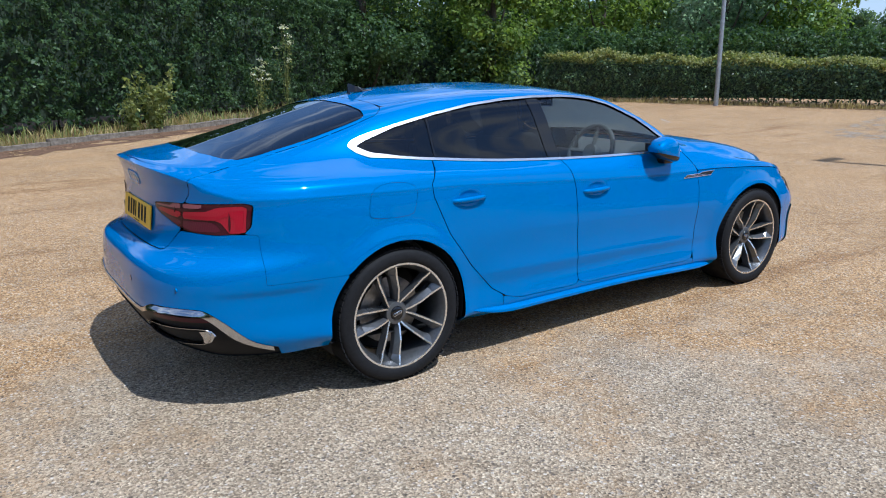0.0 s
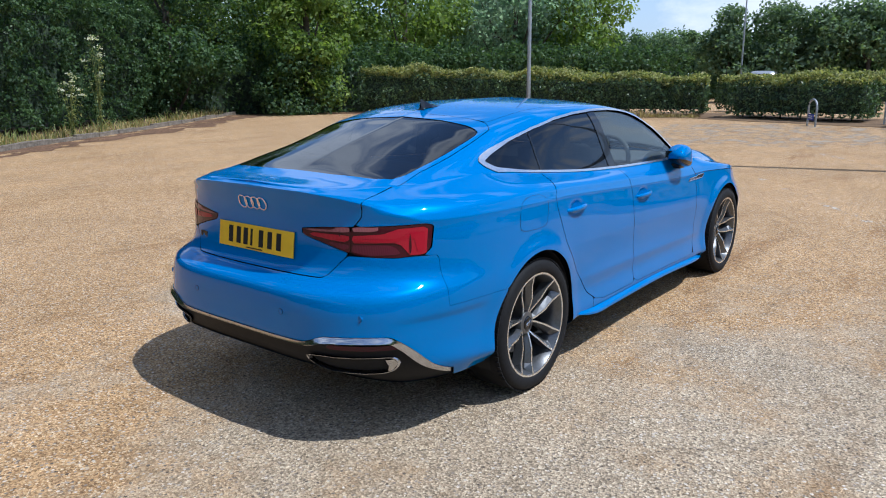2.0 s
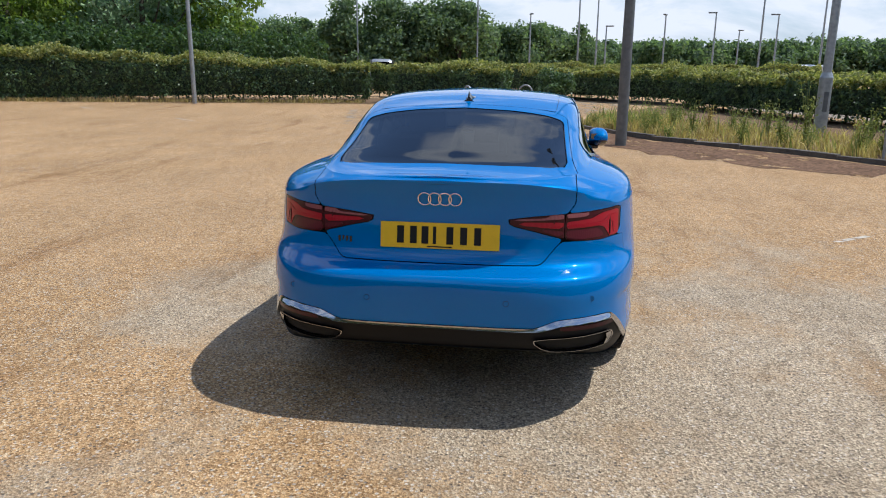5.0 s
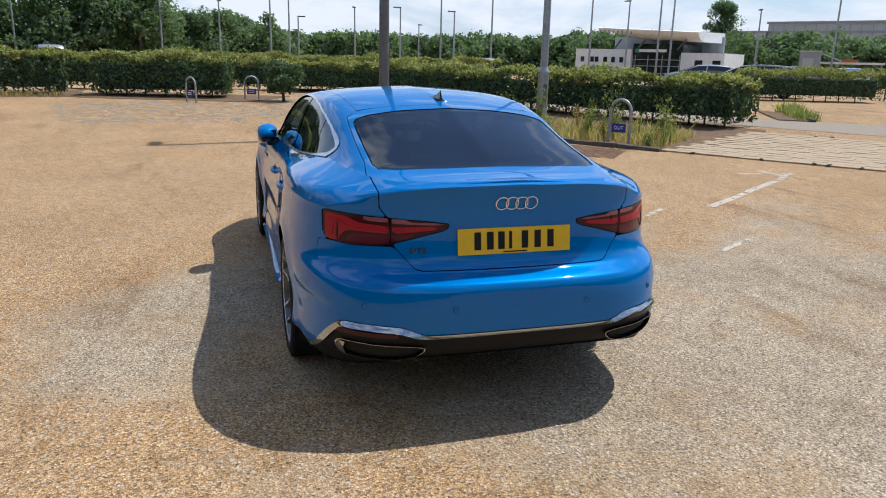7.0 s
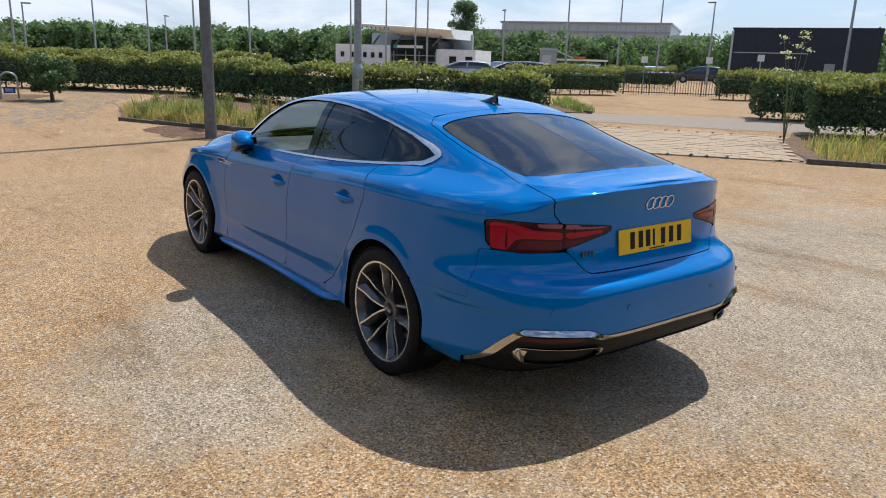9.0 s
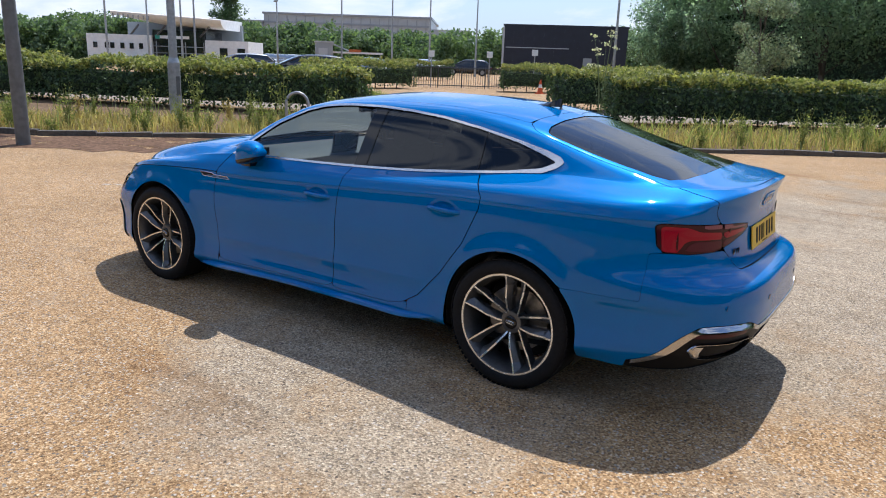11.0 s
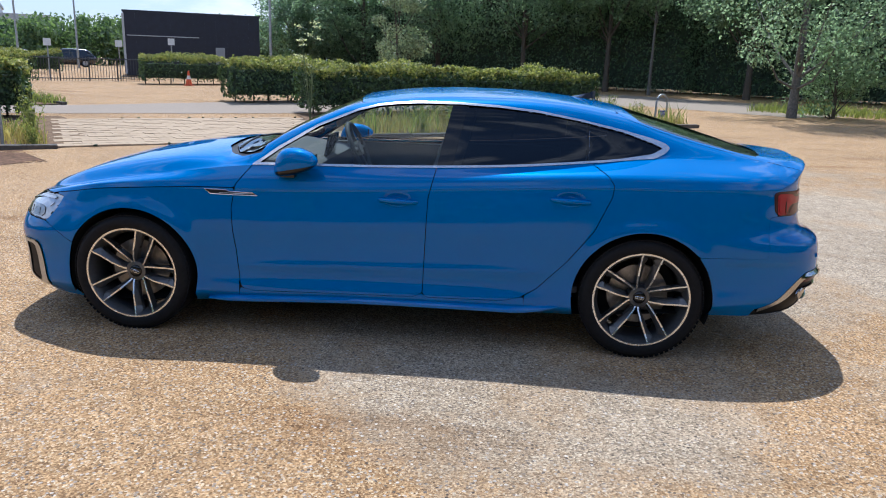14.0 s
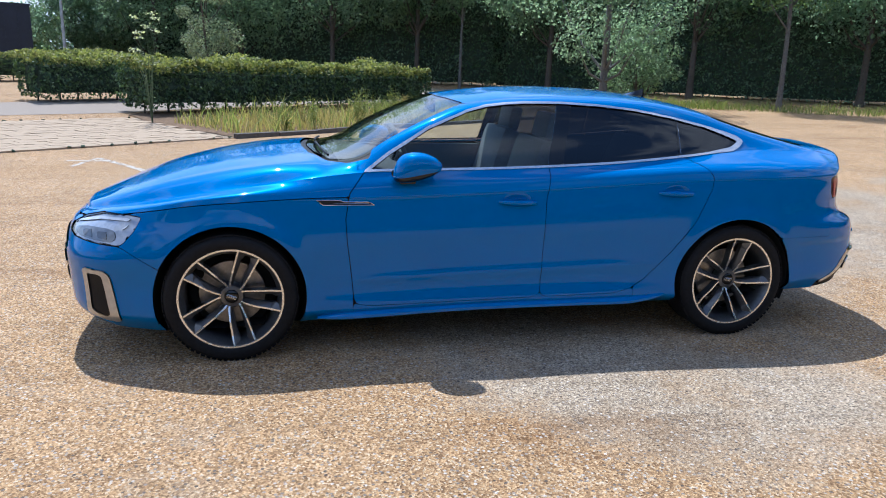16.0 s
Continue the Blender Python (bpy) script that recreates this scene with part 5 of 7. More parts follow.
for a in (0, 90, 180, 270):
    tube(bm, [mw @ Vector((.03 * math.cos(radians(a)), .03 * math.sin(radians(a)), -.01)), mw @ Vector((.17 * math.cos(radians(a)), .17 * math.sin(radians(a)), 0))], .014, 6)
cyl(bm, mw @ Vector((0, 0, -.04)), mw @ Vector((0, 0, .015)), .055, .05, 20)
part("steering_wheel", bm, M["cabin_dark"], car, "dark steering wheel", True, 60)


# ---- foliage ----
rng = np.random.default_rng(7)


def leaf_mesh(name, pts, out, size, spread=0.9, aspect=0.62, curl=0.25):
    """Many small folded leaves; pts: places, out: the way each tends to face, size: length of each."""
    n = len(pts)
    d = out + rng.normal(0, spread, (n, 3))
    d /= np.linalg.norm(d, axis=1, keepdims=True) + 1e-9
    a = rng.normal(0, 1, (n, 3))
    a -= d * np.sum(a * d, 1, keepdims=True)
    a /= np.linalg.norm(a, axis=1, keepdims=True) + 1e-9
    b = np.cross(d, a)
    L = (size * rng.uniform(0.6, 1.35, n))[:, None]
    W = L * aspect
    v = np.empty((n, 4, 3))
    v[:, 0] = pts - a * L * 0.5
    v[:, 1] = pts + b * W * 0.5 + d * L * curl * 0.5 - a * L * 0.05
    v[:, 2] = pts + a * L * 0.5 - d * L * curl * 0.3
    v[:, 3] = pts - b * W * 0.5 + d * L * curl * 0.5 - a * L * 0.05
    me = bpy.data.meshes.new(name)
    me.vertices.add(n * 4)
    me.loops.add(n * 4)
    me.polygons.add(n)
    me.vertices.foreach_set("co", v.reshape(-1))
    me.loops.foreach_set("vertex_index", np.arange(n * 4))
    me.polygons.foreach_set("loop_start", np.arange(n) * 4)
    me.update()
    return me


def leaves(name, pts, out, size, mat, parent, label="", **kw):
    ob = put_mesh(name, leaf_mesh(name, np.asarray(pts), np.asarray(out), size, **kw), mat, parent, label)
    ob["kind"] = "stuff"
    return ob


def lumps(P, scale, seed):
    return np.array([noise.noise(Vector((p[0] * scale + seed, p[1] * scale, p[2] * scale + seed * 0.7))) for p in P])


def hedge(name, a, b, width, top_a, top_b, label, leaf=0.06, dens=420, mats=("leaf_hedge", "leaf_new"), clear=0.12, bulge=0.22, shoots=5.0, trim=.15, side=1, group="", cat="hedge"):
    """A clipped hedge whose front foot runs from a to b; its body lies on the far side."""
    a, b = Vector((*a, 0)), Vector((*b, 0))
    along = (b - a)
    ln = along.length
    u = along / ln
    back = Vector((u.y, -u.x, 0)) * side
    th = new(name)
    tagged(th, label, cat, group)
    z0 = (ground_z(a.x, a.y) + ground_z(b.x, b.y)) / 2
    th.location = (a.x, a.y, z0)
    seed = rng.uniform(0, 50)

    def place(s, w, z):
        """s along, w across from the front, z up from the ground, in the thing's own frame."""
        g = z0
        return np.stack([u.x * s + back.x * w, u.y * s + back.y * w, z + 0 * s], 1)
    H = lambda s: top_a + (top_b - top_a) * s / ln - z0 - trim
    # dark core: a solid filler whose colour stands in for the hedge's inner shade
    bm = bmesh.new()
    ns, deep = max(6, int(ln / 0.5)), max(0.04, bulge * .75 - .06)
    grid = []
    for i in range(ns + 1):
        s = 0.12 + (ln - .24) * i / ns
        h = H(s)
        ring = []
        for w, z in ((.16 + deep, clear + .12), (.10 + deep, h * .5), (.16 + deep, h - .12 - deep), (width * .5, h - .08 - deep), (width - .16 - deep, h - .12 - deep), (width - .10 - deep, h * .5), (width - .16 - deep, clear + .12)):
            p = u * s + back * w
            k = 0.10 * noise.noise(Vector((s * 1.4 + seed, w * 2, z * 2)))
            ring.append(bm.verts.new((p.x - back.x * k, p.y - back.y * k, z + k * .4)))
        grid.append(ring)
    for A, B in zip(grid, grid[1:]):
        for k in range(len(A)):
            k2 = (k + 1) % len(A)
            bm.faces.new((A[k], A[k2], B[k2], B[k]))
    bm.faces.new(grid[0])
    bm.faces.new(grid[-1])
    part("dense_core", bm, M["leaf_core"], th, "solid core coloured dark like the shade between the leaves")
    # leaves over front, back, ends and top
    def shell(count, which):
        s = rng.uniform(0, ln, count)
        h = H(s)
        if which == "top":
            w, z = rng.uniform(0, width, count), h + rng.normal(0, .02, count)
            o = np.tile([0, 0, 1.0], (count, 1))
        elif which in ("front", "back"):
            z = clear + (h - clear) * rng.uniform(0, 1, count) ** 0.9
            w = np.zeros(count) if which == "front" else np.full(count, width)
            f = -1 if which == "front" else 1
            o = np.tile([back.x * f, back.y * f, 0.25], (count, 1))
            # rounded shoulders and a tucked foot
            tuck = .10 * ((z - h * .55) / (h * .5)) ** 2
            w = w + (tuck if which == "front" else -tuck)
        else:
            e = 0.0 if which == "end0" else ln
            s = np.full(count, e)
            h = H(s)
            z, w = clear + (h - clear) * rng.uniform(0, 1, count), rng.uniform(0, width, count)
            f = -1 if which == "end0" else 1
            o = np.tile([u.x * f, u.y * f, 0.25], (count, 1))
            s = s - f * .10 * ((z - h * .55) / (h * .5)) ** 2
        P = place(s, w, z)
        k = lumps(P, 1.3, seed) * bulge + lumps(P, 4.5, seed + 9) * bulge * .65 + rng.normal(0, .022, count) - .02
        P = P + o * k[:, None]
        return P, o
    hm = (top_a + top_b) / 2 - z0
    leaf, dens = leaf * .82, dens * 1.3
    parts = [shell(int(dens * ln * hm), "front"), shell(int(dens * ln * hm * .5), "back"), shell(int(dens * width * hm), "end0"), shell(int(dens * width * hm), "end1")]
    P, O = np.concatenate([p for p, _ in parts]), np.concatenate([o for _, o in parts])
    leaves("foliage", P, O, leaf, M[mats[0]], th, "dark green leaves")
    P, O = shell(int(dens * 1.1 * ln * width), "top")
    # young shoots standing over the clipped top
    m = int(34 * ln * width * shoots)
    s, w = rng.uniform(0, ln, m), rng.uniform(0, width, m)
    sp = []
    for si, wi in zip(s, w):
        hh = rng.uniform(.03, .20) * (1 + .7 * math.sin(si * 1.7 + seed) * math.sin(si * .6))
        for k in range(5):
            sp.append((si + rng.normal(0, .02), wi + rng.normal(0, .02), float(H(si)) + hh * (k + .5) / 5))
    if sp:
        sp = np.array(sp)
        P2 = place(sp[:, 0], sp[:, 1], sp[:, 2])
        P2[:, 2] += lumps(P2, 1.3, seed) * bulge
        P, O = np.concatenate([P, P2]), np.concatenate([O, np.tile([0, 0, .6], (len(P2), 1))])
    # young leaves run down the upper part of the front
    Pf, Of = shell(int(dens * ln * hm * .55), "front")
    keep = Pf[:, 2] > hm * rng.uniform(.82, 1.2, len(Pf))
    P, O = np.concatenate([P, Pf[keep] + Of[keep] * .03]), np.concatenate([O, Of[keep] + np.array([0, 0, .5])])
    leaves("young_growth", P, O, leaf * 1.05, M[mats[1]], th, "yellow-green young leaves on top")
    # stems at the foot
    for i in range(int(ln / .55)):
        s = .2 + i * .55 + rng.uniform(-.1, .1)
        bm = bmesh.new()
        w = width * .5 + rng.uniform(-.15, .15)
        p = u * s + back * w
        cyl(bm, (p.x, p.y, -.1), (p.x + rng.uniform(-.06, .06), p.y + rng.uniform(-.06, .06), clear + .35), .028, .018, 6)
        part("stem", bm, M["bark"], th)
    return th


def tree(name, x, y, height, spread, label, mat, leaf=0.14, count=5000, trunk_h=None, trunk_r=0.13, bark="bark", clumps=26, low=0.25, group="", flat=1.0):
    """A tapered trunk with limbs, and a crown of many small leaves gathered in clumps."""
    th = new(name)
    tagged(th, label, "tree", group)
    z = ground_z(x, y)
    th.location = (x, y, z)
    lo = height * low
    bm = bmesh.new()
    bend = rng.uniform(-.25, .25, 2)
    tp = [Vector((bend[0] * t * t, bend[1] * t * t, height * .86 * t - .15 * (t == 0))) for t in (0, .12, .3, .5, .7, .88, 1.0)]
    tube(bm, tp, [trunk_r * k for k in (1.35, 1.0, .85, .66, .45, .25, .08)], 9)
    part("trunk", bm, M[bark], th, "", True, 60)
    centres = []
    for i in range(clumps):
        t = rng.uniform(0, 1)
        zc = lo + (height - lo) * (0.08 + .88 * t)
        prof = math.sin(math.pi * min(1, (.16 + .80 * t))) ** .65
        a = rng.uniform(0, 2 * math.pi)
        r = spread * prof * rng.uniform(.25, .86)
        centres.append((Vector((r * math.cos(a), r * math.sin(a) * flat, zc)), spread * rng.uniform(.22, .42)))
    for k, (c, r) in enumerate(centres[:10]):
        bm = bmesh.new()
        base = Vector((bend[0] * .2, bend[1] * .2, max(lo * .8, c.z - spread * .8)))
        mid = (base + c) / 2 + Vector((0, 0, -.1 * spread))
        tube(bm, [base, mid, c], [trunk_r * .4, trunk_r * .26, trunk_r * .08], 6)
        part("limb", bm, M[bark], th, "", True, 60)
    P, O = [], []
    per = count // clumps
    for c, r in centres:
        d = rng.normal(0, 1, (per, 3))
        d /= np.linalg.norm(d, axis=1, keepdims=True)
        rad = r * rng.uniform(.45, 1.08, per) ** .6
        q = d * rad[:, None] * np.array([1, 1, .78])
        P.append(np.array(c) + q + rng.normal(0, r * .07, (per, 3)))
        O.append(d + np.array([0, 0, .7]))
    leaves("crown", np.concatenate(P), np.concatenate(O), leaf, M[mat], th, "uneven leafy crown")
    return th


# ---- ground patches, roads and kerbs ----
def patch(name, poly, mat, label, cat, lift=0.004, kind="structure", wobble=0.0, cell=0.8):
    """A thin skin over the ground inside an outline, following its rise."""
    P = np.array(poly, float)
    if wobble:
        Q = []
        for p, q in zip(P, np.roll(P, -1, 0)):
            n = max(1, int(np.hypot(*(q - p)) / .35))
            for k in range(n):
                c = p + (q - p) * k / n
                v = noise.noise(Vector((c[0] * 1.7, c[1] * 1.7, 3.1)))
                Q.append(c + np.array([v, noise.noise(Vector((c[0] * 1.7, c[1] * 1.7, 9.3)))]) * wobble)
        P = np.array(Q)
    bm = bmesh.new()
    f = bm.faces.new([bm.verts.new((x, y, 0)) for x, y in P])
    bmesh.ops.triangulate(bm, faces=[f])
    big = [e for e in bm.edges if e.calc_length() > cell]
    for _ in range(5):
        big = [e for e in bm.edges if e.calc_length() > cell]
        if not big:
            break
        bmesh.ops.subdivide_edges(bm, edges=big, cuts=1)
        bmesh.ops.triangulate(bm, faces=bm.faces)
    for v in bm.verts:
        v.co.z = ground_z(v.co.x, v.co.y) + lift + .0006 * noise.noise(v.co * 3)
    me = bpy.data.meshes.new(name)
    bmesh.ops.recalc_face_normals(bm, faces=bm.faces)
    bm.to_mesh(me)
    bm.free()
    if me.polygons and me.polygons[0].normal.z < 0:
        me.flip_normals()
    ob = put_mesh(name, me, mat)
    return tagged(ob, label, cat, "", kind)


def kerb(name, pts, label, mat="kerb", w=0.13, h=0.11, piece=0.9, up=None):
    """A row of kerb stones along a line; each stone is a piece of its own."""
    th = tagged(new(name), label, "kerb", "", "structure")
    bm = bmesh.new()
    box(bm, 0, 0, 0, piece - .012, w, h + .1, None, .012)
    me = bpy.data.meshes.new("kerb_stone")
    bm.to_mesh(me)
    bm.free()
    me.materials.append(M[mat])
    for p, q in zip(pts, pts[1:]):
        p, q = Vector((*p, 0)), Vector((*q, 0))
        n = max(1, round((q - p).length / piece))
        for k in range(n):
            c = p + (q - p) * (k + .5) / n
            ob = new("kerb_stone", me)
            ob.parent = th
            a = math.degrees(math.atan2(q.y - p.y, q.x - p.x))
            ob.matrix_basis = pose(c.x, c.y, ground_z(c.x, c.y) + h / 2 - .05 + rng.uniform(-.028, .014), rng.uniform(-4, 4), rng.uniform(-1.8, 1.8), a + rng.uniform(-2.5, 2.5)) @ Matrix.Diagonal(((q - p).length / n / piece, 1, 1, 1))
    return th


island_a = [(13.0, -1.25), (10.3, -2.75), (8.4, -4.9), (6.35, -6.55), (7.2, -9.0), (9.2, -11.2), (14.0, -8.6), (19.6, -5.6), (20.6, -4.6), (16.0, -1.9)]
island_b = [(1.9, -9.85), (-2.0, -12.6), (-5.8, -15.0), (-5.6, -17.5), (-3.9, -21.0), (2.2, -17.0), (4.6, -14.2), (3.8, -12.2)]
patch("lane", [(11.8, 4.2), (16.8, 5.6), (18.3, 3.0), (17.6, .4), (20.0, -1.6), (26, -.6), (26, -3.4), (21.0, -3.9), (16.2, -1.5), (13.2, -.7), (12.2, .8)], M["lane"], "pale worn asphalt lane before the hedges", "road", .0045, wobble=.3)
patch("bed_soil", island_a, M["soil"], "dry bare soil of a planted bed", "soil", .02, wobble=.12)
patch("bed_soil", island_b, M["soil"], "dry bare soil of a planted bed", "soil", .02, wobble=.12)
patch("road", [(20.0, -6.6), (9.4, -12.0), (4.9, -14.7), (1.6, -18.2), (-6, -23), (-10, -19.5), (-16, -23), (-6, -31), (4, -21.8), (10.6, -14.2), (16, -11.2), (24, -7.4)], M["asphalt"], "pale grey asphalt lane", "road", .006, wobble=.1)
patch("red_dirt", [(11.6, -1.6), (10.25, -2.6), (8.35, -4.75), (6.8, -6.1), (5.7, -5.2), (6.9, -3.6), (8.3, -2.1), (9.4, -1.3), (10.6, -1.0)], M["soil_red"], "dark reddish grit along the kerb", "grit", .005, wobble=.5)
patch("red_dirt", [(-12.0, 5.3), (-2.2, 11.7), (3.4, 15.2), (7.3, 17.3), (13.6, 21.2), (17.2, 17.6), (16.4, 16.8), (13.2, 19.6), (7.2, 15.9), (3.3, 14.0), (-2, 10.6), (-11.6, 4.2)], M["soil_red"], "dark reddish leaf litter along the kerb", "litter", .005, wobble=.5)
patch("verge_soil", [(-12.0, 5.3), (-2.2, 11.7), (3.4, 15.2), (7.3, 17.6), (13.6, 21.8), (17.0, 18.2), (19.6, 16.6), (26, 24), (10, 40), (-24, 12)], M["soil"], "dry soil under the tall hedge", "soil", .009, wobble=.1)
patch("hedge_soil", [(16.2, 18.4), (19.6, 5.2), (22.5, 5.6), (19.5, 19.0)], M["soil"], "dry soil under the hedge", "soil", .012, wobble=.15)
patch("hedge_soil", [(19.2, 5.3), (18.0, .2), (20.6, -1.2), (22.4, 4.8)], M["soil"], "dry soil under the hedge", "soil", .012, wobble=.15)
kerb("kerb_tall_hedge", [(-12.0, 5.2), (-2.2, 11.6), (3.4, 15.1), (7.3, 17.4), (12.8, 21.0)], "grey broken concrete kerb beside the tall hedge", "kerb")
kerb("kerb_bed", [(12.9, -1.2), (10.3, -2.72), (8.4, -4.88), (6.4, -6.5)], "dark weathered kerb round the weedy bed", "kerb_dark", h=.09)
kerb("kerb_bed_rear", [(1.95, -9.8), (-2.0, -12.5), (-5.8, -14.95)], "dark weathered kerb round the grassy bed", "kerb_dark", h=.09)
kerb("kerb_lane", [(24.2, -1.4), (20.4, -5.5)], "dark kerb along the lane", "kerb_dark", h=.09)
patch("small_island", [(13.1, -15.3), (10.9, -14.0), (11.4, -13.4), (14.4, -15.1)], M["soil"], "small dry weedy island", "soil", .03)
kerb("kerb_island", [(13.3, -15.5), (10.8, -14.0)], "dark low kerb of a small island", "kerb_dark", h=.08)


# ---- weeds and grass ----
CLEARINGS = [(7.33, -6.15, .34), (7.0, -5.75, .42), (-5.1, -16.2, .34), (-4.75, -15.8, .45)]


def weeds(name, pts_f, n, h, mat, label, blade=0.012, lean=0.35, tall=1.6):
    """Upright blades and stalks, in one sheet of tufts."""
    verts, faces = [], []
    for k in range(n):
        x, y = pts_f()
        if any(math.hypot(x - hx, y - hy) < hr for hx, hy, hr in CLEARINGS):
            continue
        z = ground_z(x, y)
        hh = h * rng.uniform(.45, tall) * (0.6 + .8 * abs(noise.noise(Vector((x * .9, y * .9, 1.7)))))
        a = rng.uniform(0, 2 * math.pi)
        w = blade * rng.uniform(.6, 1.5)
        dx, dy = math.cos(a) * w, math.sin(a) * w
        lx, ly = rng.normal(0, lean * hh), rng.normal(0, lean * hh)
        b = len(verts)
        verts += [(x - dx, y - dy, z - .02), (x + dx, y + dy, z - .02), (x + dx * .8 + lx * .35, y + dy * .8 + ly * .35, z + hh * .6), (x - dx * .8 + lx * .35, y - dy * .8 + ly * .35, z + hh * .6), (x + lx, y + ly, z + hh)]
        faces += [(b, b + 1, b + 2, b + 3), (b + 3, b + 2, b + 4)]
    ob = put_mesh(name, mesh_of(name, verts, faces, None, False), M[mat])
    return tagged(ob, label, "weeds", "", "stuff")


def pick(*fs):
    return lambda: fs[int(rng.integers(len(fs)))]()


def weed_sites(a, b, w0, w1, gather=1.0):
    a, b = Vector((*a, 0)), Vector((*b, 0))
    d = b - a
    nrm = Vector((-d.y, d.x, 0)).normalized()

    def f():
        p = a + d * rng.uniform(0, 1) + nrm * (w0 + (w1 - w0) * rng.uniform(0, 1) ** gather)
        return p.x, p.y
    return f


bed_a = pick(weed_sites((10.3, -2.75), (8.4, -4.9), .12, 3.2), weed_sites((8.4, -4.9), (6.5, -6.5), .12, 2.6), weed_sites((12.8, -1.35), (10.3, -2.75), .12, 2.8), weed_sites((16.0, -1.9), (13.0, -1.25), .1, 2.4), weed_sites((13.0, -1.25), (11.6, -2.0), .1, 1.2))
bed_b = pick(weed_sites((1.7, -10.0), (-2.0, -12.6), .12, 3.0), weed_sites((-2.0, -12.6), (-5.7, -15.0), .12, 3.0), weed_sites((-2.0, -12.6), (-5.7, -15.0), .12, 3.0))
weeds("green_weeds", bed_a, 520, .46, "weed_green", "tall green weeds on the planted bed")
weeds("dry_grass", bed_a, 11000, .24, "weed_dry", "straw-coloured dry grass on the planted bed", .008)
weeds("green_weeds", bed_b, 1500, .48, "weed_green", "tall yellow-green grass on the planted bed")
weeds("dry_grass", bed_b, 6500, .30, "weed_dry", "straw-coloured dry grass on the planted bed", .008)
weeds("kerb_weeds", pick(weed_sites((-11.0, 6.0), (-2.2, 11.8), .0, .9), weed_sites((-2.2, 11.8), (3.4, 15.3), .0, .9), weed_sites((3.4, 15.3), (12.6, 21.1), .0, .9)), 2900, .22, "weed_dry", "dry weeds along the kerb")
weeds("kerb_weeds", pick(weed_sites((-2.2, 11.8), (3.4, 15.3), .1, .9), weed_sites((3.4, 15.3), (12.6, 21.1), .1, .9)), 900, .30, "weed_green", "green weeds along the kerb")
weeds("island_weeds", weed_sites((11.2, -13.9), (14.0, -15.5), -.6, 0), 700, .3, "weed_green", "sparse weeds on the small island")
weeds("hedge_foot_weeds", pick(weed_sites((16.6, 17.4), (18.4, 11.8), -.5, .3), weed_sites((18.4, 11.8), (20.0, 5.8), -.5, .3)), 2400, .16, "weed_dry", "dry weeds at the hedge's foot")
weeds("wood_grass", pick(weed_sites((-9.3, -22.0), (-14.6, -19.0), -.2, 2.4), weed_sites((-14.6, -19.0), (-26, -11.5), -.2, 2.4)), 5000, .28, "weed_green", "long grass at the wood's edge", .01)


def weed_plant(name, x, y, h, label, mat="weed_green", flowers=False, spread=.35, n=260, leaf=.09):
    """A tall branching weed with leaves along its stalks."""
    th = tagged(new(name), label, "weed")
    z = ground_z(x, y)
    th.location = (x, y, z)
    P, O, T = [], [], []
    for k in range(9):
        a, t = rng.uniform(0, 2 * math.pi), rng.uniform(.15, 1)
        tip = Vector((math.cos(a) * spread * t, math.sin(a) * spread * t, h * rng.uniform(.6, 1)))
        bm = bmesh.new()
        mid = Vector((tip.x * .35, tip.y * .35, tip.z * .55))
        tube(bm, [(0, 0, -.05), mid, tip], [.008, .006, .003], 5)
        part("stalk", bm, M[mat], th)
        m = n // 9
        for j in range(m):
            u = rng.uniform(.12, 1)
            c = mid * (2 * u * (1 - u)) + tip * (u * u)
            P.append(np.array(c) + rng.normal(0, .05, 3))
            O.append((rng.normal(), rng.normal(), .8))
        T.append(tip)
    leaves("leaf_mass", np.array(P), np.array(O), leaf, M[mat], th, "", aspect=.4)
    if flowers:
        Q = np.concatenate([np.array(t) + rng.normal(0, .05, (18, 3)) * np.array([1, 1, .45]) for t in T])
        leaves("blossom", Q, np.tile([0, 0, 1.0], (len(Q), 1)), .05, M["white_flower"], th, "white flower heads", aspect=.9)
    return th


weed_plant("nettle_clump", .97, 13.6, 1.5, "tall branching green weed by the kerb", "weed_green", False, .62, 760, .13)
weed_plant("nettle_clump", .45, 13.5, .8, "low leafy green weed by the kerb", "weed_green", False, .4, 420, .11)
weed_plant("flowering_weed", 4.3, 15.9, 1.7, "tall weed with white flowers by the kerb", "weed_green", True, .5, 200, .08)
weed_plant("flowering_weed", 5.4, 16.6, 2.5, "tall weed with white flowers by the kerb", "weed_green", True, .3, 160, .08)
weed_plant("hogweed", 3.79, -12.35, 2.35, "tall hogweed with white flower heads", "leaf_grey", True, .34, 45, .05)
weed_plant("tall_weed", 8.0, -6.4, 1.25, "tall stalky weed among the grass", "weed_green", False, .3, 180, .07)
weed_plant("tall_weed", 9.4, -5.4, 1.35, "tall stalky weed among the grass", "weed_green", False, .28, 180, .07)
weed_plant("tall_weed", 7.1, -7.0, 1.1, "tall stalky weed among the grass", "weed_green", False, .26, 180, .07)
for x, y, h in ((11.6, -2.9, .6), (10.9, -3.6, .8), (10.0, -4.4, .7), (.4, -11.6, .8), (-1.6, -13.2, .95), (-2.6, -14.0, .8), (-4.3, -15.0, .7), (9.2, -4.9, .85), (8.2, -5.9, .7), (9.0, -6.4, .8), (10.4, -5.0, .9), (12.2, -3.4, .7), (7.5, -7.4, .6), (1.0, -10.9, .6), (-.6, -12.2, .9), (-3.4, -14.2, .85), (-.9, -13.9, .8)):
    weed_plant("weed_clump", x, y, h, "bushy green weed on the planted bed", "weed_green", False, .2, 300, .05)

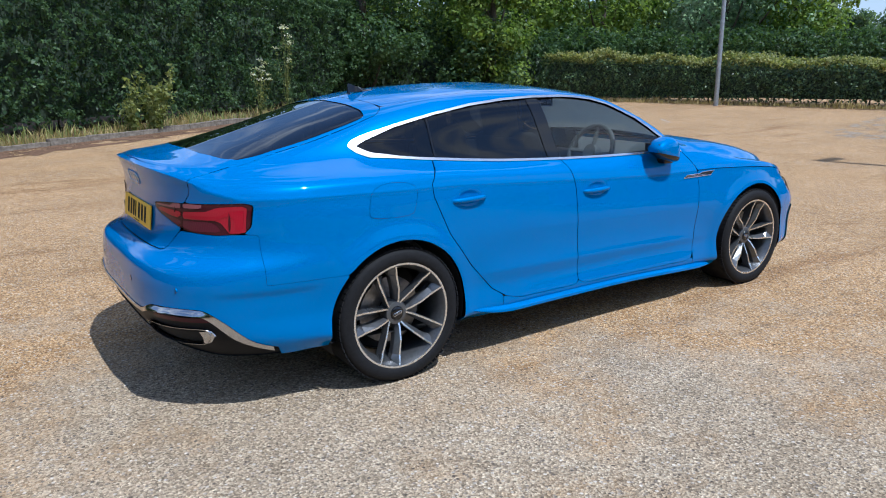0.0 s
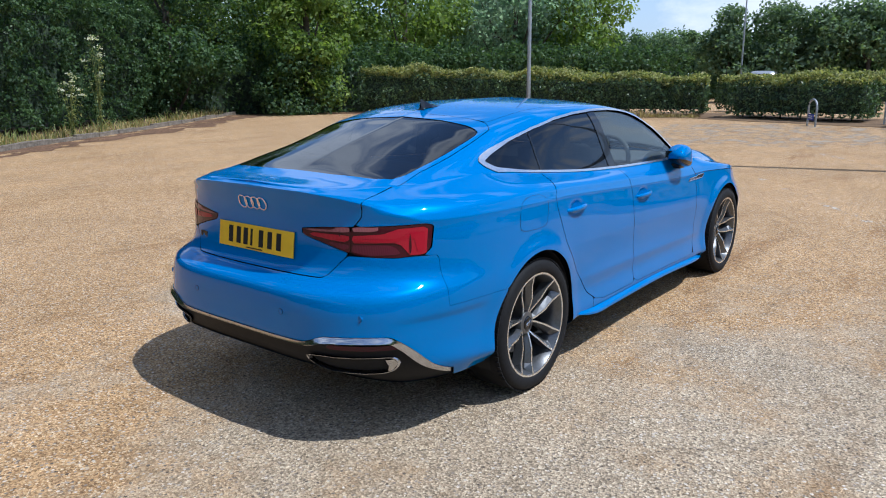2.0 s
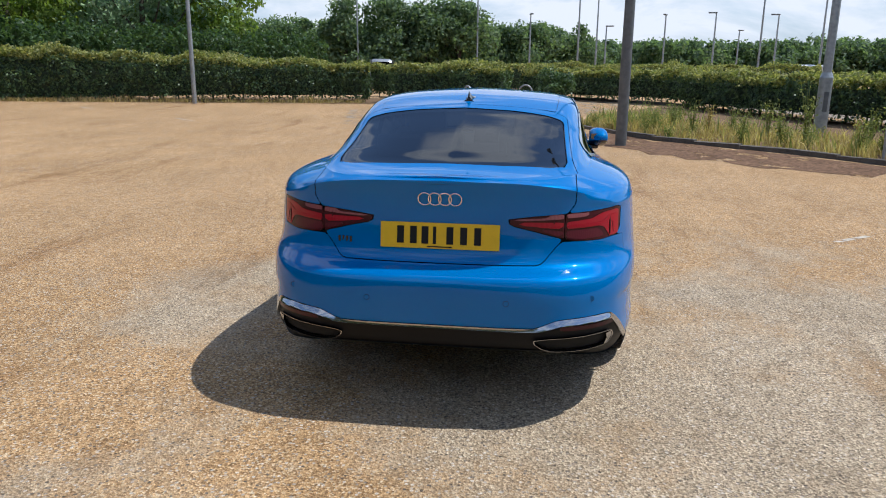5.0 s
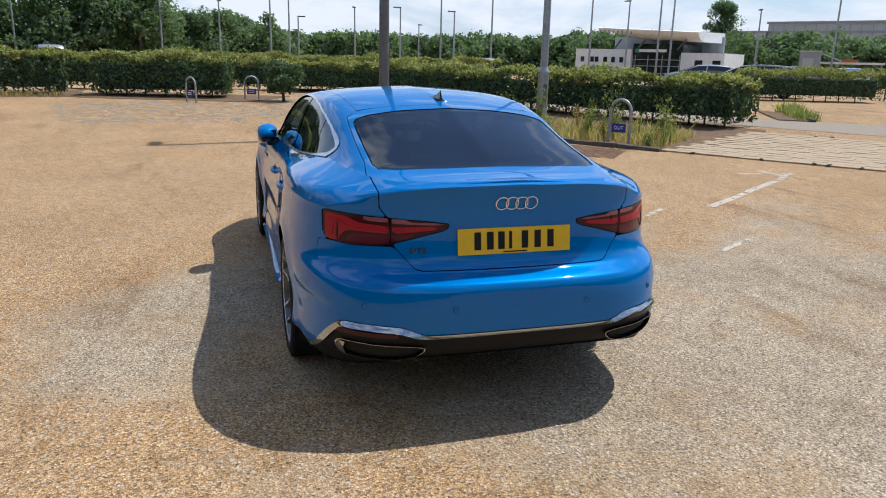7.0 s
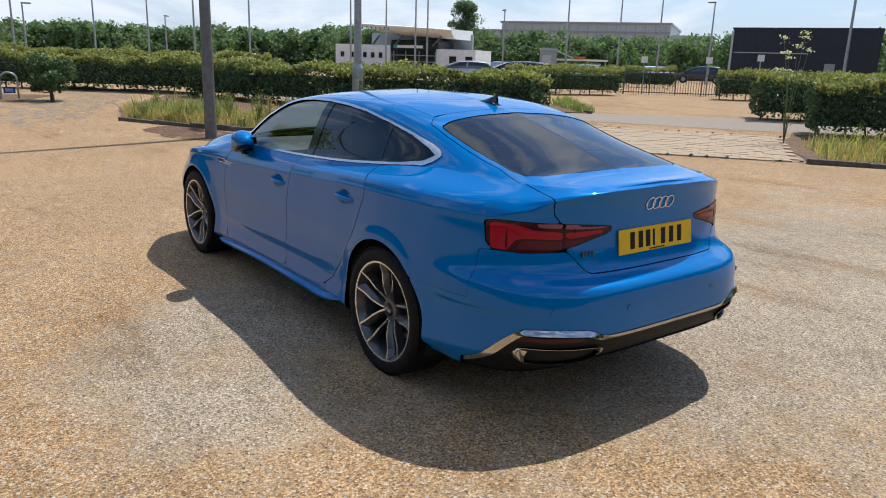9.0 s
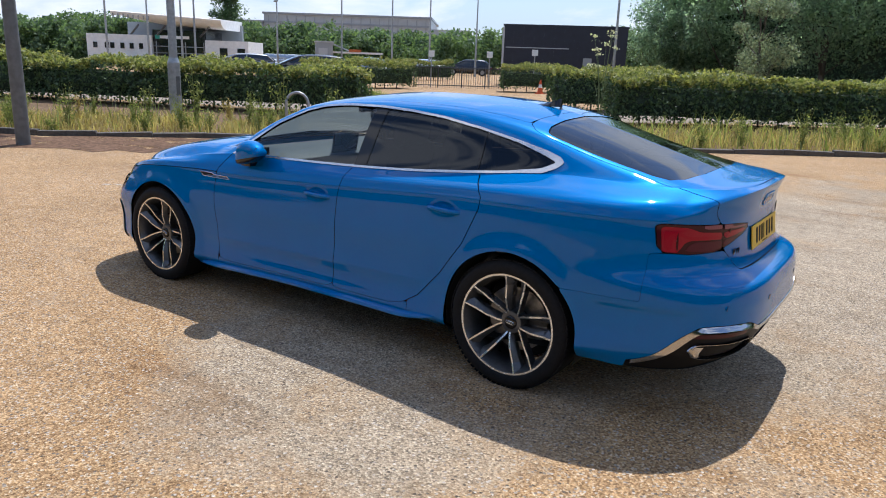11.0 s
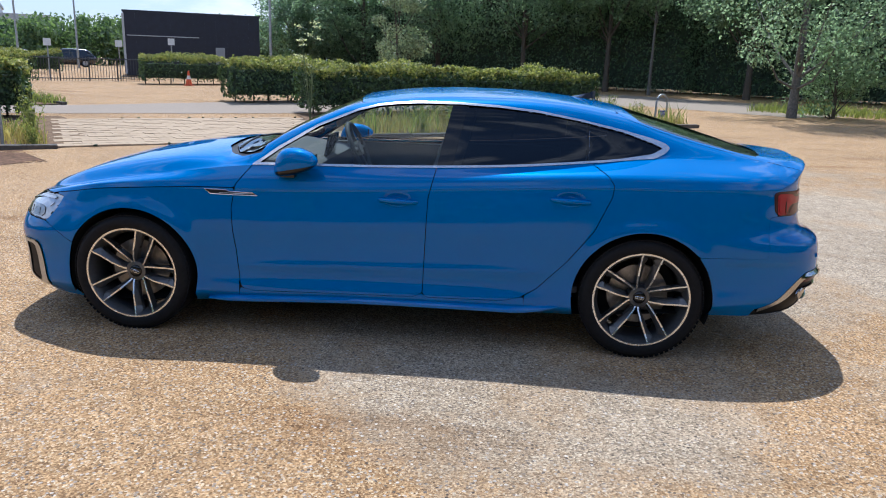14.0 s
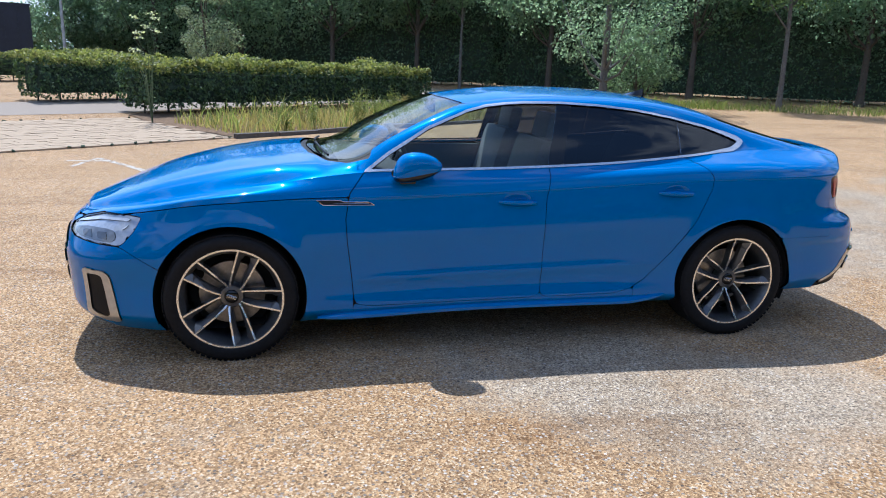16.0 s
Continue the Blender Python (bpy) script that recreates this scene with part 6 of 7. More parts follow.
for k in range(40):
    x, y = bed_a() if k < 24 else bed_b()
    if any(math.hypot(x - hx, y - hy) < hr + .15 for hx, hy, hr in CLEARINGS):
        continue
    dry = rng.uniform() < .35
    weed_plant("weed_clump", x, y, rng.uniform(.30, .65), "straw-coloured dry weed on the planted bed" if dry else "bushy green weed on the planted bed", "weed_dry" if dry else "weed_green", False, rng.uniform(.14, .26), 230, .05)

# ---- hedges ----
hedge("clipped_hedge", (16.45, 17.9), (20.0, 5.6), 1.5, 2.0, 1.55, "clipped green hedge along the car park edge", .115, 260, group="clipped hedges", side=-1)
hedge("clipped_hedge", (20.0, 4.9), (19.25, .95), 1.6, 1.55, 1.55, "clipped green hedge beside the footpath", .115, 260, group="clipped hedges", side=-1)
hedge("clipped_hedge", (24.4, 6.8), (22.9, 5.2), 1.2, 1.45, 1.45, "short clipped hedge beyond the footpath", .115, 190, group="clipped hedges", side=-1)
hedge("clipped_hedge", (24.6, .6), (20.3, -5.4), 1.5, 1.45, 1.40, "clipped green hedge across the lane", .115, 210, group="clipped hedges", side=-1)
hedge("clipped_hedge", (19.5, -4.7), (9.3, -10.15), 1.7, 1.38, 1.36, "clipped green hedge behind the weedy bed", .11, 300, group="clipped hedges", side=-1)
hedge("clipped_hedge", (4.05, -13.95), (-3.75, -19.35), 1.7, 1.46, 1.42, "clipped green hedge behind the tall grass", .11, 300, group="clipped hedges", side=-1)
hedge("clipped_hedge", (7.3, -17.1), (4.3, -19.3), 1.5, 1.52, 1.50, "clipped green hedge across the lane", .11, 240, group="clipped hedges", side=-1)
hedge("clipped_hedge", (14.4, -25.8), (7.6, -30.2), 1.6, 1.52, 1.58, "clipped green hedge in front of the black building", .09, 220, group="clipped hedges", side=-1)
hedge("clipped_hedge", (19.2, -18.6), (17.6, -23.6), 1.5, 1.52, 1.50, "dark clipped hedge beside the parked cars", .085, 240, group="clipped hedges", side=-1)
hedge("clipped_hedge", (27.0, -33.5), (24.4, -36.6), 1.5, 1.6, 1.6, "dark clipped hedge beside the gate", .1, 160, group="clipped hedges", side=-1)
hedge("clipped_hedge", (40.0, 6.0), (34.0, -14.0), 1.6, 1.62, 1.62, "long clipped hedge beyond the lane", .12, 120, group="clipped hedges", side=-1)
hedge("tall_hedge", (-14.0, 5.2), (10.6, 21.6), 2.4, 4.3, 3.9, "tall overgrown dark green hedge behind the kerb", .115, 470, ("leaf_ivy", "leaf_ivy"), .1, .6, .3, side=-1)
hedge("tall_hedge", (-30.0, -5.4), (-14.2, 5.1), 2.4, 4.6, 4.4, "tall overgrown dark green hedge behind the kerb", .2, 110, ("leaf_ivy", "leaf_ivy"), .1, .6, .3, side=-1)
tree("small_tree", 18.4, -.75, 1.2, .72, "small round clipped tree with a bare stem", "leaf_hedge", .085, 4200, None, .05, "bark", 34, .24)

# ---- trees ----
tree("maple_tree", 15.1, 19.3, 7.0, 2.1, "broad tree with bright yellow-green leaves", "leaf_light", .17, 17000, None, .2, "bark", 56, .05)
tree("maple_tree", 11.0, 22.2, 8.5, 3.0, "dark leafy tree at the hedge's end", "leaf_ivy", .15, 20000, None, .2, "bark", 40, .0)
for x, y, h, r, mt in ((20, 26, 9.5, 4.0, "leaf_light"), (25, 23, 9.0, 3.8, "leaf_light"), (30, 19.5, 9.0, 4.0, "leaf_wood"), (32.5, 17.4, 8.2, 3.0, "leaf_light"), (25.5, 31, 11, 4.5, "leaf_wood"), (33, 26, 10, 4.4, "leaf_wood"), (38, 22.0, 9, 4.0, "leaf_light"), (16.5, 30.5, 11, 4.4, "leaf_light")):
    tree("woodland_tree", x, y, h, r, "tall leafy tree behind the hedge", mt, .24, 9000, None, .2, "bark", 44, .2, "trees behind the hedge")
hedge("undergrowth", (13.5, 30.5), (41.0, 21.5), 2.6, 4.6, 4.6, "dark undergrowth below the trees behind the hedge", .16, 100, ("leaf_ivy", "leaf_ivy"), .0, .9, .2, side=-1, cat="undergrowth")
for x, y, h, r in ((54.7, 15.8, 6.8, 3.3), (55.6, 12.7, 7.1, 3.4), (56.3, 9.5, 6.8, 3.4), (56.8, 6.7, 6.8, 3.3)):
    tree("woodland_tree", x, y, h, r, "tall round-headed tree beyond the far hedges", "leaf_far", .30, 9000, None, .2, "bark", 44, .03, "trees beyond the far hedges")
tree("poplar_tree", 67.0, -53.0, 8.2, 2.3, "dark tree beyond the pavilion", "leaf_far", .24, 13000, None, .2, "bark", 90, .05)
tree("shrub", 14.4, 19.2, 2.6, 1.7, "dark leafy shrub under the maple", "leaf_ivy", .15, 5000, None, .08, "bark", 30, .0)
# the wood on the shaded side: crowns clear of the ground over dark undergrowth
for x, y, h, r, mt, lo in ((12.6, -43.5, 8, 3.0, "leaf_wood", .04), (10.2, -42.0, 7.5, 2.8, "leaf_tree", .04), (-6.0, -34.0, 9, 3.4, "leaf_tree", .34), (-11.8, -30.0, 10, 3.7, "leaf_tree", .26), (-17.0, -25.8, 10, 3.7, "leaf_tree", .30), (-22.2, -21.5, 10, 3.6, "leaf_wood", .28), (-1.8, -36.0, 10, 3.8, "leaf_tree", .24), (3.0, -38.5, 10, 3.9, "leaf_tree", .12), (7.8, -41.0, 9.5, 3.8, "leaf_tree", .06), (11.5, -46.0, 9.5, 4.0, "leaf_tree", .04), (-27, -16, 10, 3.8, "leaf_wood", .2), (-14.5, -34.5, 11, 4.2, "leaf_wood", .15), (-23, -29, 11, 4.2, "leaf_wood", .15), (-6.5, -40, 11, 4.2, "leaf_wood", .15), (-31, -23, 11, 4.5, "leaf_wood", .15), (-32, -9, 10, 4, "leaf_wood", .1)):
    tree("woodland_tree", x, y, h, r, "tall tree at the edge of a dark wood", mt, .17, 13500, None, .14, "bark", 46, lo, "trees of the wood")
tree("broad_tree", -9.84, -19.4, 8.5, 3.2, "leafy pale-barked tree standing before the dark wood", "leaf_tree", .12, 13500, None, .13, "bark_pale", 44, .13, "trees of the wood")
tree("shrub", -11.2, -19.6, 2.9, 1.6, "leafy shrub at the foot of a tree", "leaf_tree", .10, 4600, None, .05, "bark", 30, .0)
tree("birch_tree", -16.4, -18.8, 9.0, 2.3, "slender pale-barked birch at the wood's edge", "leaf_far", .14, 6500, None, .09, "bark_pale", 30, .36, "trees of the wood")
tree("birch_tree", -7.7, -31.4, 9.0, 2.2, "slender pale-barked birch at the wood's edge", "leaf_tree", .14, 6500, None, .075, "bark_pale", 30, .42, "trees of the wood")
tree("willow_bush", 4.0, -29.0, 4.6, 1.5, "grey-green willow bush behind the hedge", "leaf_grey", .1, 5000, None, .08, "bark", 26, .08)
hedge("undergrowth", (10.5, -42.5), (-10.0, -33.2), 3.0, 5.6, 7.4, "dark shady undergrowth of the wood", .15, 105, ("leaf_wood", "leaf_wood"), .0, .9, .2, side=-1, cat="undergrowth")
hedge("undergrowth", (-9.8, -33.6), (-28.6, -17.6), 3.0, 7.4, 7.4, "dark shady undergrowth of the wood", .15, 105, ("leaf_wood", "leaf_wood"), .0, .9, .2, side=-1, cat="undergrowth")
hedge("undergrowth", (12.5, 24.5), (35.5, 14.0), 3.0, 2.7, 2.7, "dark shady undergrowth behind the hedge", .2, 150, ("leaf_ivy", "leaf_ivy"), .0, .9, .2, side=1, cat="undergrowth")


def far_woods(name, arc, dist, h0, h1, n, label, mat="leaf_far", leaf=.5):
    """A distant belt of trees: crowns heaped along an arc, too far to tell apart."""
    P, O = [], []
    trees_n = int((arc[1] - arc[0]) * dist / 2.0)
    for k in range(trees_n):
        t = (k + rng.uniform(-.3, .3)) / trees_n
        a = arc[0] + (arc[1] - arc[0]) * t
        d = dist + rng.uniform(-4, 4)
        x, y = d * math.cos(a), d * math.sin(a)
        h = (h0 + (h1 - h0) * t) * rng.uniform(.86, 1.10)
        for j in range(30):
            zc = h * (.10 + .82 * rng.uniform(0, 1))
            r = 2.3 * rng.uniform(.4, .85) * (1.12 - .62 * zc / h)
            c = np.array([x + rng.normal(0, 1.5), y + rng.normal(0, 1.5), ground_z(x, y) + zc])
            m = n // (trees_n * 30)
            dd = rng.normal(0, 1, (m, 3))
            dd /= np.linalg.norm(dd, axis=1, keepdims=True)
            P.append(c + dd * r * rng.uniform(.35, 1.12, (m, 1)) * np.array([1, 1, .85]))
            O.append(dd + np.array([0, 0, .4]))
    ob = put_mesh(name, leaf_mesh(name, np.concatenate(P), np.concatenate(O), leaf), M[mat])
    return tagged(ob, label, "trees", "", "stuff")


far_woods("far_woods", (radians(-3), radians(25)), 72, 5.8, 6.0, 92000, "distant belt of green trees", leaf=.33)
far_woods("far_woods", (radians(25), radians(42)), 72, 7.6, 11.0, 56000, "distant belt of tall green trees", leaf=.33)
far_woods("far_woods", (radians(-34), radians(-3)), 86, 4.5, 4.9, 74000, "distant belt of green trees", leaf=.41)
far_woods("far_woods", (radians(-72), radians(-34)), 78, 4.6, 4.4, 64000, "distant dark trees beyond the parked cars", leaf=.37)
far_woods("far_woods", (radians(-40), radians(10)), 130, 6.2, 6.2, 32000, "distant belt of green trees", leaf=.75)
far_woods("far_woods", (radians(42), radians(170)), 60, 9.0, 9.0, 26000, "distant belt of green trees", leaf=.8)
far_woods("far_woods", (radians(170), radians(280)), 60, 9.0, 9.0, 26000, "distant belt of green trees", leaf=.8)


# ---- lamp posts ----
def lamp_post(name, x, y, top, r, label, mat="galv", head=True, door=False, lean=0.0, face=0.0):
    th = tagged(new(name), label, "lamp post", "lamp posts")
    z = ground_z(x, y)
    th.location = (x, y, z)
    H = top - z
    bm = bmesh.new()
    if door:
        cyl(bm, (0, 0, -.3), (0, 0, 1.25), r * 1.35, None, 20)
        cyl(bm, (0, 0, 1.25), (0, 0, 1.36), r * 1.35, r, 20)
    tube(bm, [(0, 0, -.2), (0, 0, H * .5), (0, 0, H)], [r, r * .82, r * .55], 14)
    part("shaft", bm, M[mat], th, "", True, 40)
    if head:
        bm = bmesh.new()
        box(bm, .25, 0, H + .03, .62, .2, .09, Matrix.Rotation(face, 4, "Z"), .03)
        part("lantern", bm, M["galv_dark"], th, "grey lantern head")
    if door:
        bm = bmesh.new()
        box(bm, -r * 1.3, 0, .75, .012, .09, .42, None, .003)
        part("service_door", bm, M["galv_dark"], th)
    th.rotation_euler = (0, 0, 0)
    return th


lamp_post("lamp_post", 17.75, 11.0, 8.0, .075, "slim grey lamp post in front of the hedge")
lamp_post("lamp_post", 9.25, -1.95, 8.0, .11, "weathered dark grey lamp post by the kerb", "galv_dark", True, False)
lamp_post("lamp_post", 11.4, -6.35, 8.0, .098, "pale grey lamp post with a wide base in the bed", "galv", True, True)
for x, y, top in ((53.1, 14.4, 8), (54.5, 5.0, 8.5), (54.6, .85, 5.4), (54.5, -2.9, 8.2), (54.4, -4.3, 6.6), (54.4, -5.0, 4.5), (53.8, -9.3, 5.3), (53.1, -12.8, 5.4), (62.8, -16.9, 4.6), (52.3, -15.9, 8.2), (52.0, -16.9, 5.2), (51.0, -19.7, 8), (48.0, -26.8, 8), (46.6, -29.2, 6.2), (45.4, -31.2, 8), (44.9, -32.0, 8), (41.3, -36.9, 5.6), (38.8, -41.5, 8), (36.4, -45.0, 7.6), (34.0, -47.0, 7.4), (31.0, -49.5, 6.6)):
    lamp_post("lamp_post", x, y, top, .085, "slim grey lamp post far off", "galv", True, False, 0, rng.uniform(0, 6))
# camera mast beyond the hedge
lamp_post("camera_mast", 8.35, -24.1, 5.6, .06, "slim pale mast beyond the hedge", "galv", False)


# ---- hoop stands ----
def hoop(name, x, y, yaw, label, sign="", w=.42, h=.78, r=.028, up=0.0):
    th = tagged(new(name), label, "hoop stand", "hoop stands")
    th.matrix_basis = pose(x, y, ground_z(x, y) + up, 0, 0, yaw)
    bm = bmesh.new()
    pts = [(-w / 2, 0, -.15), (-w / 2, 0, h - w / 2)] + [(-w / 2 * math.cos(a), 0, h - w / 2 + w / 2 * math.sin(a)) for a in (math.pi * k / 12 for k in range(1, 12))] + [(w / 2, 0, h - w / 2), (w / 2, 0, -.15)]
    tube(bm, pts, r, 10)
    part("hoop_bar", bm, M["galv"], th, "bent steel tube", True, 60)
    if sign:
        bm = bmesh.new()
        box(bm, 0, -r - .008, .25, w * .68, .016, .17, None, .006)
        board = part("sign_board", bm, M["sign_blue"], th, "blue sign board")
        if sign == "OUT":
            cu = bpy.data.curves.new("lettering", "FONT")
            cu.body, cu.size, cu.align_x, cu.align_y, cu.extrude = sign, .095, "CENTER", "CENTER", .001
            tmp = bpy.data.objects.new("lettering", cu)
            scene.collection.objects.link(tmp)
            dg = bpy.context.evaluated_depsgraph_get()
            me = bpy.data.meshes.new_from_object(tmp.evaluated_get(dg))
            bpy.data.objects.remove(tmp)
            me.materials.clear()
            ob = put_mesh("lettering", me, M["white_paint"], board, "white word OUT")
            ob.matrix_basis = pose(0, -r - .0185, .25, 90, 0, 0)
        else:
            for z in (.275, .225):
                bm = bmesh.new()
                box(bm, 0, -r - .0175, z, w * .45, .003, .02)
                part("text_bar", bm, M["white_paint"], board)
    return th


hoop("hoop_stand", 7.33, -6.15, 215, "bent steel hoop with a blue OUT sign", "OUT", up=.09)
hoop("hoop_stand", 17.85, 1.96, -140, "bent steel hoop with a small blue sign", "sign", h=.72)
hoop("hoop_stand", 19.1, .18, -96, "bent steel hoop with a small blue sign", "sign", h=.72)
hoop("hoop_stand", -5.1, -16.2, 215, "bent steel hoop with a small blue sign", "OUT", h=.76)

# ---- painted marks ----
def mark(pts, w, label="worn white painted line", mat="road_paint"):
    for p, q in zip(pts, pts[1:]):
        p, q = Vector((*p, 0)), Vector((*q, 0))
        d = (q - p).normalized()
        n = Vector((-d.y, d.x, 0)) * w / 2
        patch("painted_line", [(p + n)[:2], (q + n)[:2], (q - n)[:2], (p - n)[:2]], M[mat], label, "road marking", .0045, wobble=.025, cell=.5)


mark([(1.75, -4.15), (3.75, -7.05)], .095)
mark([(3.75, -7.05), (3.9, -6.2)], .07)
mark([(3.45, -6.75), (4.1, -6.75)], .08)
mark([(-.05, -2.9), (.3, -3.5)], .06)
mark([(1.45, -3.1), (1.75, -3.5)], .06)
mark([(7.4, .5), (4.0, -1.72)], .10, "nearly worn away white parking line", "paint_worn")
mark([(11.1, .35), (9.4, -1.0)], .10, "nearly worn away white parking line", "paint_worn")
mark([(12.0, 8.2), (12.6, 9.0)], .08)
mark([(14.6, 12.6), (15.2, 13.4)], .08)

# ---- far buildings and parked vehicles ----
def house_frame(name, x, y, yaw, label, cat="building", size=(1, 1, 1)):
    th = tagged(new(name), label, cat)
    th.matrix_basis = pose(x, y, ground_z(x, y), 0, 0, yaw) @ Matrix.Diagonal((*size, 1))
    return th


def slab(name, th, cx, cy, cz, sx, sy, sz, mat, label="", bev=0.0):
    bm = bmesh.new()
    box(bm, cx, cy, cz, sx, sy, sz, None, bev)
    return part(name, bm, M[mat], th, label)


# black flat-roofed building: front along its x, seen face towards -y
bb = house_frame("black_building", 13.35, -38.1, 23.5, "low flat-roofed building in black cladding")
LB = 7.2
wall = slab("wall", bb, LB / 2, -4.0, 1.6, LB, 8.0, 3.4, "clad_black", "black clad wall")
for k in range(12):
    slab("cladding_panel", wall, .3 + k * .6, .012, 1.0, .588, .02, 2.0, "clad_black")
    slab("cladding_panel", wall, .3 + k * .6, .018, 2.68, .588, .02, 1.2, "clad_black")
slab("string_course", bb, LB * .72, .04, 2.05, LB * .52, .06, .05, "clad_grey", "pale horizontal strip")
slab("roof", bb, LB / 2, -4.0, 3.33, LB + .1, 8.1, .10, "clad_black")
slab("corner_trim", bb, LB + .02, -.1, 1.6, .12, .3, 3.2, "clad_grey", "pale corner panel")
slab("door", bb, 2.2, .03, 1.0, .5, .05, 1.1, "clad_band")
# pale warehouse far off; local +y faces the car park
wh = house_frame("warehouse", 71.0, -77.5, 33, "long pale grey flat-roofed warehouse", size=(.66, .75, .79))
slab("wall", wh, 0, -15, 4.3, 36.4, 30, 9.0, "clad_grey")
for k in range(18):
    slab("cladding_rib", wh, -17.2 + 2.02 * k, .06, 4.2, .12, .12, 8.6, "clad_band")
slab("wall_band", wh, 0, .08, 7.35, 36.5, .2, .35, "clad_band", "darker horizontal band")
slab("roof", wh, 0, -15, 8.9, 37.0, 30.6, .35, "clad_band")
slab("low_wing", wh, 24.0, -8, 3.5, 11.4, 18, 7.6, "clad_grey", "lower wing with a flat roof")
slab("wing_roof", wh, 24.0, -8, 7.4, 11.8, 18.4, .3, "clad_band")
slab("low_wing", wh, -22.5, -12, 3.4, 8.6, 20, 7.4, "clad_grey", "lower wing with a flat roof")
# pavilion with a swept white roof; local +y faces the car park
pv = house_frame("pavilion", 48.4, -32.3, 36, "white single-storey pavilion with a swept white roof", size=(1.2, 1.2, 1.13))
wl_ = slab("wall", pv, 3.3, -2.2, .95, 4.2, 4.4, 2.3, "render_white", "white rendered wall")
wr_ = slab("wall", pv, -3.65, -2.2, .85, 2.8, 4.4, 2.1, "render_white", "white rendered wall")
gl_ = slab("glazed_front", pv, -.52, -2.3, 1.3, 3.46, 4.0, 2.4, "window_dark", "dark glazed front")
for z in (.45, .95, 1.4):
    slab("rail", gl_, -.52, -.27, z, 3.4, .06, .05, "galv")
for x in (1.0, .1, -.9, -2.1):
    slab("mullion", gl_, x, -.26, 1.0, .05, .06, 1.9, "galv")
slab("fascia", gl_, -.52, -.22, 2.02, 3.4, .12, .62, "window_dark", "dark fascia")
slab("fascia_sign", gl_, -.25, -.14, 2.02, 1.9, .04, .2, "white_paint", "pale letters as a bar")
slab("fascia_sign", gl_, .85, -.14, 2.02, .3, .04, .26, "teal", "teal mark")
for x in (4.85, 4.1, 3.75, 3.1, 2.5, 1.9):
    slab("window", wl_, x, .015, 1.35, .26, .05, .38, "window_dark")
for x in (-3.45, -4.6):
    slab("window", wr_, x, .015, 1.05, .5, .05, .72, "window_dark")
slab("back_wall", pv, .3, -4.2, 1.9, 8.0, .3, 2.4, "clad_band", "shaded wall under the roof")
bm = bmesh.new()
rows = []
for k in range(25):
    x = 3.4 - 6.95 * k / 24
    u = (3.4 - x) / 6.95
    top = 3.62 - .34 * u
    low_ = top - .20 - .42 * min(1, u / .42) ** .8
    rows.append([bm.verts.new((x, y, z)) for y, z in ((.72, top - .30), (.85, top - .05), (.7, top), (-4.6, top + .1), (-4.6, low_), (-.6, low_ - .02), (.1, low_ + .04), (.5, low_ + .2))])
for A, B in zip(rows, rows[1:]):
    for k in range(8):
        bm.faces.new((A[k], A[(k + 1) % 8], B[(k + 1) % 8], B[k]))
bm.faces.new(rows[0])
bm.faces.new(rows[-1])
rf_ = part("roof", bm, M["render_white"], pv, "swept white roof", True, 40)
for k in range(8):
    x = 3.25 - .32 * k
    slab("roof_rib", rf_, x, .80, 3.30 - .015 * k, .05, .12, .26, "clad_band")
for x in (2.6, .9, -1.9):
    bm = bmesh.new()
    tube(bm, [(x, -.2, 2.1), (x - .8, .5, 2.75)], .07, 6)
    part("roof_strut", bm, M["galv_dark"], pv)
# small canopy and site cabin among the cars
ks = house_frame("car_canopy", 38.3, -42.4, 46, "low white canopy with an orange edge", "canopy")
slab("canopy_roof", ks, -.3, -1.5, 1.62, 4.2, 3, .14, "white_paint", "white roof edge")
slab("canopy_edge", ks, -.1, .02, 1.78, 1.0, .06, .2, "orange_band", "orange edge board")
for x in (-2.2, 1.7):
    slab("post", ks, x, -.2, .75, .1, .1, 1.7, "galv")
bm = bmesh.new()
tube(bm, [(1.9, -.2, 2.35), (.3, -.2, 1.72)], .06, 6)
part("brace", bm, M["galv"], ks)
hb = house_frame("grey_cabin", 38.9, -39.6, 46, "small grey site cabin", "cabin")
slab("body", hb, 0, -1, 1.1, 1.35, 2, 2.5, "clad_band")
slab("roof", hb, 0, -1, 2.38, 1.45, 2.1, .1, "clad_grey")
slab("door", hb, .1, .02, .95, .7, .05, 1.9, "clad_grey")


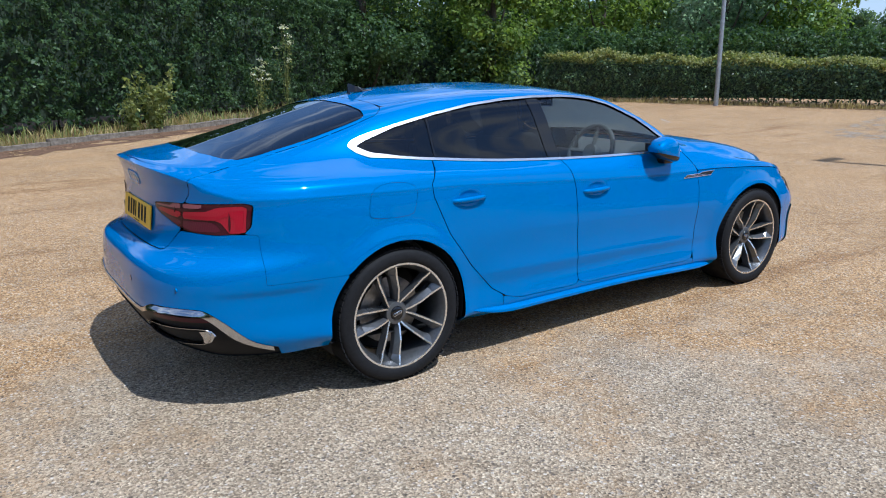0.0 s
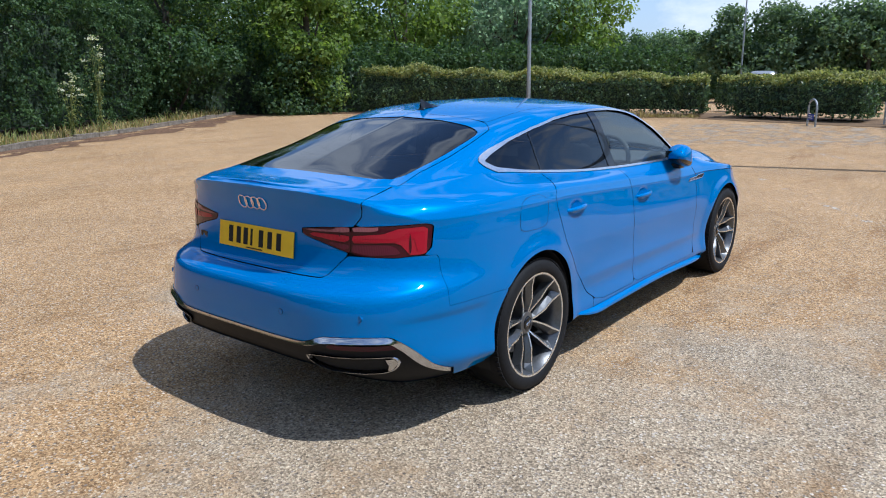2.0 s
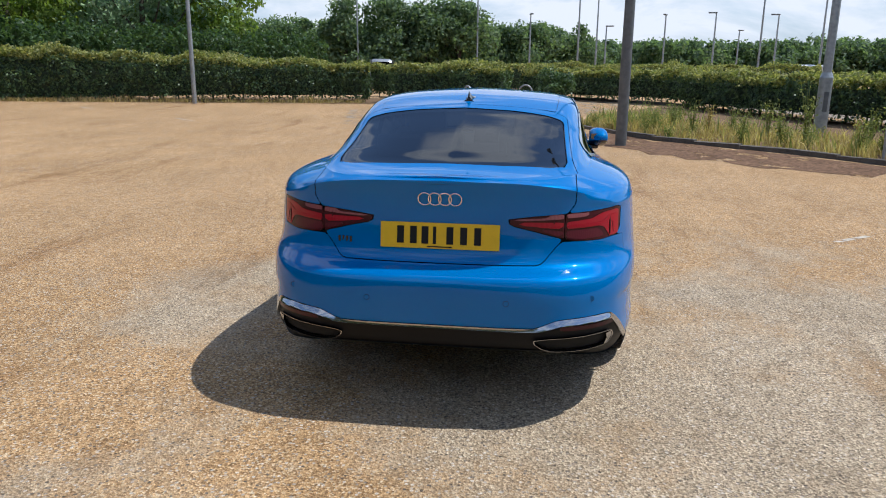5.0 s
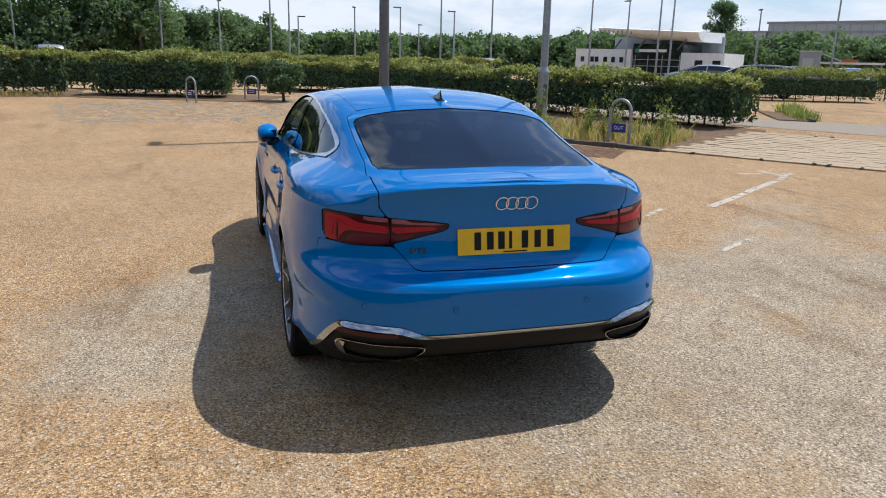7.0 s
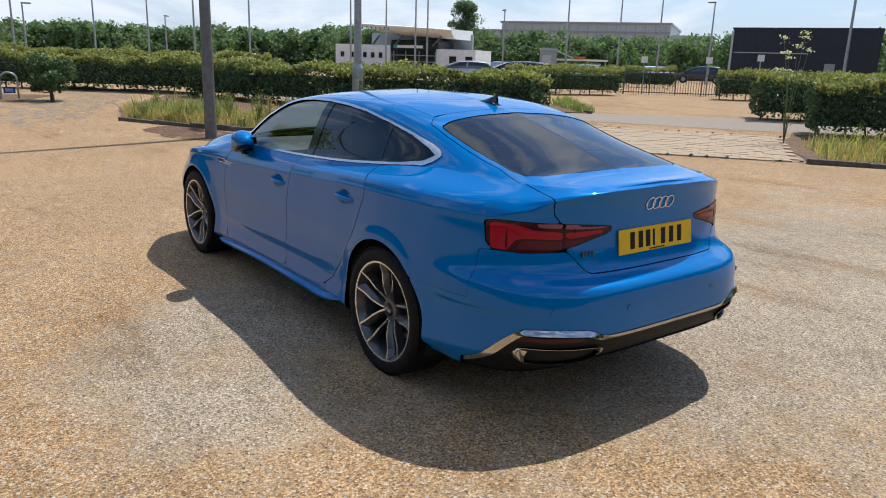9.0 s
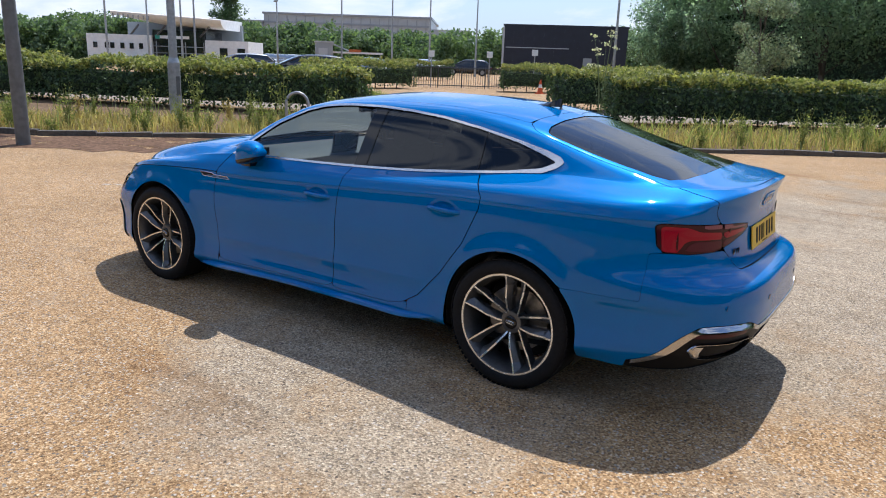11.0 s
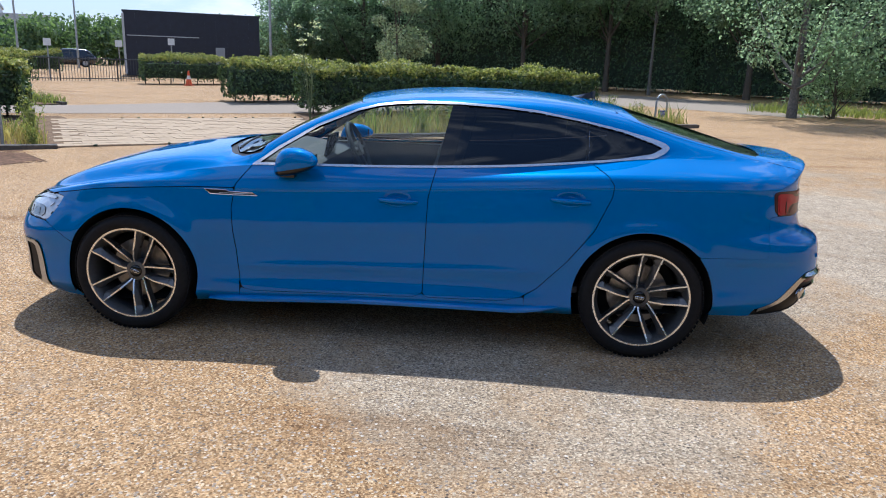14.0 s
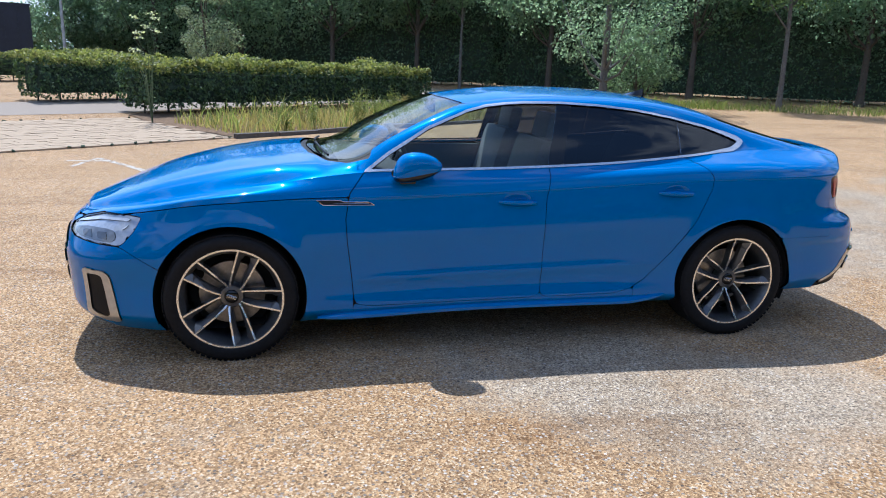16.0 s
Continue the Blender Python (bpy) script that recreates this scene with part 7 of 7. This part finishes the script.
def parked(name, x, y, yaw, mat, label, L=4.3, W=1.78, Hh=1.45, van=False):
    """A parked car: rounded lofted body, dark glasshouse, painted roof, wheels."""
    th = tagged(new(name), label, "van" if van else "car", "parked vehicles")
    th.matrix_basis = pose(x, y, ground_z(x, y), 0, 0, yaw)
    belt = .92 if not van else .98
    top = line((-.5, .82), (-.485, .90), (-.3, belt), (.22, belt - .02), (.36, .84), (.46, .72), (.5, .58))
    bot = line((-.5, .40), (-.46, .26), (-.3, .20), (.3, .20), (.46, .24), (.5, .36))
    wid = line((-.5, .38), (-.47, .455), (-.38, .49), (0, .5), (.36, .485), (.46, .44), (.5, .34))
    bm = bmesh.new()
    rings = []
    for k in range(15):
        fx = -.5 + k / 14
        zb, zt, hw = float(bot(np.array([fx]))[0]), float(top(np.array([fx]))[0]), float(wid(np.array([fx]))[0]) * W
        rings.append([bm.verts.new((fx * L, yy * hw, zb + (zt - zb) * zz)) for yy, zz in ((-.86, 0), (-.98, .22), (-1, .55), (-.95, .86), (-.80, 1), (.80, 1), (.95, .86), (1, .55), (.98, .22), (.86, 0))])
    for A, B in zip(rings, rings[1:]):
        for k in range(10):
            bm.faces.new((A[k], A[(k + 1) % 10], B[(k + 1) % 10], B[k]))
    bm.faces.new(rings[0])
    bm.faces.new(rings[-1])
    part("body", bm, M[mat], th, "", True, 45)
    roof = line((-.49, belt), (-.465, Hh - .12), (-.42, Hh - .03), (-.2, Hh), (.05, Hh - .02), (.14, Hh - .10), (.34, belt - .04)) if van else line((-.47, belt), (-.40, Hh - .17), (-.34, Hh - .06), (-.12, Hh), (.04, Hh - .03), (.13, Hh - .13), (.30, belt - .03))
    xs = [-.47, -.44, -.40, -.35, -.28, -.2, -.12, -.04, .04, .09, .14, .2, .26, .30]
    rings = []
    bm, bt = bmesh.new(), bmesh.new()
    lid = []
    for fx in xs:
        zr = float(roof(np.array([fx]))[0])
        u = min(1.0, max(0.0, (zr - belt) / (Hh - belt)))
        wb, wr = .455 * W, (.455 - .085 * u) * W
        sec = [(-wb, belt - .06), (-wr, zr - .07 * u), (-wr * .93, zr - .015), (-wr * .5, zr + .012), (wr * .5, zr + .012), (wr * .93, zr - .015), (wr, zr - .07 * u), (wb, belt - .06)]
        rings.append([bm.verts.new((fx * L, a, b)) for a, b in sec])
        if u > .72:
            lid.append([bt.verts.new((fx * L, a * 1.01, b + .008)) for a, b in sec[1:7]])
    for A, B in zip(rings, rings[1:]):
        for k in range(7):
            bm.faces.new((A[k], A[k + 1], B[k + 1], B[k]))
    for A, B in zip(lid, lid[1:]):
        for k in range(5):
            bt.faces.new((A[k], A[k + 1], B[k + 1], B[k]))
    part("glasshouse", bm, M["window_dark"], th, "dark glass", True, 45)
    part("roof_skin", bt, M[mat], th, "", True, 45)
    for sy in (-1, 1):
        for fa, fb in (((-.44, belt - .04), (-.35, Hh - .09)), ((-.06, belt - .04), (-.07, Hh - .04)), ((.29, belt - .05), (.07, Hh - .09))):
            bm = bmesh.new()
            tube(bm, [(fa[0] * L, .462 * W * sy, fa[1]), (fb[0] * L, .385 * W * sy, fb[1])], .035, 5)
            part("pillar", bm, M[mat], th)
        if van:
            slab("side_panel", th, -.26 * L, .43 * W * sy, (belt + Hh) / 2 - .05, .36 * L, .03, Hh - belt - .05, mat)
    for fx in (-.31, .31):
        for sy in (-.43, .43):
            bm = bmesh.new()
            cyl(bm, (fx * L, sy * W - .09, .31), (fx * L, sy * W + .115 * math.copysign(1, sy), .31), .32, None, 20)
            wh_ = part("wheel", bm, M["rubber"], th, "", True, 40)
            bm = bmesh.new()
            s_ = math.copysign(1, sy)
            cyl(bm, (fx * L, sy * W + .112 * s_, .31), (fx * L, sy * W + .125 * s_, .31), .2, .18, 16)
            part("hubcap", bm, M["galv"], wh_)
    for sx, mt in ((-.497, "lamp_red"), (.487, "head_clear")):
        for sy in (-.33, .33):
            slab("lamp", th, sx * L, sy * W, .70, .05, .22, .12, mt, "", .01)
    return th


parked("parked_car", 22.3, -21.2, 50, "car_dark", "dark parked estate car behind the hedge", 4.5, 1.85, 1.36)
parked("parked_van", 51.8, -18.1, 75, "car_white", "white parked van beyond the hedge", 4.9, 1.9, 2.1, True)
parked("parked_van", 47.0, 11.2, 15, "car_silver", "pale parked van beyond the hedge", 4.4, 1.8, 2.25, True)
parked("parked_car", 34.3, -53.4, 33, "car_dark", "dark parked hatchback behind the gate", 4.3, 1.8, 1.42)
for x, y, m_, yw in ((33.7, -26.9, "car_silver", 55), (48.8, -42.9, "car_silver", 130), (48.3, -43.8, "car_dark", 128), (47.6, -44.6, "car_white", 133), (46.9, -45.6, "car_silver", 130), (52.0, -48.0, "car_white", 40), (50.5, -50.0, "car_silver", 40), (28.1, -32.7, "car_dark", 145), (35.0, -47.9, "car_white", 140), (40.5, -56.4, "car_silver", 145)):
    parked("parked_car", x, y, yw, m_, {"car_silver": "silver", "car_dark": "dark", "car_white": "white"}[m_] + " parked car beyond the hedges", Hh=1.3)

# gate and railings before the far car park
gt = tagged(new("railing_gate"), "closed dark steel railing gate across the lane", "gate")
g0, g1 = Vector((19.3, -25.6, 0)), Vector((15.9, -29.0, 0))
gd = (g1 - g0)
gt.location = (g0.x, g0.y, ground_z(g0.x, g0.y))
for z in (.12, .98):
    bm = bmesh.new()
    tube(bm, [(0, 0, z), (gd.x, gd.y, z)], .022, 6)
    part("rail", bm, M["fence"], gt)
for k in range(41):
    p = gd * k / 40
    bm = bmesh.new()
    cyl(bm, (p.x, p.y, 0), (p.x, p.y, 1.05), .03 if k % 10 == 0 else .011, None, 6)
    part("post" if k % 10 == 0 else "bar", bm, M["fence"], gt)
for x, y, zt in ((19.0, -26.6, 1.75), (14.9, -29.8, 1.95), (17.0, -28.9, 1.8)):
    sg = tagged(new("notice_sign"), "small white notice board on a post", "sign")
    sg.location = (x, y, ground_z(x, y))
    bm = bmesh.new()
    cyl(bm, (0, 0, -.1), (0, 0, zt), .03, None, 8)
    part("post", bm, M["galv"], sg)
    bm = bmesh.new()
    box(bm, 0, .04, zt - .12, .3, .02, .3, Matrix.Rotation(radians(30), 4, "Z"), .004)
    part("board", bm, M["white_paint"], sg, "white board")
cone = tagged(new("traffic_cone"), "orange traffic cone with a white band", "cone")
cone.location = (12.6, -26.2, ground_z(12.6, -26.2))
bm = bmesh.new()
box(bm, 0, 0, .02, .34, .34, .04, None, .01)
part("base", bm, M["cone_orange"], cone)
bm = bmesh.new()
cyl(bm, (0, 0, .04), (0, 0, .62), .13, .03, 20)
part("cone_body", bm, M["cone_orange"], cone, "", True, 60)
bm = bmesh.new()
cyl(bm, (0, 0, .27), (0, 0, .42), .0925, .0665, 20, False)
part("white_band", bm, M["white_paint"], cone, "", True, 60)

# ---- block paving, laid as single setts ----
pav = tagged(new("pavement"), "buff block paving strip across the entrance", "pavement", "", "structure")
A0, A1, B0, B1 = Vector((6.35, -6.6, 0)), Vector((1.95, -9.9, 0)), Vector((8.9, -10.6, 0)), Vector((4.3, -13.5, 0))
patch("paving_bed", [A0[:2], A1[:2], B1[:2], B0[:2]], M["sett_bed"], "sandy bed under the paving", "paving bed", .006)
bm = bmesh.new()
box(bm, 0, 0, 0, 1, 1, 1)
tops = [e for e in bm.edges if all(v.co.z > 0 for v in e.verts)]
bmesh.ops.bevel(bm, geom=tops, offset=.05, segments=1, affect="EDGES")
sett_me = bpy.data.meshes.new("paving_block")
bm.to_mesh(sett_me)
bm.free()
sett_me.materials.append(M["sett"])
NR, NC = 15, 19
for r in range(NR):
    for c in range(NC):
        u, v = (c + (.5 if r % 2 else 0)) / (NC + .5), (r + .5) / NR
        p, q = A0.lerp(A1, u), B0.lerp(B1, u)
        o = p.lerp(q, v)
        du, dv = (A1 - A0).length / (NC + .5), (B0 - A0).length / NR
        ob = new("paving_block", sett_me)
        ob.parent = pav
        ob.matrix_basis = pose(o.x, o.y, ground_z(o.x, o.y) + .008 + rng.uniform(-.004, .004), rng.uniform(-.8, .8), rng.uniform(-.8, .8), math.degrees(math.atan2(A1.y - A0.y, A1.x - A0.x)) + rng.uniform(-.7, .7)) @ Matrix.Diagonal((du - .006, dv - .007, .034, 1))
# moss tufts in the edge joints
for a, b in ((A0, A1), (B0, B1)):
    for k in range(15):
        if rng.uniform() < .45:
            continue
        p = a.lerp(b, (k + rng.uniform(.2, .8)) / 15)
        bm = bmesh.new()
        bmesh.ops.create_icosphere(bm, subdivisions=1, radius=1, matrix=Matrix.Translation((p.x, p.y, ground_z(p.x, p.y) + .028)) @ Matrix.Rotation(rng.uniform(-.4, .4), 4, "Z") @ Matrix.Diagonal((.035, .06, .016, 1)))
        for vv in bm.verts:
            vv.co += Vector(rng.normal(0, .006, 3))
        part("moss_tuft", bm, M["leaf_core"], pav, "dark moss in the joint")
